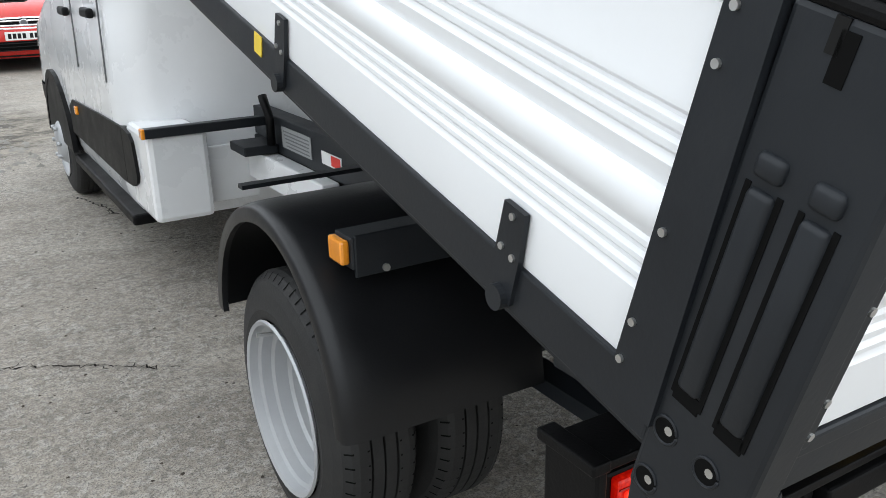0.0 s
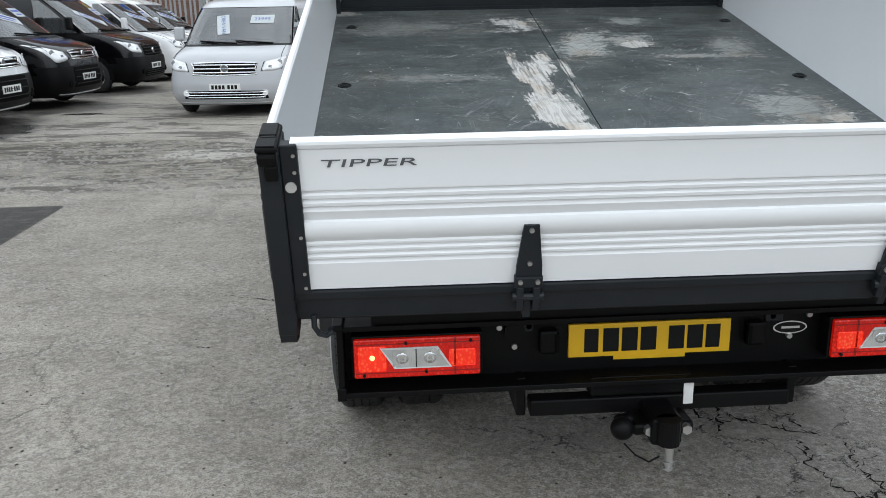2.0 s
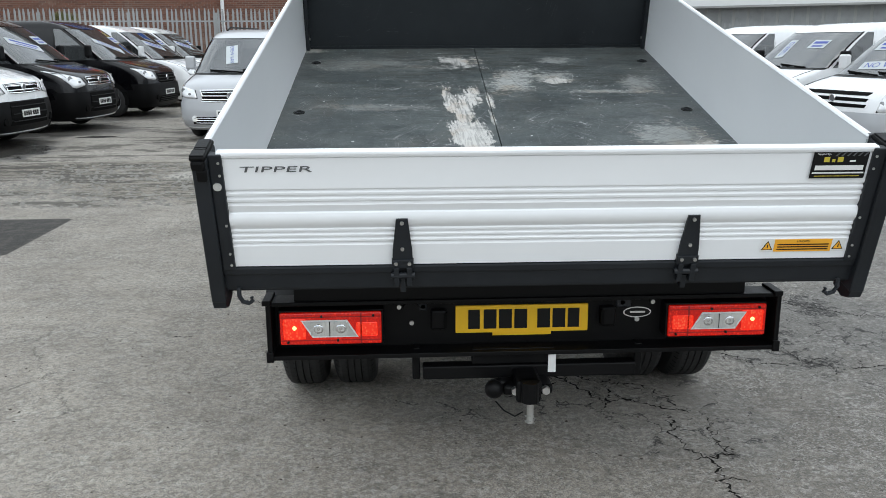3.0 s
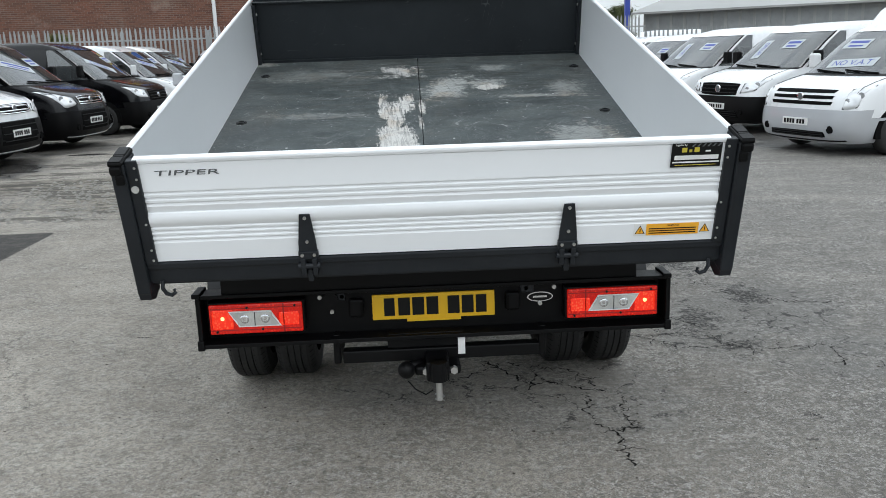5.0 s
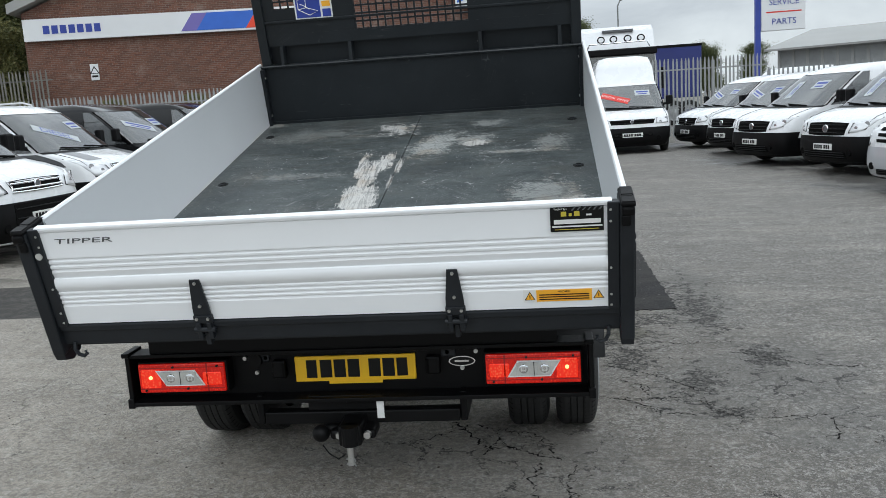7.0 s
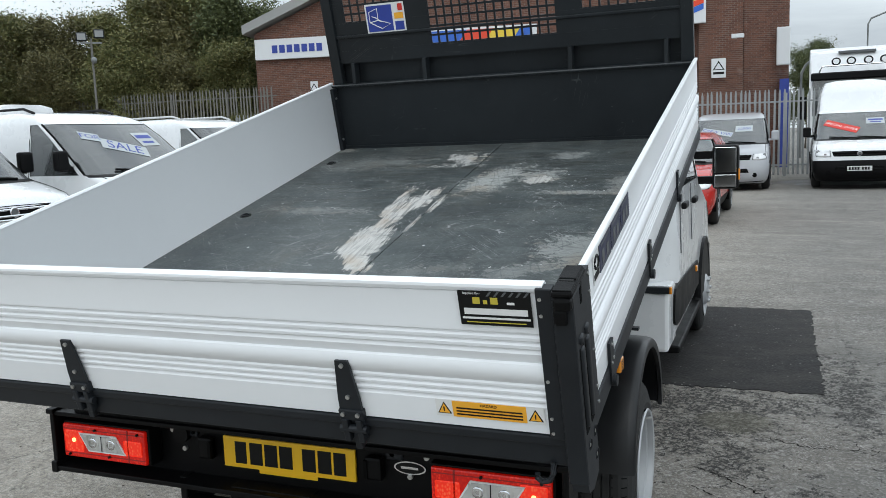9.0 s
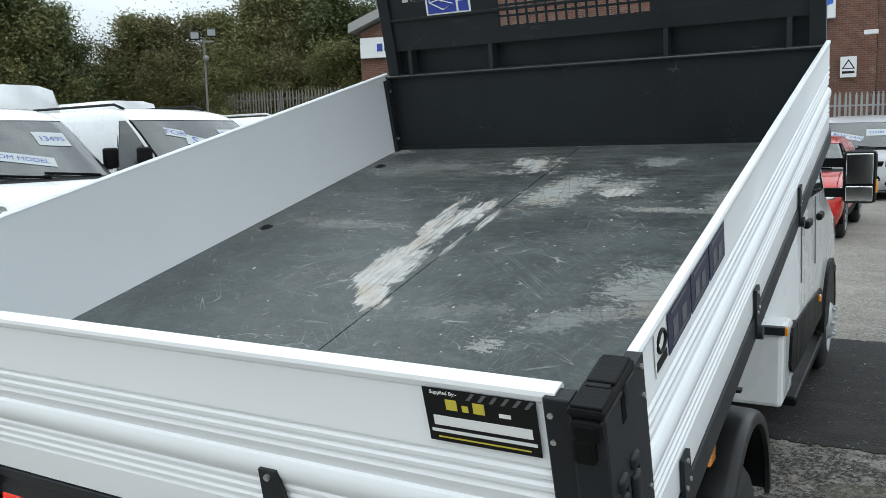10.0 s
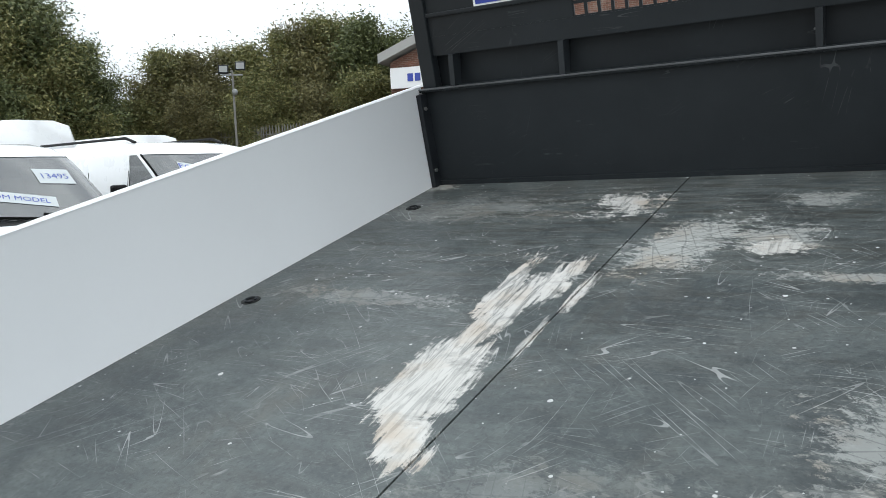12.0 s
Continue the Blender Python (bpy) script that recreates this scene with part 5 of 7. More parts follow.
# tie-down rings in the floor
for x, y in ((-0.997, 1.683), (-0.997, 2.609), (0.997, 1.683), (0.997, 2.609), (-0.997, 0.56), (0.997, 0.56)):
    # a black disc paints the shade in the ring's recess
    bm = rod(bmesh.new(), (x, y, FLOOR - 0.004), (x, y, FLOOR + 0.002), 0.030, 20)
    cup = bpart("tie_down", bm, M["ink"], "recessed lashing ring")
    ring = [(x + 0.018 * math.cos(a), y + 0.018 * math.sin(a), FLOOR + 0.004) for a in [2 * math.pi * k / 14 for k in range(14)]]
    part("ring", tube(bmesh.new(), ring, 0.0035, 6), M["dark_steel"], cup)

# headboard: lower sheet, ledge, slotted band, rails, mesh windows
bpart("headboard_sheet", boxes((-1.088, 1.088, HB, HB + 0.012, -0.02, 0.425)), M["headboard"], "scuffed black lower headboard sheet")
bpart("headboard_ledge", boxes((-1.086, 1.086, HB - 0.022, HB + 0.04, 0.425, 0.437), bevel=0.003), M["headboard"])
# added strip: the highlight on the ledge's edge put into its colour
bpart("ledge_lip", boxes((-1.086, 1.086, HB - 0.025, HB - 0.020, 0.433, 0.440), bevel=0.0015), M["edge_glint"], "pale strip painting the highlight of the ledge edge")
bpart("headboard_foot", boxes((-1.086, 1.086, HB - 0.010, HB, FLOOR, FLOOR + 0.018)), M["headboard"])
for s in (1, -1):
    bpart("headboard_post", boxes((min(s * 1.02, s * 1.085), max(s * 1.02, s * 1.085), HB + 0.012, HB + 0.06, -0.05, 1.35), bevel=0.005), M["headboard"])
    bpart("corner_flange", boxes((min(s * 1.065, s * 1.087), max(s * 1.065, s * 1.087), HB - 0.05, HB, FLOOR, 0.42), bevel=0.002), M["dark_steel"])
    for h in (0.1, 0.36):
        bpart("screw", rod(bmesh.new(), (s * 1.065, HB - 0.03, h), (s * 1.059, HB - 0.03, h), 0.008, 10), M["zinc"])
bpart("slot_backing", boxes((-1.05, 1.05, HB + 0.075, HB + 0.085, 0.43, 0.585)), M["headboard"])
for x in (-0.93, -0.455, 0.425, 0.945):
    bm = bmesh.new()
    prism(bm, [(-0.006, 0.437), (0.045, 0.437), (0.075, 0.56), (0.01, 0.56)], lambda a, b, c, x=x: Vector((x - 0.011 + c, HB + a, b)), 0.022)
    bpart("slot_gusset", bm, M["headboard"])
# upper panel with window openings, built from strips
P0, P1 = HB + 0.030, HB + 0.042
for x0, x1, z0, z1 in ((-1.05, 1.05, 0.56, 0.635), (-1.05, -0.40, 0.6352, 0.7998), (0.36, 1.05, 0.6352, 0.7548), (-1.05, -0.95, 0.80, 1.1998), (-0.58, -0.40, 0.80, 1.1998), (0.36, 0.50, 0.755, 1.1998), (0.90, 1.05, 0.755, 1.1998), (-1.05, 1.05, 1.20, 1.35)):
    bpart("headboard_panel", boxes((x0, x1, P0, P1, z0, z1)), M["headboard"], "black steel headboard panel")
bpart("headboard_rail", boxes((-1.05, 1.05, HB + 0.018, HB + 0.032, 0.712, 0.728), bevel=0.003), M["headboard"])
for n, (x0, x1, z0, z1) in enumerate(((-0.95, -0.58, 0.80, 1.20), (-0.40, 0.36, 0.635, 1.20), (0.50, 0.90, 0.755, 1.20))):
    bm = bmesh.new()
    nx, nz = round((x1 - x0) / 0.052), round((z1 - z0) / 0.052)
    for k in range(nx + 1):
        x = x0 + (x1 - x0) * k / nx
        box(bm, x - 0.006, x + 0.006, P0 + 0.002, P0 + 0.008, z0, z1)
    for k in range(nz + 1):
        z = z0 + (z1 - z0) * k / nz
        box(bm, x0, x1, P0 + 0.003, P0 + 0.0095, z - 0.006, z + 0.006)
    bpart("window_mesh", bm, M["headboard"])
st = bpart("instruction_sticker", boxes((-0.80, -0.545, P0 - 0.003, P0, 0.725, 0.895)), M["ink_white"], "blue and white loading instruction sticker")
part("sticker_field", boxes((-0.79, -0.625, P0 - 0.0045, P0 - 0.003, 0.735, 0.885)), M["ink_blue"], st)
part("sticker_drawing", tube(tube(tube(bmesh.new(), [(-0.775, P0 - 0.006, 0.79), (-0.775, P0 - 0.006, 0.85), (-0.72, P0 - 0.006, 0.868), (-0.72, P0 - 0.006, 0.80)], 0.003, 5), [(-0.775, P0 - 0.006, 0.79), (-0.70, P0 - 0.006, 0.75), (-0.64, P0 - 0.006, 0.775), (-0.72, P0 - 0.006, 0.80), (-0.775, P0 - 0.006, 0.79)], 0.003, 5), [(-0.76, P0 - 0.006, 0.825), (-0.735, P0 - 0.006, 0.815), (-0.70, P0 - 0.006, 0.79)], 0.003, 5), M["ink_white"], st)
part("sticker_warning", boxes((-0.612, -0.555, P0 - 0.0045, P0 - 0.003, 0.80, 0.835)), M["ink_orange"], st)
part("sticker_ban", boxes((-0.585, -0.555, P0 - 0.0045, P0 - 0.003, 0.845, 0.885)), M["ink_red"], st)
part("sticker_note", boxes((-0.612, -0.555, P0 - 0.0045, P0 - 0.003, 0.735, 0.785)), M["ink_blue"], st)

# lettering and stickers on the tailboard: their faces look to the rear
words("TIPPER", 0.0275, M["ink_grey"], tail_board, pose(-0.975, -0.0015, 0.3985, 90, 0, 0), stretch=2.78, shear=0.12)
FACE = pose(0, 0, 0, 90, 0, 0)


def sticker(x0, x1, z0, z1, material, label, y=-0.0012, parent=tail_board, name="sticker"):
    return part(name, boxes((x0, x1, y - 0.0008, y, z0, z1)), material, parent, label)


st = sticker(0.830, 1.008, 0.350, 0.440, M["ink"], "black dealer sticker with yellow and white print", -0.006, name="dealer_sticker")
bm = bmesh.new()
for x0, x1, z0, z1 in ((0.866, 0.884, 0.4065, 0.4235), (0.892, 0.902, 0.4065, 0.4165), (0.910, 0.928, 0.4065, 0.4235), (0.845, 0.992, 0.357, 0.359)):
    box(bm, x0, x1, -0.0078, -0.0068, z0, z1)
part("gold_mark", bm, M["ink_yellow"], st)
bm = bmesh.new()
for x0, x1, z0, z1 in ((0.842, 0.998, 0.3785, 0.3945), (0.95, 0.968, 0.4065, 0.4125), (0.836, 1.003, 0.3665, 0.3715)):
    box(bm, x0, x1, -0.0078, -0.0068, z0, z1)
part("white_mark", bm, M["ink_white"], st)
words("Supplied By:-", 0.0085, M["ink_white"], st, pose(0.842, -0.0070, 0.4335, 90, 0, 0))
bm = bmesh.new()
for k in range(6):
    x = 0.90 + 0.018 * k
    prism(bm, [(x, 0.4265), (x + 0.006, 0.4265), (x + 0.016, 0.4385), (x + 0.010, 0.4385)], lambda a, b, c: Vector((a, -0.0068 - c, b)), 0.0006)
part("grey_stripe", bm, M["ink_grey"], st)
st = sticker(0.724, 1.01, 0.078, 0.128, M["ink_white"], "orange and white hazard sticker", name="hazard_sticker")
part("orange_field", boxes((0.77, 0.964, -0.0032, -0.002, 0.080, 0.126)), M["ink_orange"], st)
words("HAZARD", 0.011, M["ink"], st, pose(0.867, -0.0034, 0.1185, 90, 0, 0), align="CENTER")
for z in (0.107, 0.098, 0.089):
    part("hazard_line", boxes((0.78, 0.954, -0.0040, -0.0032, z - 0.0022, z + 0.0018)), M["ink"], st)
for cx in (0.747, 0.987):
    bm = prism(bmesh.new(), [(cx - 0.019, 0.087), (cx + 0.019, 0.087), (cx, 0.121)], lambda a, b, c: Vector((a, -0.002 - c, b)), 0.001)
    tri = part("warning_triangle", bm, M["ink"], st)
    bm = prism(bmesh.new(), [(cx - 0.0145, 0.0895), (cx + 0.0145, 0.0895), (cx, 0.116)], lambda a, b, c: Vector((a, -0.003 - c, b)), 0.001)
    part("triangle_field", bm, M["ink_orange"], tri)
    part("triangle_mark", boxes((cx - 0.0015, cx + 0.0015, -0.0052, -0.004, 0.095, 0.108)), M["ink"], tri)
# blue stickers along the outside of one side board
bm = boxes((1.1015, 1.1027, 0.245, 0.315, 0.361, 0.441))
st = bpart("maker_sticker", bm, M["ink_white"], "white maker's sticker with a black ring")
ring = [(1.103, 0.28 + 0.022 * math.cos(a), 0.411 + 0.017 * math.sin(a)) for a in [2 * math.pi * k / 16 for k in range(17)]]
part("ring_mark", tube(bmesh.new(), ring, 0.004, 6), M["ink"], st)
part("name_bar", boxes((1.1027, 1.1035, 0.25, 0.31, 0.369, 0.386)), M["ink"], st)
for y0, y1 in ((0.325, 0.475), (0.485, 0.625), (0.635, 0.775)):
    st = bpart("loading_sticker", boxes((1.1015, 1.1027, y0, y1, 0.361, 0.441)), M["ink_navy"], "dark blue loading sticker with pale drawing")
    bm = boxes((1.1027, 1.1034, y0 + 0.02, y1 - 0.02, 0.426, 0.431), (1.1027, 1.1034, y0 + 0.03, y0 + 0.06, 0.376, 0.411), (1.1027, 1.1034, y1 - 0.06, y1 - 0.03, 0.376, 0.406), (1.1027, 1.1034, y0 + 0.02, y1 - 0.02, 0.368, 0.372))
    part("sticker_print", bm, M["ink_grey"], st)
bpart("yellow_tag", boxes((-1.1065, -1.1045, 1.215, 1.255, 0.028, 0.068)), M["sign_yellow"], "yellow warning tag")

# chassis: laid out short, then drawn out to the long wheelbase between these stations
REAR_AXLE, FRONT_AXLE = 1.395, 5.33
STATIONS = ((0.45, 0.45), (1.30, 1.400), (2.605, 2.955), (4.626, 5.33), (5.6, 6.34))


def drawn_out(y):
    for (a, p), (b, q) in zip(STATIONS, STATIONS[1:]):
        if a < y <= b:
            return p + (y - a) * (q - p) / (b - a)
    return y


# chassis
for s in (1, -1):
    part("chassis_rail", boxes((s * 0.40 - 0.035, s * 0.40 + 0.035, 0.45, 3.3, 0.50, 0.66), bevel=0.006), M["dark_steel"], truck)
    part("sub_frame", boxes((s * 0.40 - 0.03, s * 0.40 + 0.03, 0.42, 2.85, 0.665, 0.79), bevel=0.006), M["dark_steel"], truck)
for b in ((-0.42, 0.42, 0.55, 0.62, 0.52, 0.758), (-0.42, 0.42, 1.9, 1.98, 0.52, 0.76), (-0.87, 0.87, 0.48, 0.56, 0.76, 0.80)):
    part("cross_member", boxes(b, bevel=0.006), M["dark_steel"], truck)
for x in (-0.46, 0.34):
    part("pivot_bracket", boxes((x, x + 0.12, 0.46, 0.66, 0.70, 0.84), bevel=0.01), M["dark_steel"], truck)
bm = rod(bmesh.new(), (-0.55, 0.50, 0.815), (0.55, 0.50, 0.815), 0.022, 14)
part("pivot_bar", bm, M["dark_steel"], truck)
part("rear_apron", boxes((-0.87, 0.85, 0.36, 0.372, 0.735, 0.80)), M["black_plastic"], truck)
part("axle", rod(bmesh.new(), (-0.85, 1.30, 0.345), (0.85, 1.30, 0.345), 0.06, 16), M["dark_steel"], truck)
bm = bmesh.new()
bmesh.ops.create_uvsphere(bm, u_segments=18, v_segments=12, radius=0.16, matrix=pose(0, 1.30, 0.345))
part("differential", bm, M["dark_steel"], truck, "", None, True)
bm = rod(bmesh.new(), (0, 1.9, 0.62), (0, 2.45, 1.28), 0.055, 16)
part("tipping_ram", bm, M["dark_steel"], truck)
for b in ((-0.80, -0.50, 2.675, 2.695, 0.43, 0.672), (-0.54, -0.47, 2.02, 2.74, 0.52, 0.648), (0.50, 0.80, 2.675, 2.695, 0.43, 0.672), (0.47, 0.54, 2.02, 2.74, 0.52, 0.648)):
    part("white_chassis_bracket", boxes(b, bevel=0.008), M["white_paint"], truck)
part("tray_rail", boxes((-0.475, -0.44, 1.75, 2.66, 0.650, 0.800), bevel=0.004), M["dark_steel"], truck)
part("tray_rail", boxes((-0.62, -0.476, 2.50, 2.66, 0.652, 0.690), bevel=0.006), M["dark_steel"], truck)
plate = part("data_plate", boxes((-0.4785, -0.4755, 2.21, 2.455, 0.688, 0.772)), M["galv"], truck, "silver data plate")
for z in (0.756, 0.742, 0.728, 0.714, 0.700):
    part("plate_line", boxes((-0.4792, -0.4785, 2.225, 2.44 - 0.4 * (0.756 - z), z - 0.003, z + 0.002)), M["ink_grey"], plate)
label = part("red_label", boxes((-0.4785, -0.4755, 1.99, 2.13, 0.695, 0.742)), M["ink_white"], truck, "red and white warning label")
part("label_field", boxes((-0.4792, -0.4785, 1.995, 2.06, 0.700, 0.738)), M["ink_red"], label)
part("yellow_label", boxes((-0.4785, -0.4755, 2.548, 2.59, 0.660, 0.705)), M["sign_yellow"], truck)
part("prop_stalk", tube(bmesh.new(), [(-0.505, 2.50, 0.69), (-0.505, 2.50, 0.80), (-0.515, 2.515, 0.86), (-0.515, 2.53, 0.885)], 0.018, 10), M["black_plastic"], truck, "", None, True)
bm = bmesh.new()
for k in range(6):
    y = 0.5 + 0.05 * k
    tube(bm, [(-0.7 + 0.1 * k, 0.42, 0.74), (-0.6 + 0.09 * k, 0.5, 0.70 + 0.01 * k), (-0.45 + 0.1 * k, 0.45, 0.755), (-0.2 + 0.1 * k, 0.5, 0.72)], 0.006, 6)
part("wiring", bm, M["rubber"], truck, "", None, True)

# rear lamp bar
part("lamp_bar", boxes((-0.955, 0.97, 0.432, 0.445, 0.53, 0.735)), M["black_plastic"], truck, "glossy black lamp bar")
bm = boxes((-0.98, 0.995, 0.335, 0.45, 0.512, 0.530), bevel=0.003)
part("lamp_bar_lip", bm, M["black_plastic"], truck)
part("lamp_bar_lip", boxes((-0.96, 0.975, 0.345, 0.45, 0.722, 0.738), bevel=0.003), M["black_plastic"], truck)
for s, x in ((1, 0.982), (-1, -0.966)):
    part("lamp_bar_end", boxes((x - 0.014, x + 0.014, 0.33, 0.46, 0.505, 0.548), (x - 0.010, x + 0.010, 0.34, 0.455, 0.53, 0.73), (x - 0.022, x + 0.012, 0.335, 0.46, 0.728, 0.748), bevel=0.004), M["black_plastic"], truck)
for s, x0, x1 in ((-1, -0.927, -0.545), (1, 0.558, 0.940)):
    lamp = part("tail_lamp", boxes((x0 - 0.008, x1 + 0.008, 0.365, 0.432, 0.562, 0.700), bevel=0.006), M["black_plastic"], truck, "rectangular tail lamp")
    part("red_lens", boxes((x0, x1, 0.350, 0.368, 0.568, 0.694), bevel=0.006), M["red_lens"], lamp, "red lens")
    c = (x0 + x1) / 2 + 0.004 * s
    sh = 0.012 * s
    bm = prism(bmesh.new(), [(c - 0.096 + sh, 0.666), (c + 0.078 + sh, 0.666), (c + 0.096 - sh, 0.598), (c - 0.078 - sh, 0.598)] if s < 0 else [(c - 0.078 + sh, 0.666), (c + 0.096 + sh, 0.666), (c + 0.078 - sh, 0.598), (c - 0.096 - sh, 0.598)], lambda a, b, d: Vector((a, 0.3465 + d, b)), 0.006)
    part("lamp_frame", bm, M["ink_white"], lamp, "pale frame of the clear window")
    bm = prism(bmesh.new(), [(c - 0.088 + sh, 0.661), (c + 0.072 + sh, 0.661), (c + 0.088 - sh, 0.603), (c - 0.072 - sh, 0.603)] if s < 0 else [(c - 0.072 + sh, 0.661), (c + 0.088 + sh, 0.661), (c + 0.072 - sh, 0.603), (c - 0.088 - sh, 0.603)], lambda a, b, d: Vector((a, 0.345 + d, b)), 0.006)
    part("clear_window", bm, M["clear_lens"], lamp, "clear reversing lens")
    for bx in (c - 0.042, c + 0.042):
        part("lamp_reflector", lathe_at((bx, 0.345, 0.632), [(0.0, 0.019), (-0.003, 0.017), (0.001, 0.008), (-0.006, 0.0)]), M["chrome"], lamp, "", None, True)
    part("lamp_divider", prism(bmesh.new(), [(c - 0.0015, 0.661), (c + 0.0015, 0.661), (c + 0.0015, 0.603), (c - 0.0015, 0.603)], lambda a, b, d: Vector((a, 0.343 + d, b)), 0.003), M["ink"], lamp)
    gx = x0 + 0.055 if s < 0 else x1 - 0.055
    bulb = bmesh.new()
    bmesh.ops.create_uvsphere(bulb, u_segments=12, v_segments=8, radius=0.008, matrix=pose(gx, 0.3475, 0.636))
    part("lit_bulb", bulb, M["bulb"], lamp, "glowing bulb")
    part("lens_glow", boxes((gx - 0.042, gx + 0.042, 0.3485, 0.3505, 0.592, 0.672), bevel=0.004), M["bright_lens"], lamp, "fluted bright red optic over the lit bulb")
    qx = x1 - 0.055 if s < 0 else x0 + 0.055
    part("lens_glow", boxes((qx - 0.040, qx + 0.040, 0.3485, 0.3505, 0.600, 0.655), bevel=0.004), M["bright_lens"], lamp)
    for k in range(9):
        fx = c - 0.068 + 0.017 * k
        part("lens_flute", boxes((fx - 0.003, fx + 0.003, 0.3435, 0.3455, 0.606, 0.658), bevel=0.001), M["clear_lens"], lamp)
    part("lens_rib", boxes((x0 + 0.004, x1 - 0.004, 0.3485, 0.351, 0.676, 0.679)), M["red_dark"], lamp)
    part("lens_rib", boxes((x0 + 0.004, x1 - 0.004, 0.3485, 0.351, 0.584, 0.587)), M["red_dark"], lamp)
    part("lens_rib", boxes((c + 0.118 * -s - 0.003, c + 0.118 * -s + 0.003, 0.3485, 0.351, 0.570, 0.692)), M["red_dark"], lamp)
    for bx, bz in ((c - 0.03, 0.680), (c + 0.03, 0.586), (x0 + 0.03, 0.58), (x1 - 0.03, 0.682)):
        part("lens_screw", rod(bmesh.new(), (bx, 0.351, bz), (bx, 0.3425, bz), 0.005, 8), M["ink"], lamp)
plate = part("number_plate", boxes((-0.26, 0.26, 0.420, 0.432, 0.577, 0.688), bevel=0.003), M["plate_yellow"], truck, "yellow rear plate")
for x0, x1 in ((-0.21, -0.165), (-0.15, -0.10), (-0.09, -0.04), (-0.03, 0.02), (0.06, 0.11), (0.12, 0.17), (0.18, 0.225)):
    part("plate_mark", boxes((x0, x1, 0.418, 0.420, 0.594, 0.672)), M["ink"], plate)
part("plate_footer", boxes((-0.115, 0.115, 0.4185, 0.4205, 0.566, 0.580)), M["plate_yellow"], plate)
for x in (-0.325, 0.335):
    lp = part("plate_lamp", boxes((x - 0.03, x + 0.03, 0.395, 0.432, 0.60, 0.68), bevel=0.01), M["black_plastic"], truck)
    part("lamp_glass", boxes((x + 0.024 * (1 if x < 0 else -1) - 0.006, x + 0.024 * (1 if x < 0 else -1) + 0.006, 0.39, 0.42, 0.61, 0.67)), M["arch_black"], lp)
bm = bmesh.new()
prism(bm, [(0.455 + 0.056 * math.cos(a), 0.648 + 0.022 * math.sin(a)) for a in [2 * math.pi * k / 28 for k in range(28)]], lambda a, b, c: Vector((a, 0.424 + c, b)), 0.008)
bd = part("maker_badge", bm, M["chrome"], truck, "oval chrome badge")
prism_bm = prism(bmesh.new(), [(0.455 + 0.050 * math.cos(a), 0.648 + 0.0175 * math.sin(a)) for a in [2 * math.pi * k / 28 for k in range(28)]], lambda a, b, c: Vector((a, 0.4225 + c, b)), 0.003)
part("badge_field", prism_bm, M["ink"], bd)
part("badge_mark", boxes((0.425, 0.485, 0.4212, 0.4226, 0.645, 0.653)), M["chrome"], bd)
for x, z in ((-0.478, 0.683), (-0.385, 0.684), (-0.43, 0.618), (0.395, 0.685), (0.515, 0.685), (0.455, 0.615)):
    part("bolt", rod(bmesh.new(), (x, 0.432, z), (x, 0.420, z), 0.009, 10), M["zinc"], truck)
bm = rod(bmesh.new(), (-0.432, 0.43, 0.68), (-0.432, 0.405, 0.68), 0.032, 20)
part("trailer_socket", bm, M["black_plastic"], truck)

# tow bar
tow_bar = part("tow_bar", boxes((-0.39, 0.44, 0.355, 0.415, 0.408, 0.462), bevel=0.006), M["black_plastic"], truck, "black box-section tow bar")
for b in ((-0.43, -0.40, 0.38, 0.62, 0.40, 0.53), (0.44, 0.47, 0.38, 0.62, 0.40, 0.53), (-0.20, 0.12, 0.36, 0.42, 0.464, 0.53)):
    part("tow_bracket", boxes(b, bevel=0.006), M["black_plastic"], tow_bar)
part("tow_label", boxes((0.095, 0.125, 0.352, 0.358, 0.43, 0.51)), M["ink_white"], truck)
bm = boxes((-0.09, 0.10, 0.26, 0.37, 0.375, 0.415), (-0.045, 0.05, 0.22, 0.37, 0.36, 0.45), bevel=0.012)
rod(bm, (0.005, 0.22, 0.37), (0.005, 0.22, 0.45), 0.035, 16)
tow = part("tow_coupling", bm, M["black_plastic"], truck, "black towing jaw with pin")
part("tow_pin", rod(bmesh.new(), (0.005, 0.205, 0.29), (0.005, 0.205, 0.37), 0.013, 12), M["zinc"], tow)
part("tow_pin_spring", tube(bmesh.new(), [(0.005 + 0.018 * math.cos(k * 0.9), 0.205 + 0.018 * math.sin(k * 0.9), 0.285 + 0.003 * k) for k in range(14)], 0.003, 5), M["zinc"], tow)
for x in (-0.045, 0.07):
    part("tow_bolt", rod(bmesh.new(), (x, 0.26, 0.40), (x, 0.238, 0.40), 0.016, 6), M["zinc"], tow)
bm = bmesh.new()
bmesh.ops.create_uvsphere(bm, u_segments=20, v_segments=14, radius=0.036, matrix=pose(-0.125, 0.26, 0.405))
rod(bm, (-0.125, 0.30, 0.405), (-0.05, 0.33, 0.40), 0.024, 12)
part("socket_cover", bm, M["black_plastic"], tow, "", None, True)
part("safety_cable", tube(bmesh.new(), [(-0.12, 0.25, 0.36), (-0.09, 0.23, 0.33), (-0.05, 0.22, 0.31), (-0.02, 0.215, 0.33)], 0.003, 5), M["ink"], tow)

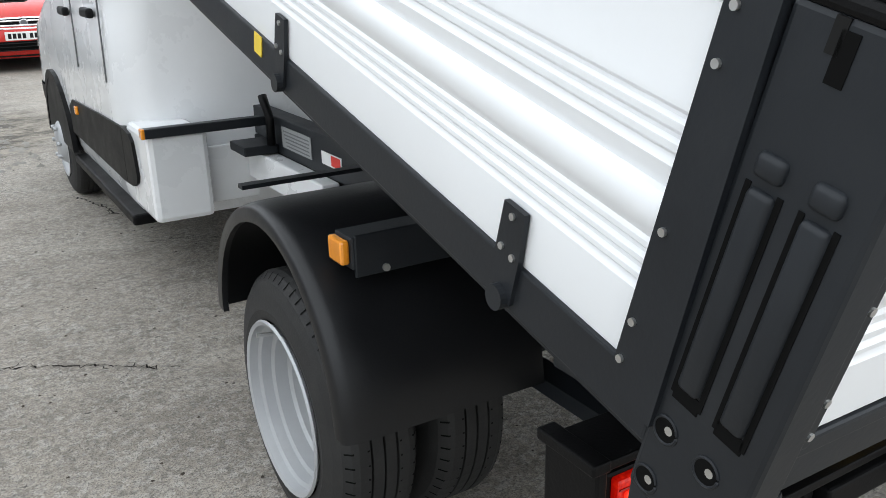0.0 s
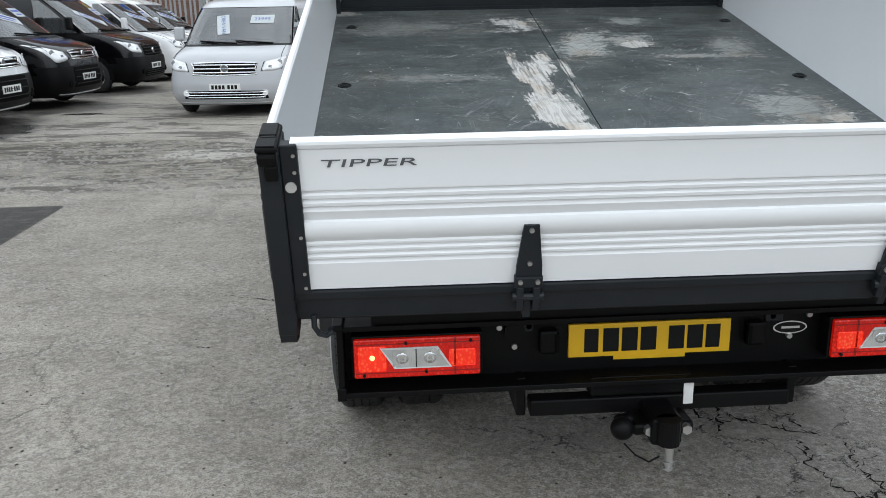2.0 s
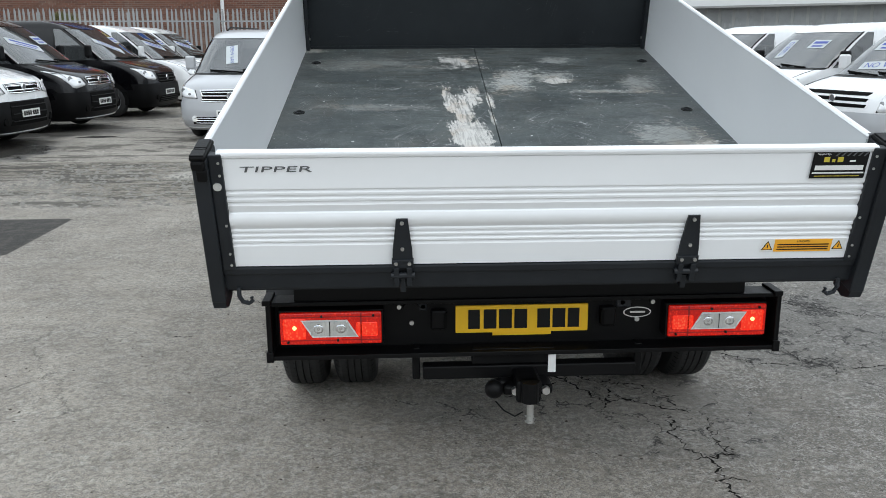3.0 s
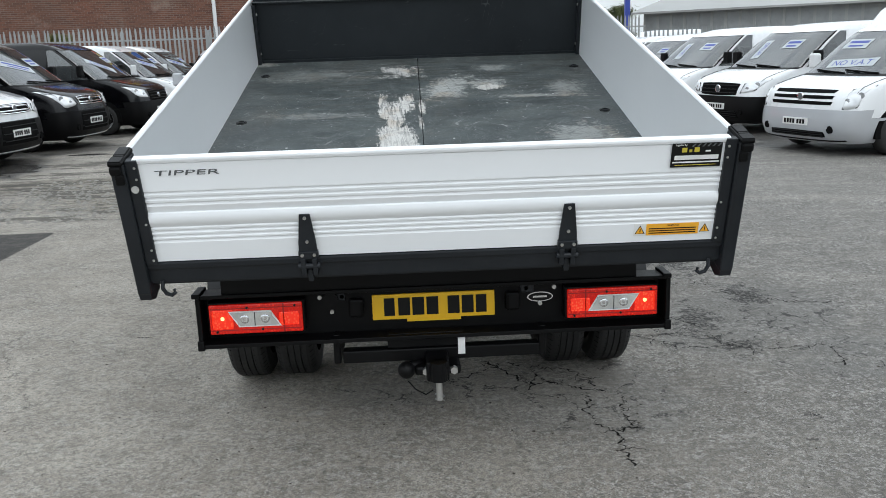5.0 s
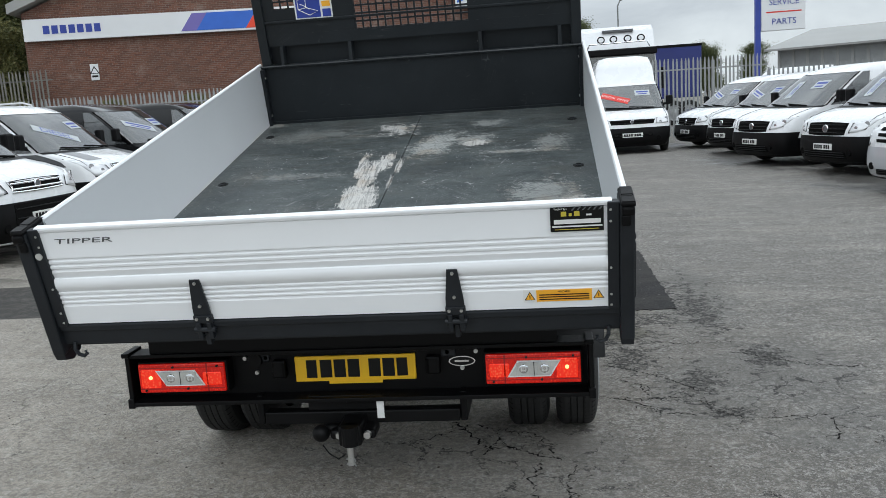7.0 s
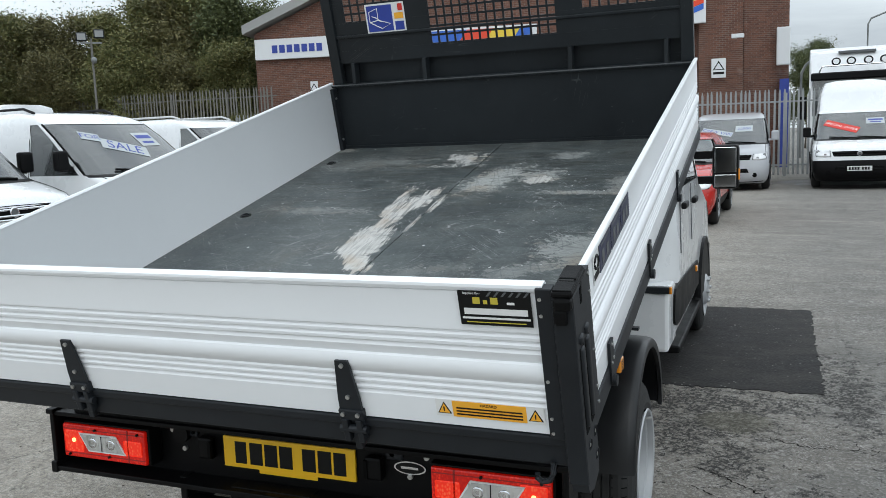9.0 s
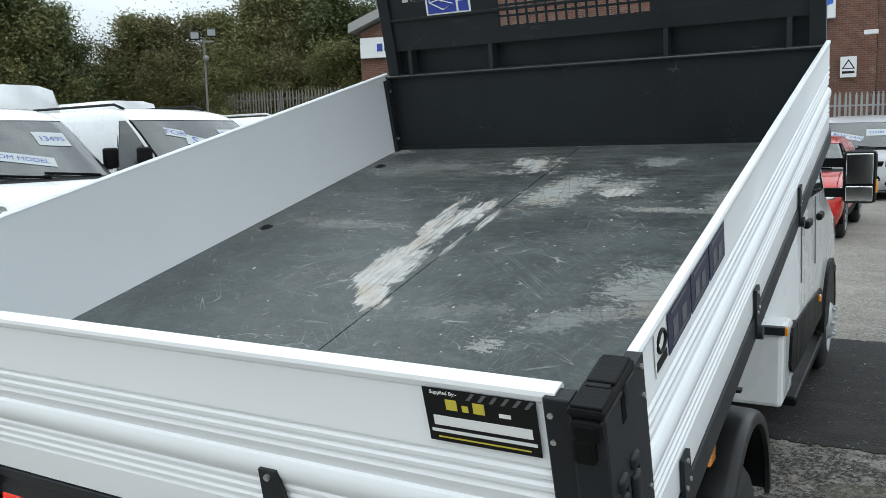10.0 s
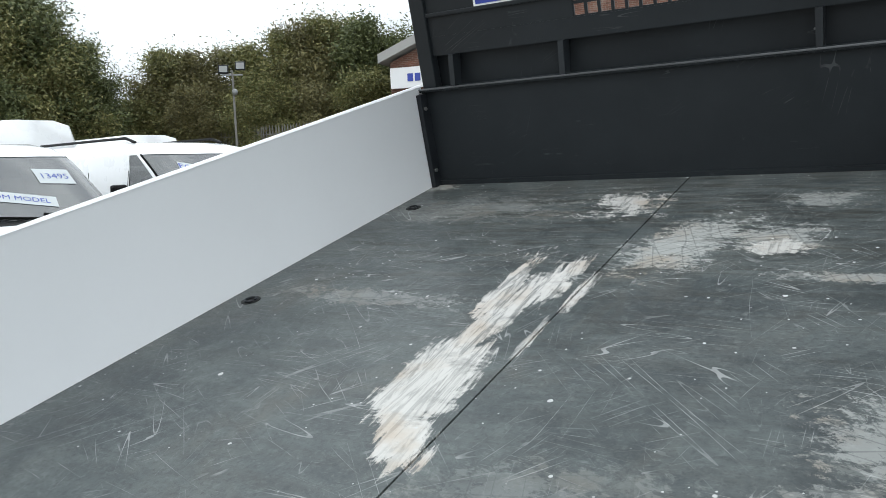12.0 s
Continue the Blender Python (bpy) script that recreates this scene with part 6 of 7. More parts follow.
# rear wheels, two on each side, under moulded guards
def big_tyre():
    bm = bmesh.new()
    prof = [(0.0, 0.225), (-0.004, 0.25), (0.004, 0.29), (0.014, 0.318), (0.03, 0.338), (0.045, 0.345)]
    for x in (0.075, 0.107, 0.139):
        prof += [(x - 0.003, 0.345), (x - 0.0025, 0.334), (x + 0.0025, 0.334), (x + 0.003, 0.345)]
    prof += [(0.168, 0.345), (0.185, 0.338), (0.205, 0.31), (0.21, 0.26), (0.205, 0.225)]
    lathe(bm, prof, 60)
    return bm


def shoulder_grooves():
    """Short black strips across both shoulders of the tread, painting its grooves' shade."""
    bm = bmesh.new()
    for k in range(60):
        a = 2 * math.pi * k / 60
        out, along = Vector((0, math.cos(a), math.sin(a))), Vector((0, -math.sin(a), math.cos(a)))
        for prof in (((0.017, 0.3245), (0.031, 0.3395), (0.070, 0.3458)), ((0.145, 0.3458), (0.184, 0.3395), (0.199, 0.3205))):
            rows = [[bm.verts.new(Vector((x, 0, 0)) + out * r + along * q) for q in (-0.0022, 0.0022)] for x, r in prof]
            for p, q in zip(rows, rows[1:]):
                bm.faces.new((p[0], p[1], q[1], q[0]))
    bmesh.ops.recalc_face_normals(bm, faces=bm.faces)
    return bm


def dish_rim(deep):
    bm = bmesh.new()
    d = 0.13 if deep else 0.03
    lathe(bm, [(-0.006, 0.226), (-0.012, 0.222), (-0.008, 0.213), (0.014, 0.210), (0.020, 0.200), (0.046, 0.197), (0.052, 0.186), (0.086, 0.182), (0.094, 0.172), (d - 0.006, 0.168), (d + 0.004, 0.158), (d + 0.012, 0.13), (d - 0.004, 0.088), (d - 0.024, 0.080), (d - 0.026, 0.052), (d - 0.012, 0.046), (d - 0.012, 0.0)], 48)
    for k in range(6):
        a = 2 * math.pi * k / 6
        c = Vector((d - 0.0, 0.105 * math.cos(a), 0.105 * math.sin(a)))
        rod(bm, c - Vector((0.022, 0, 0)), c + Vector((0.01, 0, 0)), 0.014, 6)
    return bm


TYRE = link_mesh("tyre", big_tyre(), M["rubber"])
RIM = link_mesh("rim", dish_rim(True), M["rim"], True)
sharp_smooth(RIM, 28)
# black block that paints the shade inside an opening of the rim
HOLE = link_mesh("rim_hole", boxes((0.120, 0.139, -0.022, 0.022, 0.134, 0.156), bevel=0.006), M["ink"])
GROOVE = link_mesh("tread_groove", shoulder_grooves(), M["arch_black"])
keep = (TYRE.data, RIM.data, HOLE.data, GROOVE.data)
for o in (TYRE, RIM, HOLE, GROOVE):
    bpy.data.objects.remove(o)
for s in (1, -1):
    for x in (1.050, 0.805):
        w = new("rear_wheel", keep[0])
        w.parent = truck
        w.matrix_basis = Matrix.Translation((s * x, REAR_AXLE, 0.345)) @ Matrix.Diagonal((-s, 1, 1, 1))
        tagged(w, "black treaded rear tyre")
        tread = tagged(new("tread_groove", keep[3]), kind="stuff")
        tread.parent = w
        if x > 1:
            r = new("rim", keep[1])
            r.parent = w
            tagged(r, "deep-dished silver steel rim")
            for k in range(6):
                h = new("rim_hole", keep[2])
                h.parent = w
                h.matrix_basis = Matrix.Rotation(k * math.pi / 3 + 0.5, 4, "X")
            v = part("valve", rod(bmesh.new(), (0.02, 0.185 * math.cos(1.1), 0.185 * math.sin(1.1)), (-0.02, 0.19 * math.cos(1.1), 0.19 * math.sin(1.1)), 0.006, 8), M["zinc"], w)
    px = mirrored(s)
    # guard: an arch of sheet with a rolled outer edge, its rear end hanging lower
    bm = bmesh.new()
    arc = []
    for k in range(25):
        a = math.pi * (k / 24)
        arc.append((1.258 + 0.342 * math.cos(a), 0.47 + 0.395 * math.sin(a)))
    arc = [(1.592, 0.50)] + [p for p in arc if p[1] > 0.505] + [(0.916, 0.50), (0.912, 0.475)]
    prof = [(1.08, -0.030), (1.08, 0.0), (1.073, 0.006), (1.05, 0.012), (0.998, 0.014), (0.58, 0.014), (0.58, 0.004), (0.998, 0.004), (1.055, 0.002), (1.065, -0.030)]
    rings = []
    for k, (y, z) in enumerate(arc):
        d = Vector((y - 1.258, z - 0.47))
        d = Vector((d.x, max(d.y, 0.0))).normalized()
        rings.append([bm.verts.new((s * x, y + d.x * o, z + d.y * o)) for x, o in prof])
    n = len(prof)
    for a, b in zip(rings, rings[1:]):
        for k in range(n):
            bm.faces.new((a[k], a[(k + 1) % n], b[(k + 1) % n], b[k]))
    bm.faces.new(rings[0])
    bm.faces.new(rings[-1][::-1])
    bmesh.ops.recalc_face_normals(bm, faces=bm.faces)
    sharp_smooth(part("wheel_guard", bm, M["guard_plastic"], truck, "black moulded wheel guard", None, True), 60)
    part("guard_bracket", boxes((*px(0.45, 0.97), 1.63, 1.66, 0.803, 0.815)), M["dark_steel"], truck)
    # side marker on its arm
    bm = boxes((*px(0.62, 1.002), 0.975, 1.045, 0.810, 0.877), (*px(0.62, 0.997), 0.972, 0.978, 0.793, 0.883), bevel=0.004)
    arm = part("marker_arm", bm, M["dark_steel"], truck)
    part("marker_lamp", boxes((*px(1.002, 1.022), 0.982, 1.040, 0.820, 0.872), bevel=0.006), M["orange_lens"], arm, "amber side marker")
    part("bolt", rod(bmesh.new(), (s * 0.93, 0.974, 0.805), (s * 0.93, 0.966, 0.805), 0.008, 8), M["zinc"], arm)
    part("spring", boxes((s * 0.52 - 0.035, s * 0.52 + 0.035, 0.72, 1.95, 0.42, 0.46)), M["dark_steel"], truck)

# cab: the same shell, turned to face forwards, cut square behind
CAB_ROWS = (
    (0.34, 0.20, 0.96, 0.42), (0.40, 0.10, 0.985, 0.44), (0.50, 0.02, 1.0, 0.46), (0.56, 0.0, 1.01, 0.46),
    (0.66, 0.02, 1.015, 0.46), (0.76, 0.05, 1.015, 0.46), (0.90, 0.10, 1.012, 0.44), (1.06, 0.22, 1.008, 0.42),
    (1.16, 0.50, 1.0, 0.40), (1.26, 0.86, 0.995, 0.36), (1.32, 0.94, 0.99, 0.32), (1.56, 1.16, 0.965, 0.30),
    (1.80, 1.40, 0.935, 0.28), (2.02, 1.62, 0.90, 0.27), (2.08, 1.85, 0.87, 0.26), (2.11, 2.15, 0.80, 0.24), (2.12, 2.30, 0.6, 0.2),
)
NOSE_Y = 6.31
CAB = pose(0.0, NOSE_Y, 0, 0, 0, 180) @ Matrix.Diagonal((0.955, 1.030, 0.985, 1))
cg = shell_grid(CAB_ROWS, 2.98, (2.02, 2.06, 2.32, 2.60), 0.0)
nr, nc, nn = len(cg), len(cg[0]), len(NOSE) - 1
screen = [(i, j) for i in (10, 11, 12) for j in range(0, nn - 1)]
door = [(i, j) for i in (10, 11, 12) for j in (nn, nn + 1)]
back = [(i, j) for i in (10, 11, 12) for j in (nn + 2, nn + 3)]
gr = [(i, j) for i in (4, 5) for j in range(0, 4)]
lmp = [(i, j) for i in (6,) for j in range(4, 7)]
bmp = [(i, j) for i in range(0, 4) for j in range(0, nn + 1)]
taken = set(screen + door + back + gr + lmp + bmp)
rest = [(i, j) for i in range(nr - 1) for j in range(nc - 1) if (i, j) not in taken]
shell_part("cab_body", cg, rest, M["white_paint"], truck, CAB, "white double cab")
bm = bmesh.new()
top = cg[-1]
ringv = [bm.verts.new(p) for p in top] + [bm.verts.new((-p.x, p.y, p.z)) for p in top[-2:0:-1]]
bm.faces.new(ringv)
part("cab_roof", bm, M["white_paint"], truck, "", CAB)
part("cab_interior", boxes((-0.85, 0.85, 1.3, 2.85, 0.5, 1.05), (-0.8, -0.15, 1.6, 1.75, 1.0, 1.65), (0.15, 0.8, 1.6, 1.75, 1.0, 1.65), bevel=0.02), M["seat"], truck, "", CAB)
shell_part("windscreen", cg, screen, M["glass"], truck, CAB, "", -0.006)
shell_part("grille", cg, gr, M["black_plastic"], truck, CAB, "", -0.01)
shell_part("bumper", cg, bmp, M["black_plastic"], truck, CAB, "", 0.01)
for s in (1, -1):
    shell_part("door_window", cg, door, M["glass"], truck, CAB, "", -0.006, 0, (s,))
    shell_part("rear_door_window", cg, back, M["glass"], truck, CAB, "", -0.006, 0, (s,))
    shell_part("headlight", cg, lmp, M["clear_lens"], truck, CAB, "", 0.006, 0, (s,))
    px = mirrored(s)
    # wheels, arches and panels
    w = new("front_wheel", keep[0])
    w.parent = truck
    w.matrix_basis = Matrix.Translation((s * 0.979, FRONT_AXLE, 0.345)) @ Matrix.Diagonal((-s, 1, 1, 1))
    rim_bm = lathe(bmesh.new(), [(-0.006, 0.226), (-0.01, 0.220), (0.01, 0.205), (0.03, 0.19), (0.03, 0.16), (0.004, 0.14), (-0.02, 0.12), (-0.035, 0.09), (-0.035, 0.0)], 40)
    for k in range(6):
        a = 2 * math.pi * k / 6
        c = Vector((-0.02, 0.1 * math.cos(a), 0.1 * math.sin(a)))
        rod(rim_bm, c, c - Vector((0.030, 0, 0)), 0.013, 6)
    part("rim", rim_bm, M["rim"], w, "silver front rim with protruding nuts", None, True)
    bm = bmesh.new()
    arc = [(4.626 + 0.43 * math.cos(a), 0.36 + 0.43 * math.sin(a)) for a in [math.pi * k / 18 for k in range(19)]]
    arc2 = [(4.626 + 0.38 * math.cos(a), 0.36 + 0.38 * math.sin(a)) for a in [math.pi * k / 18 for k in range(18, -1, -1)]]
    prism(bm, arc + arc2, lambda a, b, c, s=s: Vector((s * (0.965 + c), a, b)), 0.028)
    part("arch_moulding", bm, M["black_plastic"], truck)
    # black plate paints the shade of the wheel opening on the uncut cab
    bm = bmesh.new()
    prism(bm, arc2, lambda a, b, c, s=s: Vector((s * (0.864 + c), a, b)), 0.125)
    part("arch_liner", bm, M["ink"], truck)
    part("side_step", boxes((min(s * 0.864, s * 0.989), max(s * 0.864, s * 0.989), 2.92, 4.206, 0.30, 0.35), bevel=0.012), M["black_plastic"], truck)
    part("cab_side_marker", boxes((min(s * 0.977, s * 0.995), max(s * 0.977, s * 0.995), 3.9, 3.944, 0.63, 0.675), bevel=0.006), M["orange_lens"], truck)
    arm = part("rear_marker_arm", boxes((*px(0.48, 0.972), 2.585, 2.625, 0.752, 0.790), bevel=0.004), M["dark_steel"], truck)
    part("marker_lamp", boxes((*px(0.970, 0.986), 2.587, 2.623, 0.750, 0.792), bevel=0.005), M["orange_lens"], arm, "amber side marker")
    # lower corner panel behind the doors, and the moulding along them
    part("corner_panel", boxes((*px(0.725, 0.966), 2.60, 2.92, 0.400, 0.765), bevel=0.022), M["white_paint"], truck)
    bm = prism(bmesh.new(), [(2.775, 0.56), (2.80, 0.70), (2.84, 0.728), (2.93, 0.738), (3.4, 0.722), (4.05, 0.690), (4.16, 0.64), (4.16, 0.49), (3.0, 0.487), (2.86, 0.498), (2.80, 0.525)], lambda a, b, c, s=s: Vector((s * (0.950 + c), a, b)), 0.030)
    part("side_cladding", bm, M["black_plastic"], truck, "black side moulding")
    part("cladding_seam", boxes((*px(0.9795, 0.9808), 2.955, 2.961, 0.495, 0.735)), M["ink"], truck)
    for y, z in ((3.331, 1.19), (3.918, 1.17)):
        part("door_handle", boxes((min(s * 0.96, s * 0.994), max(s * 0.96, s * 0.994), y - 0.10, y + 0.06, z - 0.022, z + 0.022), bevel=0.012), M["black_plastic"], truck)
    for y in (3.13, 3.743):
        part("door_seam", rod(rod(bmesh.new(), (s * 0.972, y, 0.5), (s * 0.962, y, 0.9), 0.004, 5), (s * 0.972, y, 0.9), (s * 0.962, y, 1.3), 0.004, 5), M["ink_grey"], truck)
    # mirror: tall black head with two glasses, amber repeater
    x0, x1 = s * 1.056, s * 1.258
    bm = boxes((min(x0, x1), max(x0, x1), 4.39, 4.495, 1.20, 1.55), bevel=0.03)
    box(bm, min(s * 0.941, s * 1.094), max(s * 0.941, s * 1.094), 4.425, 4.478, 1.24, 1.30)
    box(bm, min(s * 0.912, s * 1.094), max(s * 0.912, s * 1.094), 4.425, 4.478, 1.44, 1.50)
    mir = part("door_mirror", bm, M["black_plastic"], truck, "tall black door mirror")
    part("mirror_glass", boxes((min(x0, x1) + 0.02, max(x0, x1) - 0.02, 4.383, 4.39, 1.33, 1.53), bevel=0.004), M["mirror"], mir)
    part("mirror_glass", boxes((min(x0, x1) + 0.02, max(x0, x1) - 0.02, 4.383, 4.39, 1.215, 1.315), bevel=0.004), M["mirror"], mir)
    part("repeater", boxes((min(s * 1.248, s * 1.265), max(s * 1.248, s * 1.265), 4.407, 4.478, 1.27, 1.36), bevel=0.006), M["orange_lens"], mir)
# pressed ribs on the cab's back wall
for x in (-0.82, -0.62, 0.62, 0.82):
    pts = [(x, 2.862, 1.7), (x, 2.862, 1.05), (x * 0.96, 2.862, 1.0), (x * 0.85, 2.862, 0.99)]
    part("pressed_rib", tube(bmesh.new(), pts, 0.009, 6), M["white_paint"], truck, "", None, True)
part("grommet", rod(bmesh.new(), (-0.56, 2.862, 0.93), (-0.56, 2.85, 0.93), 0.014, 10), M["ink"], truck)

for ob in truck.children:
    if ob.matrix_basis == BODY:
        for o in (ob, *ob.children_recursive):
            for v in o.data.vertices:
                v.co.x += SKEW * v.co.y
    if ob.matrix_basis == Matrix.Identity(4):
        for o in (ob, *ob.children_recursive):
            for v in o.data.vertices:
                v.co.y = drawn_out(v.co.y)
    if ob.name.split(".")[0] in ("lamp_bar", "lamp_bar_lip", "lamp_bar_end", "tail_lamp", "number_plate", "plate_lamp", "maker_badge", "trailer_socket", "rear_apron"):
        ob.location.z -= 0.004


# ---- ground ----
bm = bmesh.new()
bmesh.ops.create_grid(bm, x_segments=8, y_segments=8, size=400)
tagged(link_mesh("ground", bm, M["ground"]), "worn grey concrete yard with cracks, damp stains and painted shade under vehicles", "yard", kind="structure")
edge_rng = random.Random(19)
loop = [(0.52 + 1.34 * k / 40, 3.66) for k in range(40)] + [(1.86, 3.66 + 2.59 * k / 70) for k in range(70)] + [(1.86 - 1.34 * k / 40, 6.25) for k in range(40)] + [(0.52, 6.25 - 2.59 * k / 70) for k in range(70)]
bm = prism(bmesh.new(), [(x + edge_rng.gauss(0, 0.010), y + edge_rng.gauss(0, 0.014)) for x, y in loop], lambda a, b, c: Vector((a, b, -0.02 + c)), 0.025)
tagged(link_mesh("road_patch", bm, M["asphalt"]), "dark asphalt repair patch in the concrete", "road patch", kind="structure")


def scatter_stuff(name, label, rng, n, area, size, material):
    """Loose stones or litter on the ground."""
    vs, fs = [], []
    for k in range(n):
        x, y = rng.uniform(area[0], area[1]), rng.uniform(area[2], area[3])
        r = rng.uniform(size[0], size[1])
        b = len(vs)
        a0 = rng.uniform(0, 6)
        for q in range(5):
            a = a0 + q * 1.2566
            vs.append((x + r * math.cos(a) * rng.uniform(0.6, 1.2), y + r * math.sin(a) * rng.uniform(0.6, 1.2), 0.0005))
        vs.append((x, y, r * rng.uniform(0.35, 0.7)))
        fs += [(b + q, b + (q + 1) % 5, b + 5) for q in range(5)]
    me = bpy.data.meshes.new(name)
    me.from_pydata(vs, [], fs)
    me.materials.append(material)
    return tagged(new(name, me), label, "stones", kind="stuff")


M["stone"] = plain("loose_stone", (0.21, 0.20, 0.18), 0.9, 0, 0.3, 20, 0.4)
M["dead_leaf"] = plain("dead_leaf_litter", (0.045, 0.035, 0.026), 0.9, 0, 0.3, 20, 0.4)
rng = random.Random(7)
scatter_stuff("loose_stones", "loose broken stones on the yard", rng, 1500, (-5.4, -1.0, 6.2, 9.6), (0.010, 0.045), M["stone"])
scatter_stuff("yard_litter", "small dark leaf litter and grit", rng, 1100, (-3.0, 4.0, -2.2, 7.0), (0.002, 0.0095), M["dead_leaf"])

def crack_lines(lines):
    """Jagged dirt-filled cracks: ribbons of uneven width along rough lines, with short side branches."""
    r = random.Random(41)
    bm = bmesh.new()

    def ribbon(pts, w):
        rough = []
        for a, b in zip(pts, pts[1:]):
            a, b = Vector(a), Vector(b)
            n = max(2, int((b - a).length / 0.013))
            side = Vector((-(b - a).y, (b - a).x)).normalized()
            drift = 0.0
            for k in range(n):
                drift = 0.35 * drift + r.gauss(0, 0.0095)
                rough.append(a.lerp(b, k / n) + side * drift)
        rough.append(Vector(pts[-1]))
        last = None
        for k, p in enumerate(rough):
            d = (rough[min(k + 1, len(rough) - 1)] - rough[max(k - 1, 0)]).normalized()
            h = w * r.choice((0.15, 0.35, 0.6, 0.9, 1.3)) * (0.35 if k in (0, len(rough) - 1) else 1.0)
            pair = [bm.verts.new((p.x - d.y * q, p.y + d.x * q, 0.0016)) for q in (h, -h)]
            if last:
                bm.faces.new((last[0], last[1], pair[1], pair[0]))
            last = pair
        return rough

    for pts, w in lines:
        rough = ribbon(pts, w)
        for k in range(4, len(rough) - 2, 7):
            if r.random() < 0.85:
                a = r.uniform(0, 6.28)
                tip = rough[k] + Vector((math.cos(a), math.sin(a))) * r.uniform(0.03, 0.16)
                ribbon([rough[k], tip], w * 0.5)
    for f in bm.faces:
        if f.normal.z < 0:
            f.normal_flip()
    return bm


CRACKS = (
    (((0.30, 1.38), (0.38, 1.30), (0.50, 1.02), (0.62, 1.03), (0.81, 0.91), (0.88, 0.86)), 0.0062), (((0.44, 1.34), (0.55, 1.24), (0.74, 1.21), (0.83, 1.03), (0.84, 0.94)), 0.0055),
    (((0.58, 1.20), (0.54, 1.01), (0.48, 0.92)), 0.0055), (((0.77, 0.84), (0.74, 0.64), (0.76, 0.49), (0.82, 0.44), (0.81, 0.10)), 0.005), (((0.95, 0.78), (0.90, 0.64), (0.92, 0.52), (0.94, 0.45), (0.82, 0.44)), 0.005),
    (((1.31, 1.63), (1.49, 1.68), (1.68, 1.68), (1.69, 1.48), (1.84, 1.35), (2.28, 1.38), (2.21, 1.05)), 0.004), (((1.05, 1.75), (1.31, 1.63), (1.42, 1.45), (1.60, 1.40)), 0.0045), (((1.15, 2.30), (1.40, 2.15), (1.55, 1.98), (1.70, 1.77)), 0.005),
    (((-1.79, 2.90), (-1.50, 2.79), (-1.33, 2.68), (-1.03, 2.47)), 0.0035), (((-0.95, 5.20), (-0.86, 4.95), (-0.80, 4.66)), 0.006), (((-0.79, 4.03), (-0.60, 3.98), (-0.44, 3.89)), 0.004), (((-1.79, 2.08), (-1.68, 2.07)), 0.005),
    (((1.20, 2.05), (1.36, 1.90), (1.40, 1.72)), 0.0045), (((2.00, 2.50), (2.20, 2.38), (2.40, 2.20), (2.75, 2.12)), 0.0045), (((1.50, 2.80), (1.75, 2.70), (2.10, 2.74)), 0.004), (((0.05, 1.10), (0.22, 1.16), (0.38, 1.30)), 0.005),
)
M["crack_dirt"] = plain("dirt_in_cracks", (0.012, 0.011, 0.010), 0.95, 0, 0.3, 30, 0.3, spec=0.1)
tagged(link_mesh("ground_cracks", crack_lines(CRACKS), M["crack_dirt"]), "dark jagged cracks in the concrete yard", "cracks", kind="structure")

# ---- parked vehicles ----
FOR_SALE = ((-0.50, 0.74, 0.26, 0.17, "FOR", 0.14, -18, "white"), (-0.12, 0.50, 0.66, 0.22, "SALE", 0.24, -22, "white"), (0.38, 0.66, 0.34, 0.30, "", 0.1, 0, "white"))
CREW = ((-0.30, 0.52, 0.56, 0.22, "CREW VAN", 0.105, -79, "white"), (0.38, 0.66, 0.42, 0.24, "23995", 0.12, 0, "white"))
DIESEL = ((-0.25, 0.45, 0.85, 0.18, "DIESEL", 0.20, -30, "white"), (0.45, 0.65, 0.34, 0.22, "", 0.1, 0, "white"))
PRICE = ((-0.3, 0.5, 0.8, 0.2, "", 0.1, -20, "white"), (0.42, 0.62, 0.36, 0.24, "", 0.1, 0, "white"))
CUSTOM = ((-0.22, 0.36, 0.95, 0.17, "CUSTOM MODEL", 0.105, -14, "white"), (0.42, 0.66, 0.40, 0.26, "13495", 0.13, -4, "white"))
DIESEL_UP = ((-0.34, 0.52, 0.56, 0.20, "DIESEL", 0.15, -82, "white"), (0.36, 0.66, 0.40, 0.26, "", 0.1, 0, "white"))
NOVAT = ((-0.05, 0.25, 0.90, 0.2, "NO V.A.T", 0.18, 4, "white"), (-0.35, 0.7, 0.5, 0.24, "", 0.1, 0, "white"))
OFFER = ((-0.34, 0.48, 0.80, 0.24, "SPECIAL OFFER", 0.115, -26, "red"), (0.40, 0.66, 0.40, 0.24, "", 0.1, 0, "white"))
CREWVAN = ((-0.30, 0.48, 0.80, 0.19, "CREW VAN", 0.15, -18, "white"), (0.36, 0.6, 0.42, 0.26, "22500", 0.13, 0, "white"))
HL = (0.996, -0.09)
# the row on the left, noses to the truck
vehicle("parked_van", "white panel van with a for-sale banner on concrete", face_to(-6.0, 7.95, *HL, size=1.1, tall=1.06), W, cards=FOR_SALE, rails="black")
vehicle("parked_van", "white panel van with a model banner in its windscreen", face_to(-6.7, 5.35, *HL, size=1.1, tall=1.06), W, cards=CUSTOM)
vehicle("parked_van", "white van with graphite graphics in a row of vans", face_to(-6.75, 12.1, *HL, size=1.08, tall=1.06), W, cards=DIESEL, stripe=M["grey_paint"], rails="zinc", trim=W)
vehicle("parked_van", "black panel van beside a white one", face_to(-6.53, 15.15, *HL, size=1.08, tall=1.06), K, cards=PRICE, style="swept")
vehicle("parked_van", "black panel van with a fuel banner in its windscreen", face_to(-6.15, 18.75, *HL, size=1.08, tall=1.06), K, cards=DIESEL, style="soft")
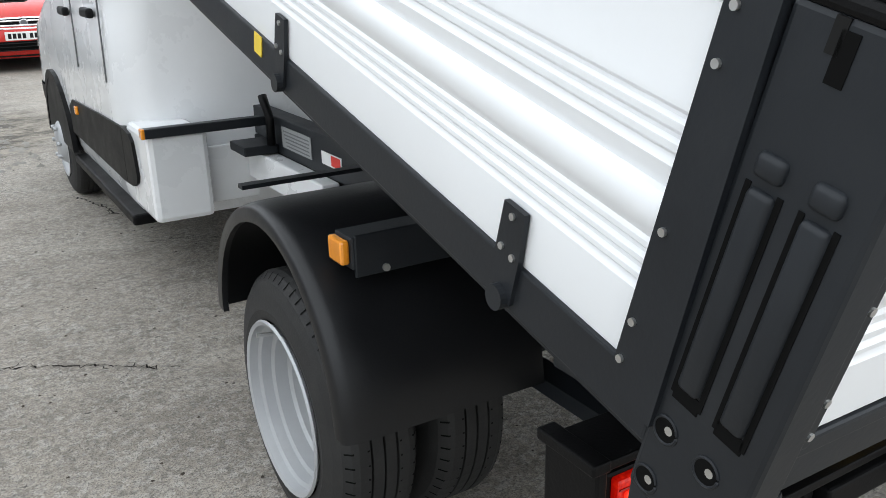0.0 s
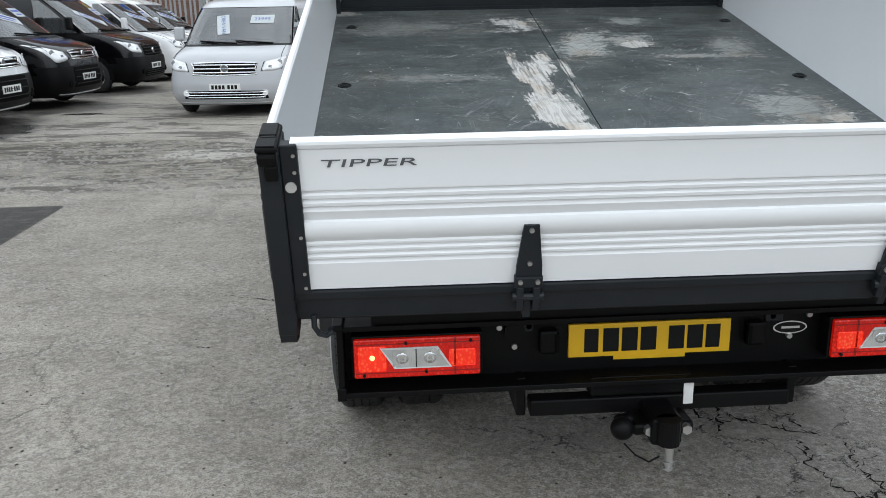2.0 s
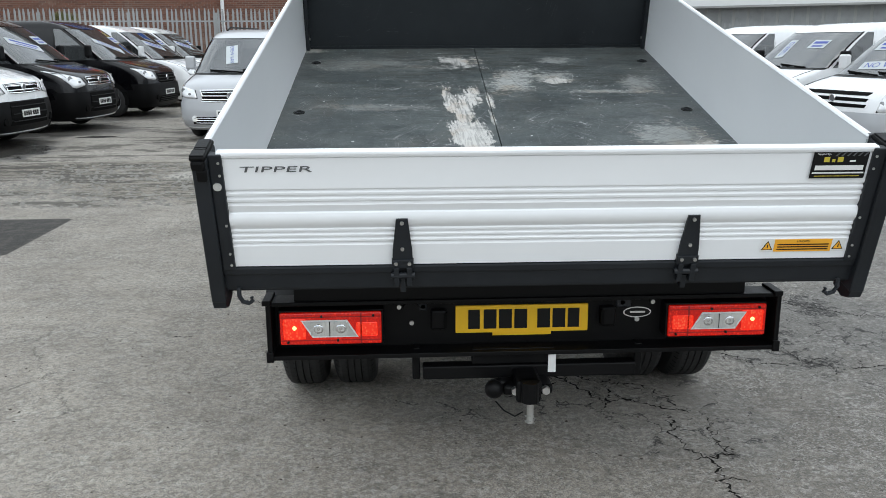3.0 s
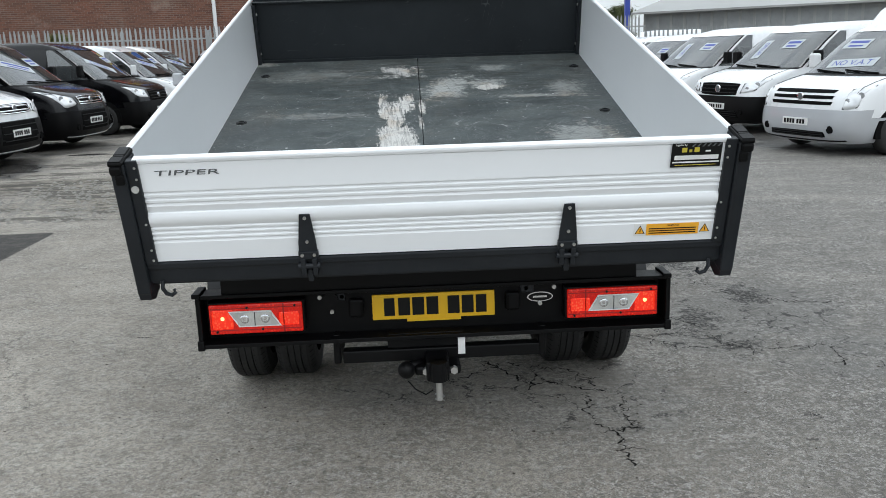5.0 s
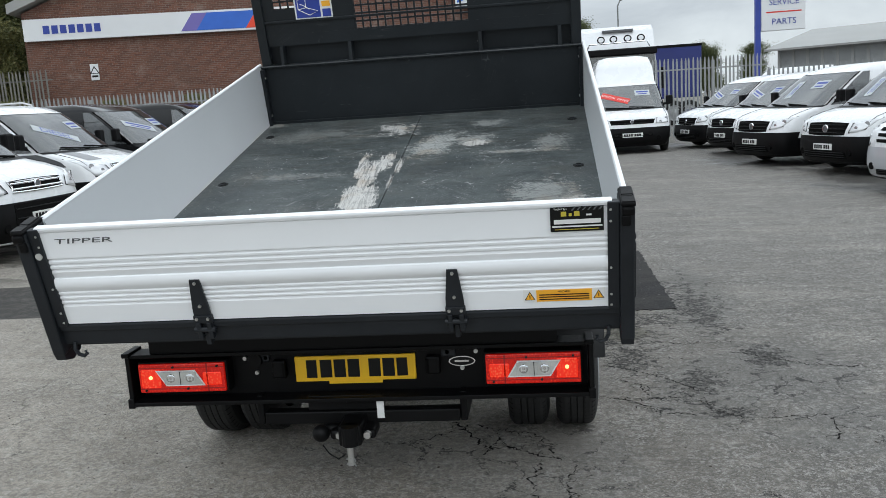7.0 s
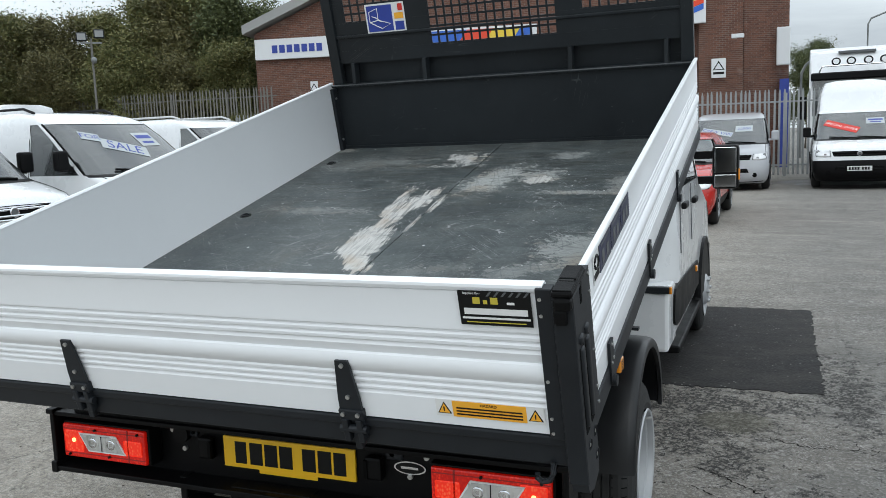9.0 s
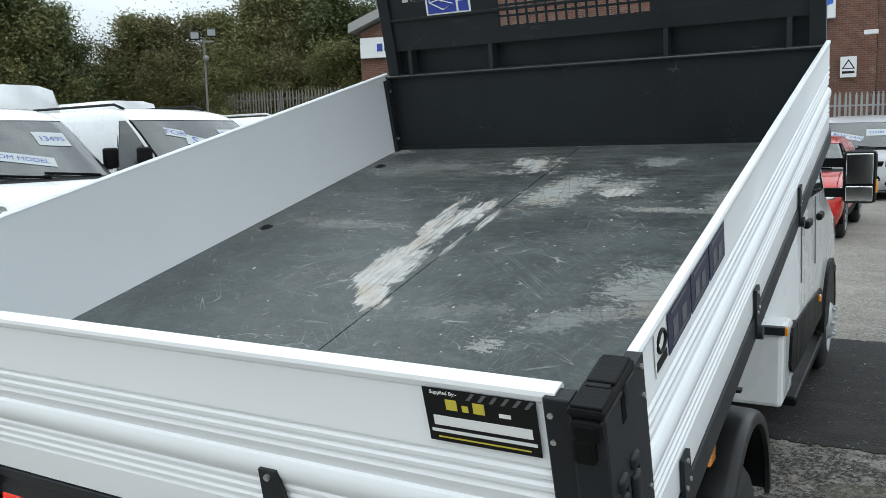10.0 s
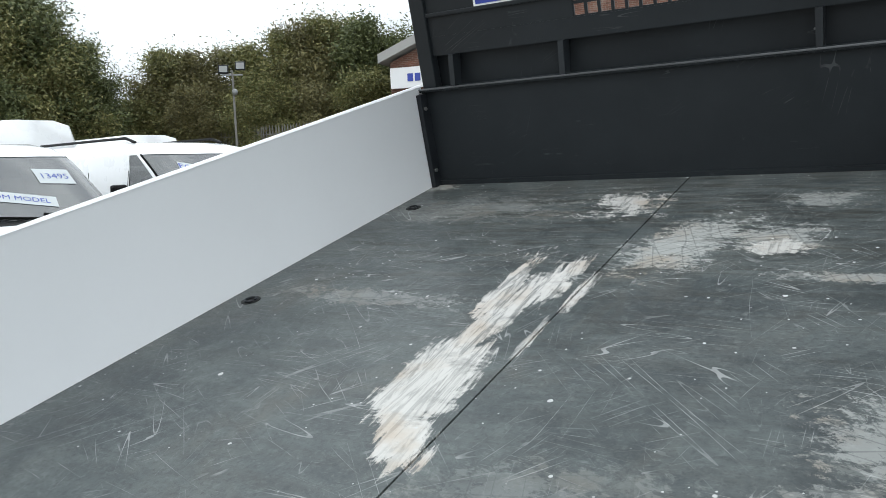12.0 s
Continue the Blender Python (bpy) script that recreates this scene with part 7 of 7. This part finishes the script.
vehicle("parked_van", "white panel van with painted bumper in the row", face_to(-5.9, 21.9, *HL, size=1.06, tall=1.06), W, cards=PRICE, bumper="painted", style="soft")
vehicle("parked_van", "white panel van at the end of the row", face_to(-5.7, 24.4, *HL, size=1.06, tall=1.06), W, cards=PRICE, style="soft")
# more vans behind, of which roofs show
vehicle("parked_van", "white panel van in the second row of the yard", face_to(-18.6, 12.3, -0.99, 0.1, size=1.05), W, high=0.72)
vehicle("parked_van", "white panel van behind the row of vans", face_to(-18.4, 9.6, -0.99, 0.1, size=1.05), W, high=0.92)
vehicle("parked_van", "silver crew van with chrome grille facing the truck", face_to(-3.42, 12.4, -0.10, -1), S, cards=CREW, bumper="painted", windows=(1, 3), rails="black", length=5.1, style="bright")
vehicle("parked_van", "silver van parked before the steel fence", face_to(-2.85, 20.9, 0.0, -1), S, cards=PRICE, bumper="painted", windows=(1, 3), style="bright")
vehicle("parked_car", "red compact car parked ahead of the truck", face_to(-0.33, 12.6, -0.03, -1), M["red_paint"], bumper="painted", rows=CAR_ROWS, length=4.4, wheelbase=2.62, axle=0.88, stations=(2.3, 2.36, 3.2, 3.28, 3.7), tail=0.35, windows=(1, 3), category="car", radius=0.33, cards=((0.3, 0.5, 0.3, 0.2, "", 0.1, 0, "white"),), style="car")
vehicle("parked_van", "silver crew van with a banner by the fence", face_to(0.33, 21.2, 0.0, -1, size=1.05), S, cards=CREWVAN, bumper="painted", windows=(1, 3), style="flat")
vehicle("parked_van", "white high-roof van with a red offer banner", face_to(3.47, 21.35, -0.02, -1, size=1.08), W, cards=OFFER, high=0.75, style="flat")


def toward(phi):
    return (-math.cos(radians(phi)), -math.sin(radians(phi)))


# the row on the right, noses turned to the camera's side
vehicle("parked_van", "silver and white van with a no-tax banner", face_to(5.9, 9.6, *toward(16)), W, cards=NOVAT, high=0.45, bumper="silver", style="slots")
vehicle("parked_van", "white van with black bumper and fuel banner", face_to(6.0, 13.2, *toward(16), size=1.03), W, cards=DIESEL_UP, style="oval")
vehicle("parked_van", "white van with dark bumper in the angled row", face_to(5.35, 15.9, *toward(18), size=1.03), W, cards=DIESEL_UP, style="oval")
vehicle("parked_van", "white van with black grille in the angled row", face_to(5.45, 19.4, *toward(18)), W, cards=PRICE, style="oval")
vehicle("parked_van", "white van at the far end of the angled row", face_to(5.1, 22.5, *toward(18)), W, cards=PRICE, style="soft")

# ---- steel palisade fences ----
def pale_mesh(h):
    bm = bmesh.new()
    w = 0.034
    pts = [(-w, 0), (-w * 0.35, 0), (w * 0.35, 0), (w, 0)]
    prism(bm, [(-w, 0.0), (w, 0.0), (w, h - 0.12), (w * 0.55, h - 0.05), (w * 0.75, h - 0.03), (0, h), (-w * 0.75, h - 0.03), (-w * 0.55, h - 0.05), (-w, h - 0.12)], lambda a, b, c: Vector((a, (abs(a) / w) * 0.014 + c, b)), 0.004)
    me = bpy.data.meshes.new("pale")
    bm.to_mesh(me)
    bm.free()
    return me


PALES = {}


def fence(label, p0, p1, height, material, pitch=0.15, base=0.0):
    p0, p1 = Vector((*p0, 0)), Vector((*p1, 0))
    d = p1 - p0
    yaw = math.degrees(math.atan2(d.y, d.x))
    f = thing("palisade_fence", label, "fence", pose(p0.x, p0.y, base, 0, 0, yaw))
    key = (height, material.name)
    if key not in PALES:
        PALES[key] = pale_mesh(height - 0.08)
        PALES[key].materials.append(material)
    n = int(d.length / pitch)
    r = random.Random(n)
    for k in range(n):
        o = new("pale", PALES[key])
        o.parent = f
        o.matrix_basis = pose(k * pitch, r.uniform(-0.004, 0.004), 0.06 + r.uniform(-0.012, 0.012), 0, r.uniform(-0.6, 0.6), 0)
    for z in (0.35, height - 0.45):
        part("rail", boxes((0, d.length, 0.02, 0.065, z, z + 0.05)), material, f)
    for k in range(int(d.length / 2.75) + 1):
        part("post", boxes((k * 2.75 - 0.05, k * 2.75 + 0.05, 0.03, 0.12, -0.05, height - 0.15)), material, f)
    return f


fence("galvanised steel palisade fence before a brick building", (-17.4, 24.9), (-0.9, 27.1), 2.85, M["galv"])
fence("galvanised steel palisade fence along the yard", (-0.9, 27.2), (9.2, 29.2), 2.85, M["galv"])
fence("galvanised steel palisade fence behind parked vans", (9.2, 29.2), (23.0, 22.0), 2.35, M["galv"], 0.17)
fence("weathered grey fence in front of trees", (-37.0, 27.2), (-18.2, 29.0), 4.15, M["old_fence"], 0.165)


# ---- brick building ----
def wall_block(name, p0, p1, height, thick, parent, material, gable=None):
    """A wall from p0 to p1; gable: (share of the length, extra height) points of its top edge."""
    p0, p1 = Vector((*p0, 0)), Vector((*p1, 0))
    d = p1 - p0
    n = d.normalized()
    back = Vector((-n.y, n.x, 0)) * thick
    top = [(0, height)] + [(s * d.length, z) for s, z in (gable or ())] + [(d.length, height)]
    pts = [(0, 0), (d.length, 0)] + [(a, b) for a, b in top[::-1]]
    bm = bmesh.new()
    lo = [bm.verts.new(p0 + n * a + Vector((0, 0, b))) for a, b in pts]
    hi = [bm.verts.new(p0 + n * a + Vector((0, 0, b)) + back) for a, b in pts]
    k = len(pts)
    bm.faces.new(lo)
    bm.faces.new(hi[::-1])
    for i in range(k):
        bm.faces.new((lo[i], hi[i], hi[(i + 1) % k], lo[(i + 1) % k]))
    bmesh.ops.recalc_face_normals(bm, faces=bm.faces)
    uv = bm.loops.layers.uv.new("UVMap")
    for f in bm.faces:
        for l in f.loops:
            v = l.vert.co - p0
            l[uv].uv = (v.dot(n) + v.dot(back.normalized()), v.z)
    return part(name, bm, material, parent)


A, B = Vector((-14.45, 22.1)), Vector((-1.0, 25.2))
house = thing("brick_building", "red brick commercial building with white fascia sign behind the fence", "building")
wall_block("wall", A, B, 4.75, 0.3, house, M["brick"], gable=((0.5, 7.6),))
wall_block("wall", B + Vector((0, -0.4)), (0.2, 25.2), 7.4, 1.2, house, M["brick"])
wall_block("wall", (0.2, 25.6), (1.45, 26.4), 7.4, 3.0, house, M["brick"])
wall_block("wall", (-17.4, 34.0), A, 4.75, 0.3, house, M["brick"])
n = (B - A).normalized()
q = Vector((-n.y, n.x))
L = (B - A).length
for s0, s1, z0, z1 in ((-0.02, 0.5, 4.72, 7.62), (0.5, 1.0, 7.62, 4.72)):
    bm = bmesh.new()
    a, b = A + n * L * s0, A + n * L * s1
    f = -q * 0.35
    e = q * 13
    vs = [Vector((*(a + f), z0)), Vector((*(b + f), z1)), Vector((*(b + e), z1)), Vector((*(a + e), z0))]
    lo = [bm.verts.new(v) for v in vs]
    hi = [bm.verts.new(v + Vector((0, 0, 0.28))) for v in vs]
    bm.faces.new(lo[::-1])
    bm.faces.new(hi)
    for i in range(4):
        bm.faces.new((lo[i], lo[(i + 1) % 4], hi[(i + 1) % 4], hi[i]))
    bmesh.ops.recalc_face_normals(bm, faces=bm.faces)
    part("roof", bm, M["roof_sheet"], house)
SIGN = Matrix.Translation((A.x, A.y, 0)) @ Matrix.Rotation(math.atan2(n.y, n.x), 4, "Z")
fascia = part("fascia_sign", boxes((0.05, 9.0, -0.16, -0.02, 3.93, 4.56)), M["sign_white"], house, "long white fascia with coloured bands", SIGN)
bm = bmesh.new()
for k in range(7):
    x = 0.62 + k * 0.245
    box(bm, x, x + 0.18, -0.175, -0.16, 4.12, 4.36)
part("blue_mark", bm, M["ink_blue"], fascia)


def slanted(x0, x1, material, name, tilt=1.0):
    bm = prism(bmesh.new(), [(x0, 3.99), (x1, 3.99), (x1 + 0.36 * tilt, 4.50), (x0 + 0.36, 4.50)], lambda a, b, c: Vector((a, -0.172 + c, b)), 0.01)
    part(name, bm, material, fascia)


slanted(4.6, 5.05, M["sign_violet"], "violet_band")
slanted(5.05, 6.52, M["sign_blue"], "blue_band")
slanted(6.52, 7.33, M["sign_red"], "red_band")
slanted(7.33, 8.17, M["sign_yellow"], "yellow_band")
slanted(8.17, 8.86, M["sign_blue"], "blue_band", 0.0)
part("drain_pipe", rod(bmesh.new(), (9.15, -0.1, 0), (9.15, -0.1, 3.95), 0.055, 12), M["sign_white"], house, "white drain pipe", SIGN)


def wall_sign(x, z, w, h, at, parent):
    s = part("warning_sign", boxes((x - w / 2, x + w / 2, -0.03, -0.01, z - h / 2, z + h / 2)), M["sign_white"], parent, "white warning sign with a triangle", at)
    t = h * 0.3
    part("sign_triangle", prism(bmesh.new(), [(x - t, z - 0.1 * h), (x + t, z - 0.1 * h), (x, z + 0.38 * h)], lambda a, b, c: Vector((a, -0.033 + c, b)), 0.004), M["ink"], s)
    part("sign_triangle_field", prism(bmesh.new(), [(x - t * 0.7, z - 0.06 * h), (x + t * 0.7, z - 0.06 * h), (x, z + 0.28 * h)], lambda a, b, c: Vector((a, -0.036 + c, b)), 0.004), M["sign_white"], s)
    part("sign_text", boxes((x - w * 0.38, x + w * 0.38, -0.034, -0.03, z - 0.32 * h, z - 0.2 * h)), M["ink"], s)


wall_sign(1.9, 2.95, 0.24, 0.48, SIGN, house)
wall_sign(-0.45, 2.95, 0.40, 0.55, Matrix.Translation((0, 24.78, 0)), house)
lg = part("logo_board", boxes((-1.75, -0.80, 24.60, 24.72, 4.25, 5.3), bevel=0.02), M["sign_white"], house, "white board with slanting coloured stripes")
for k, m in enumerate(("sign_blue", "sign_red", "sign_yellow", "sign_blue")):
    z = 4.36 + k * 0.17
    part("logo_stripe", prism(bmesh.new(), [(-1.68, z), (-0.86, z + 0.28), (-0.86, z + 0.44), (-1.68, z + 0.16)], lambda a, b, c: Vector((a, 24.592 + c, b)), 0.006), M[m], lg)
bm = boxes((-0.05, 0.05, 24.55, 24.8, 3.75, 3.82), (-0.09, 0.25, 24.45, 24.57, 3.74, 3.86), bevel=0.015)
part("security_camera", bm, M["sign_white"], house)
part("wall_box", boxes((1.1, 1.48, 25.9, 26.1, 3.0, 4.1), bevel=0.03), M["sign_white"], house, "white equipment box on the wall")
part("blue_door", boxes((1.2, 1.46, 25.95, 26.2, 0.0, 2.6)), M["ink_blue"], house)
part("flood_lamp", boxes((1.2, 1.5, 25.6, 25.9, 4.9, 5.1), bevel=0.03), M["dark_steel"], house)

# ---- behind the fence ----
lorry = thing("lorry", "white lorry tractor with roof lamps behind the fence", "lorry", pose(4.25, 33.2, 0) @ Matrix.Diagonal((1.27, 1.12, 1.15, 1)))
bm = boxes((-1.25, 1.25, 0, 2.3, 0.5, 2.6), bevel=0.12)
part("cab", bm, W, lorry)
bm = bmesh.new()
prism(bm, [(0.05, 2.55), (0.15, 2.95), (0.75, 3.75), (1.3, 3.95), (2.2, 3.95), (2.3, 2.55)], lambda a, b, c: Vector((-1.2 + c, a, b)), 2.4)
part("air_deflector", bm, W, lorry)
part("windscreen", boxes((-1.16, 1.16, -0.02, 0.02, 1.7, 2.86), bevel=0.01), M["glass"], lorry)
part("sun_visor", boxes((-1.22, 1.22, -0.25, 0.1, 2.84, 3.08), bevel=0.04), M["black_plastic"], lorry)
bm = bmesh.new()
tube(bm, [(-1.0, -0.1, 3.10), (-0.92, -0.15, 3.28), (0.9, -0.15, 3.30), (1.0, -0.1, 3.12)], 0.025, 8)
part("lamp_bar", bm, M["chrome"], lorry)
for x in (-0.55, -0.15, 0.3, 0.72):
    rl = part("roof_lamp", rod(bmesh.new(), (x, -0.16, 3.42), (x, -0.06, 3.42), 0.125, 18), M["black_plastic"], lorry, "round black roof lamp")
    part("lamp_glass", rod(bmesh.new(), (x, -0.165, 3.42), (x, -0.159, 3.42), 0.085, 18), M["chrome"], rl)
part("roof_hatch", boxes((-0.45, 0.55, 0.6, 1.1, 3.72, 3.80)), M["ink_grey"], lorry)
for s in (1, -1):
    wheel(lorry, Matrix.Identity(4), s * 1.2, 1.2, 0.5, s)
    part("mirror", boxes((s * 1.42 - 0.1, s * 1.42 + 0.1, 0.1, 0.25, 1.6, 2.35), bevel=0.03), M["black_plastic"], lorry)
trailer = thing("curtain_trailer", "dark blue curtain-sided trailer beyond the fence", "trailer", pose(11.2, 40.0, 0) @ Matrix.Diagonal((1.22, 1.22, 1.22, 1)))
part("body", boxes((-4.0, -1.9, 0, 2.5, 1.1, 3.15), bevel=0.04), M["blue_sheet"], trailer)
part("roof_edge", boxes((-4.02, -1.88, -0.02, 2.5, 3.1, 3.20)), M["black_plastic"], trailer)
for x in (-3.0, -2.4):
    wheel(trailer, pose(0, 0, 0, 0, 0, 90), 0.0, -x, 0.5, -1)
vehicle("parked_van", "white van with orange roof bar beyond the fence", face_to(8.8, 36.0, -1, -0.1), W, high=0.5)
vehicle("parked_car", "dark car beyond the steel fence", face_to(6.6, 32.5, -1, 0.05), M["grey_paint"], rows=CAR_ROWS, length=4.4, wheelbase=2.62, axle=0.88, stations=(2.3, 2.36, 3.2, 3.28, 3.7), tail=0.35, windows=(1, 3), category="car", radius=0.33, style="car")

sign = thing("service_sign", "white service and parts sign on a blue post", "sign", pose(10.4, 36.5, 0))
part("post", boxes((-0.34, -0.12, -0.1, 0.1, 0, 7.5)), M["ink_blue"], sign, "blue post")
part("panel", boxes((-0.1, 1.72, -0.12, 0.08, 3.52, 5.77), bevel=0.03), M["sign_white"], sign, "white panel")
words("SERVICE", 0.34, M["ink_blue"], sign, pose(0.83, -0.13, 4.69, 90, 0, 0), align="CENTER", depth=0.004)
words("PARTS", 0.36, M["ink_blue"], sign, pose(0.83, -0.13, 3.89, 90, 0, 0), align="CENTER", depth=0.004)
part("red_line", boxes((0.1, 1.55, -0.13, -0.12, 4.27, 4.32)), M["ink_red"], sign)

shed = thing("long_shed", "long low industrial shed with pale sheet roof", "building", pose(12.5, 42.0, 0, 0, 0, -32))
part("wall", boxes((0, 40, 0, 0.3, 0, 2.9)), M["galv"], shed, "ribbed grey sheet wall")
bm = prism(bmesh.new(), [(-0.6, 2.85), (8, 4.1), (8, 4.2), (-0.6, 2.95)], lambda a, b, c: Vector((-0.5 + c, a, b)), 41)
part("roof", bm, M["roof_sheet"], shed)
bm = bmesh.new()
for k in range(60):
    box(bm, k * 0.67, k * 0.67 + 0.12, -0.06, 0.0, 0.2, 2.84)
part("wall_rib", bm, M["roof_sheet"], shed)

def street_lamp(label, x, y, h, arm, yaw):
    s = thing("street_lamp", label, "lamp post", pose(x, y, 0, 0, 0, yaw))
    bm = tube(bmesh.new(), [(0, 0, 0), (0, 0, h * 0.7), (0, 0, h - 0.4), (0.15, 0, h - 0.1), (arm, 0, h + 0.25)], 0.048, 8)
    part("pole", bm, M["lamp_grey"], s)
    part("head", boxes((arm - 0.08, arm + 0.55, -0.11, 0.11, h + 0.2, h + 0.31), bevel=0.05), M["lamp_grey"], s)
    return s


lamp_posts = [street_lamp("grey street lamp on a tall pole beyond the yard", 5.75, 52.0, 7.0, 1.1, 0), street_lamp("small grey street lamp beside the brick building", 1.95, 33.0, 3.5, 0.55, 0)]
pole = thing("flood_light_pole", "slim grey pole with two floodlights before the trees", "lamp post", pose(-25.6, 26.5, 0, 0, 0, 44) @ Matrix.Diagonal((1.12, 1.12, 1.31, 1)))
part("pole", rod(bmesh.new(), (0, 0, 0), (0, 0, 4.9), 0.045, 10), M["old_fence"], pole)
part("cross_arm", boxes((-0.38, 0.38, -0.03, 0.03, 4.74, 4.79)), M["lamp_grey"], pole)
for x, z in ((-0.33, 4.95), (0.30, 5.05)):
    fl = part("floodlight", boxes((x - 0.19, x + 0.19, -0.10, 0.10, z - 0.14, z + 0.14), bevel=0.03), M["dark_steel"], pole)
    part("flood_glass", boxes((x - 0.15, x + 0.15, -0.106, -0.10, z - 0.10, z + 0.10)), M["galv"], fl)
bm = bmesh.new()
bmesh.ops.create_uvsphere(bm, u_segments=12, v_segments=8, radius=0.11, matrix=pose(0.05, -0.12, 4.2))
part("camera_dome", bm, M["lamp_grey"], pole)


# ---- trees ----
def tree_prototype(seed, height, spread, leaf, n_leaves, leaf_mat):
    r = random.Random(seed)
    t = thing("tree", "leafy tree with uneven olive crown behind a fence", "tree", group="trees behind the yard")
    bm = bmesh.new()
    tips = []
    stems = r.randint(3, 5)
    for k in range(stems):
        a = r.uniform(0, 6.28)
        lean = r.uniform(0.05, 0.30)
        pts = [Vector((0.15 * math.cos(a), 0.15 * math.sin(a), 0))]
        h = height * r.uniform(0.7, 0.95)
        for q in range(1, 6):
            f = q / 5
            pts.append(Vector((math.cos(a) * lean * spread * f * 1.5 + r.uniform(-0.1, 0.1), math.sin(a) * lean * spread * f * 1.5 + r.uniform(-0.1, 0.1), h * f)))
        for q in range(5):
            rod(bm, pts[q], pts[q + 1], 0.13 * (1 - q / 5.4), 6, 0.13 * (1 - (q + 1) / 5.4))
        for q in range(9):
            f = r.uniform(0.25, 0.98)
            i = min(4, int(f * 5))
            base = pts[i].lerp(pts[i + 1], f * 5 - i)
            b = r.uniform(0, 6.28)
            ln = spread * r.uniform(0.35, 0.95) * (1.15 - f * 0.65)
            tip = base + Vector((math.cos(b) * ln, math.sin(b) * ln, ln * r.uniform(0.3, 1.1)))
            rod(bm, base, tip, 0.035, 5, 0.008)
            for w in (0.35, 0.6, 0.8, 1.0):
                tips.append((base.lerp(tip, w), 0.25 + 0.35 * r.random()))
        tips.append((pts[-1], 0.5))
        tips.append((pts[-1] + Vector((0, 0, 0.5)), 0.3))
    part("trunk", bm, M["bark"], t)
    vs, fs = [], []
    for k in range(n_leaves):
        c, rad = tips[r.randrange(len(tips))]
        d = Vector((r.gauss(0, 1), r.gauss(0, 1), r.gauss(0, 0.9))) * rad * 0.85
        p = c + d
        if p.z < 0.3:
            continue
        u = Vector((r.gauss(0, 1), r.gauss(0, 1), r.gauss(0, 0.7))).normalized()
        w = u.cross(Vector((r.gauss(0, 1), r.gauss(0, 1), r.gauss(0, 1)))).normalized()
        s = leaf * r.uniform(0.6, 1.3)
        b = len(vs)
        vs += [p - u * s, p + w * s * 0.75, p + u * s]
        fs.append((b, b + 1, b + 2))
    me = bpy.data.meshes.new("crown")
    me.from_pydata([tuple(v) for v in vs], [], fs)
    me.materials.append(leaf_mat)
    o = new("crown", me)
    o.parent = t
    return t


protos = [tree_prototype(3, 8.0, 2.9, 0.082, 74000, M["leaf_olive"]), tree_prototype(11, 7.2, 3.0, 0.082, 74000, M["leaf_brown"]), tree_prototype(23, 8.6, 2.8, 0.086, 74000, M["leaf_dark"])]
TOPS = [max(v.co.z for c in p.children for v in c.data.vertices) for p in protos]
# kind, bearing from the truck's tail, distance, rise of the top in degrees, turn
SPOTS = [
    (2, 33.0, 44, 9.2, 10), (2, 34.8, 42, 10.4, 60), (0, 36.8, 43, 10.9, 130), (1, 38.8, 42, 11.0, 200), (0, 41.0, 43, 10.1, 20), (0, 43.2, 43, 9.2, 85), (1, 45.2, 44, 8.8, 300), (0, 47.2, 44, 8.8, 150), (1, 49.0, 45, 8.0, 40),
    (0, 35.8, 40, 7.0, 250), (1, 39.8, 41, 7.2, 100), (0, 43.0, 41, 7.0, 10), (1, 46.4, 42, 6.6, 310), (0, 50.0, 44, 5.6, 210),
    (2, 52.6, 42, 7.6, 70), (2, 54.0, 41, 9.0, 160), (0, 55.4, 40, 11.0, 100), (2, 56.8, 40, 12.6, 320), (0, 58.8, 39, 12.8, 75), (2, 61.2, 38, 13.0, 140), (2, 64.0, 38, 13.0, 0), (0, 67.0, 38, 12.5, 220), (2, 58.0, 37, 7.5, 30),
]
FAR_SPOTS = [(2, 13.0, 62.0, 4.6, 0), (2, 16.6, 63.0, 4.4, 60), (2, 2.6, 46.0, 5.5, 200), (1, 24.0, 66.0, 4.0, 20)]
PLAN = []
for k, a, d, h, turn in SPOTS:
    a = radians(a)
    PLAN.append((k, 1.2 - d * math.sin(a), d * math.cos(a) - 1.0, 1.75 + 1.03 * d * math.tan(radians(h)), turn))
PLAN += [(k, 1.34 * x, 1.33 * y, 1.4 * h, turn) for k, x, y, h, turn in FAR_SPOTS]
first = set()
trees = []
for k, x, y, h, a in PLAN:
    m = pose(x, y, 0, 0, 0, a)
    sc = h / TOPS[k]
    wide = max(sc, 0.72)
    if k not in first:
        first.add(k)
        c = protos[k]
        c.matrix_basis = m
    else:
        c = copy_thing(protos[k], m)
    c.scale = (wide, wide, sc)
    trees.append(c)
bush_spots = ((-15.0, 21.6, 0.22), (-12.0, 21.9, 0.2), (-9.6, 22.3, 0.18))
shrubs = []
for x, y, sc in bush_spots:
    c = copy_thing(protos[0], pose(x, y, 0.6 if sc < 0.2 else 0.4))
    c.scale = (sc, sc, sc)
    tagged(c, "small shrub growing against the brick wall", "shrub", "shrubs at the wall")
    shrubs.append(c)

# the buildings and masts in the distance are laid out in a smaller plan of their own: bring it to size
FAR = Matrix.Diagonal((1.34, 1.33, 1.34, 1))
for ob in [house, sign, shed, *lamp_posts, *shrubs]:
    ob.matrix_basis = FAR @ ob.matrix_basis
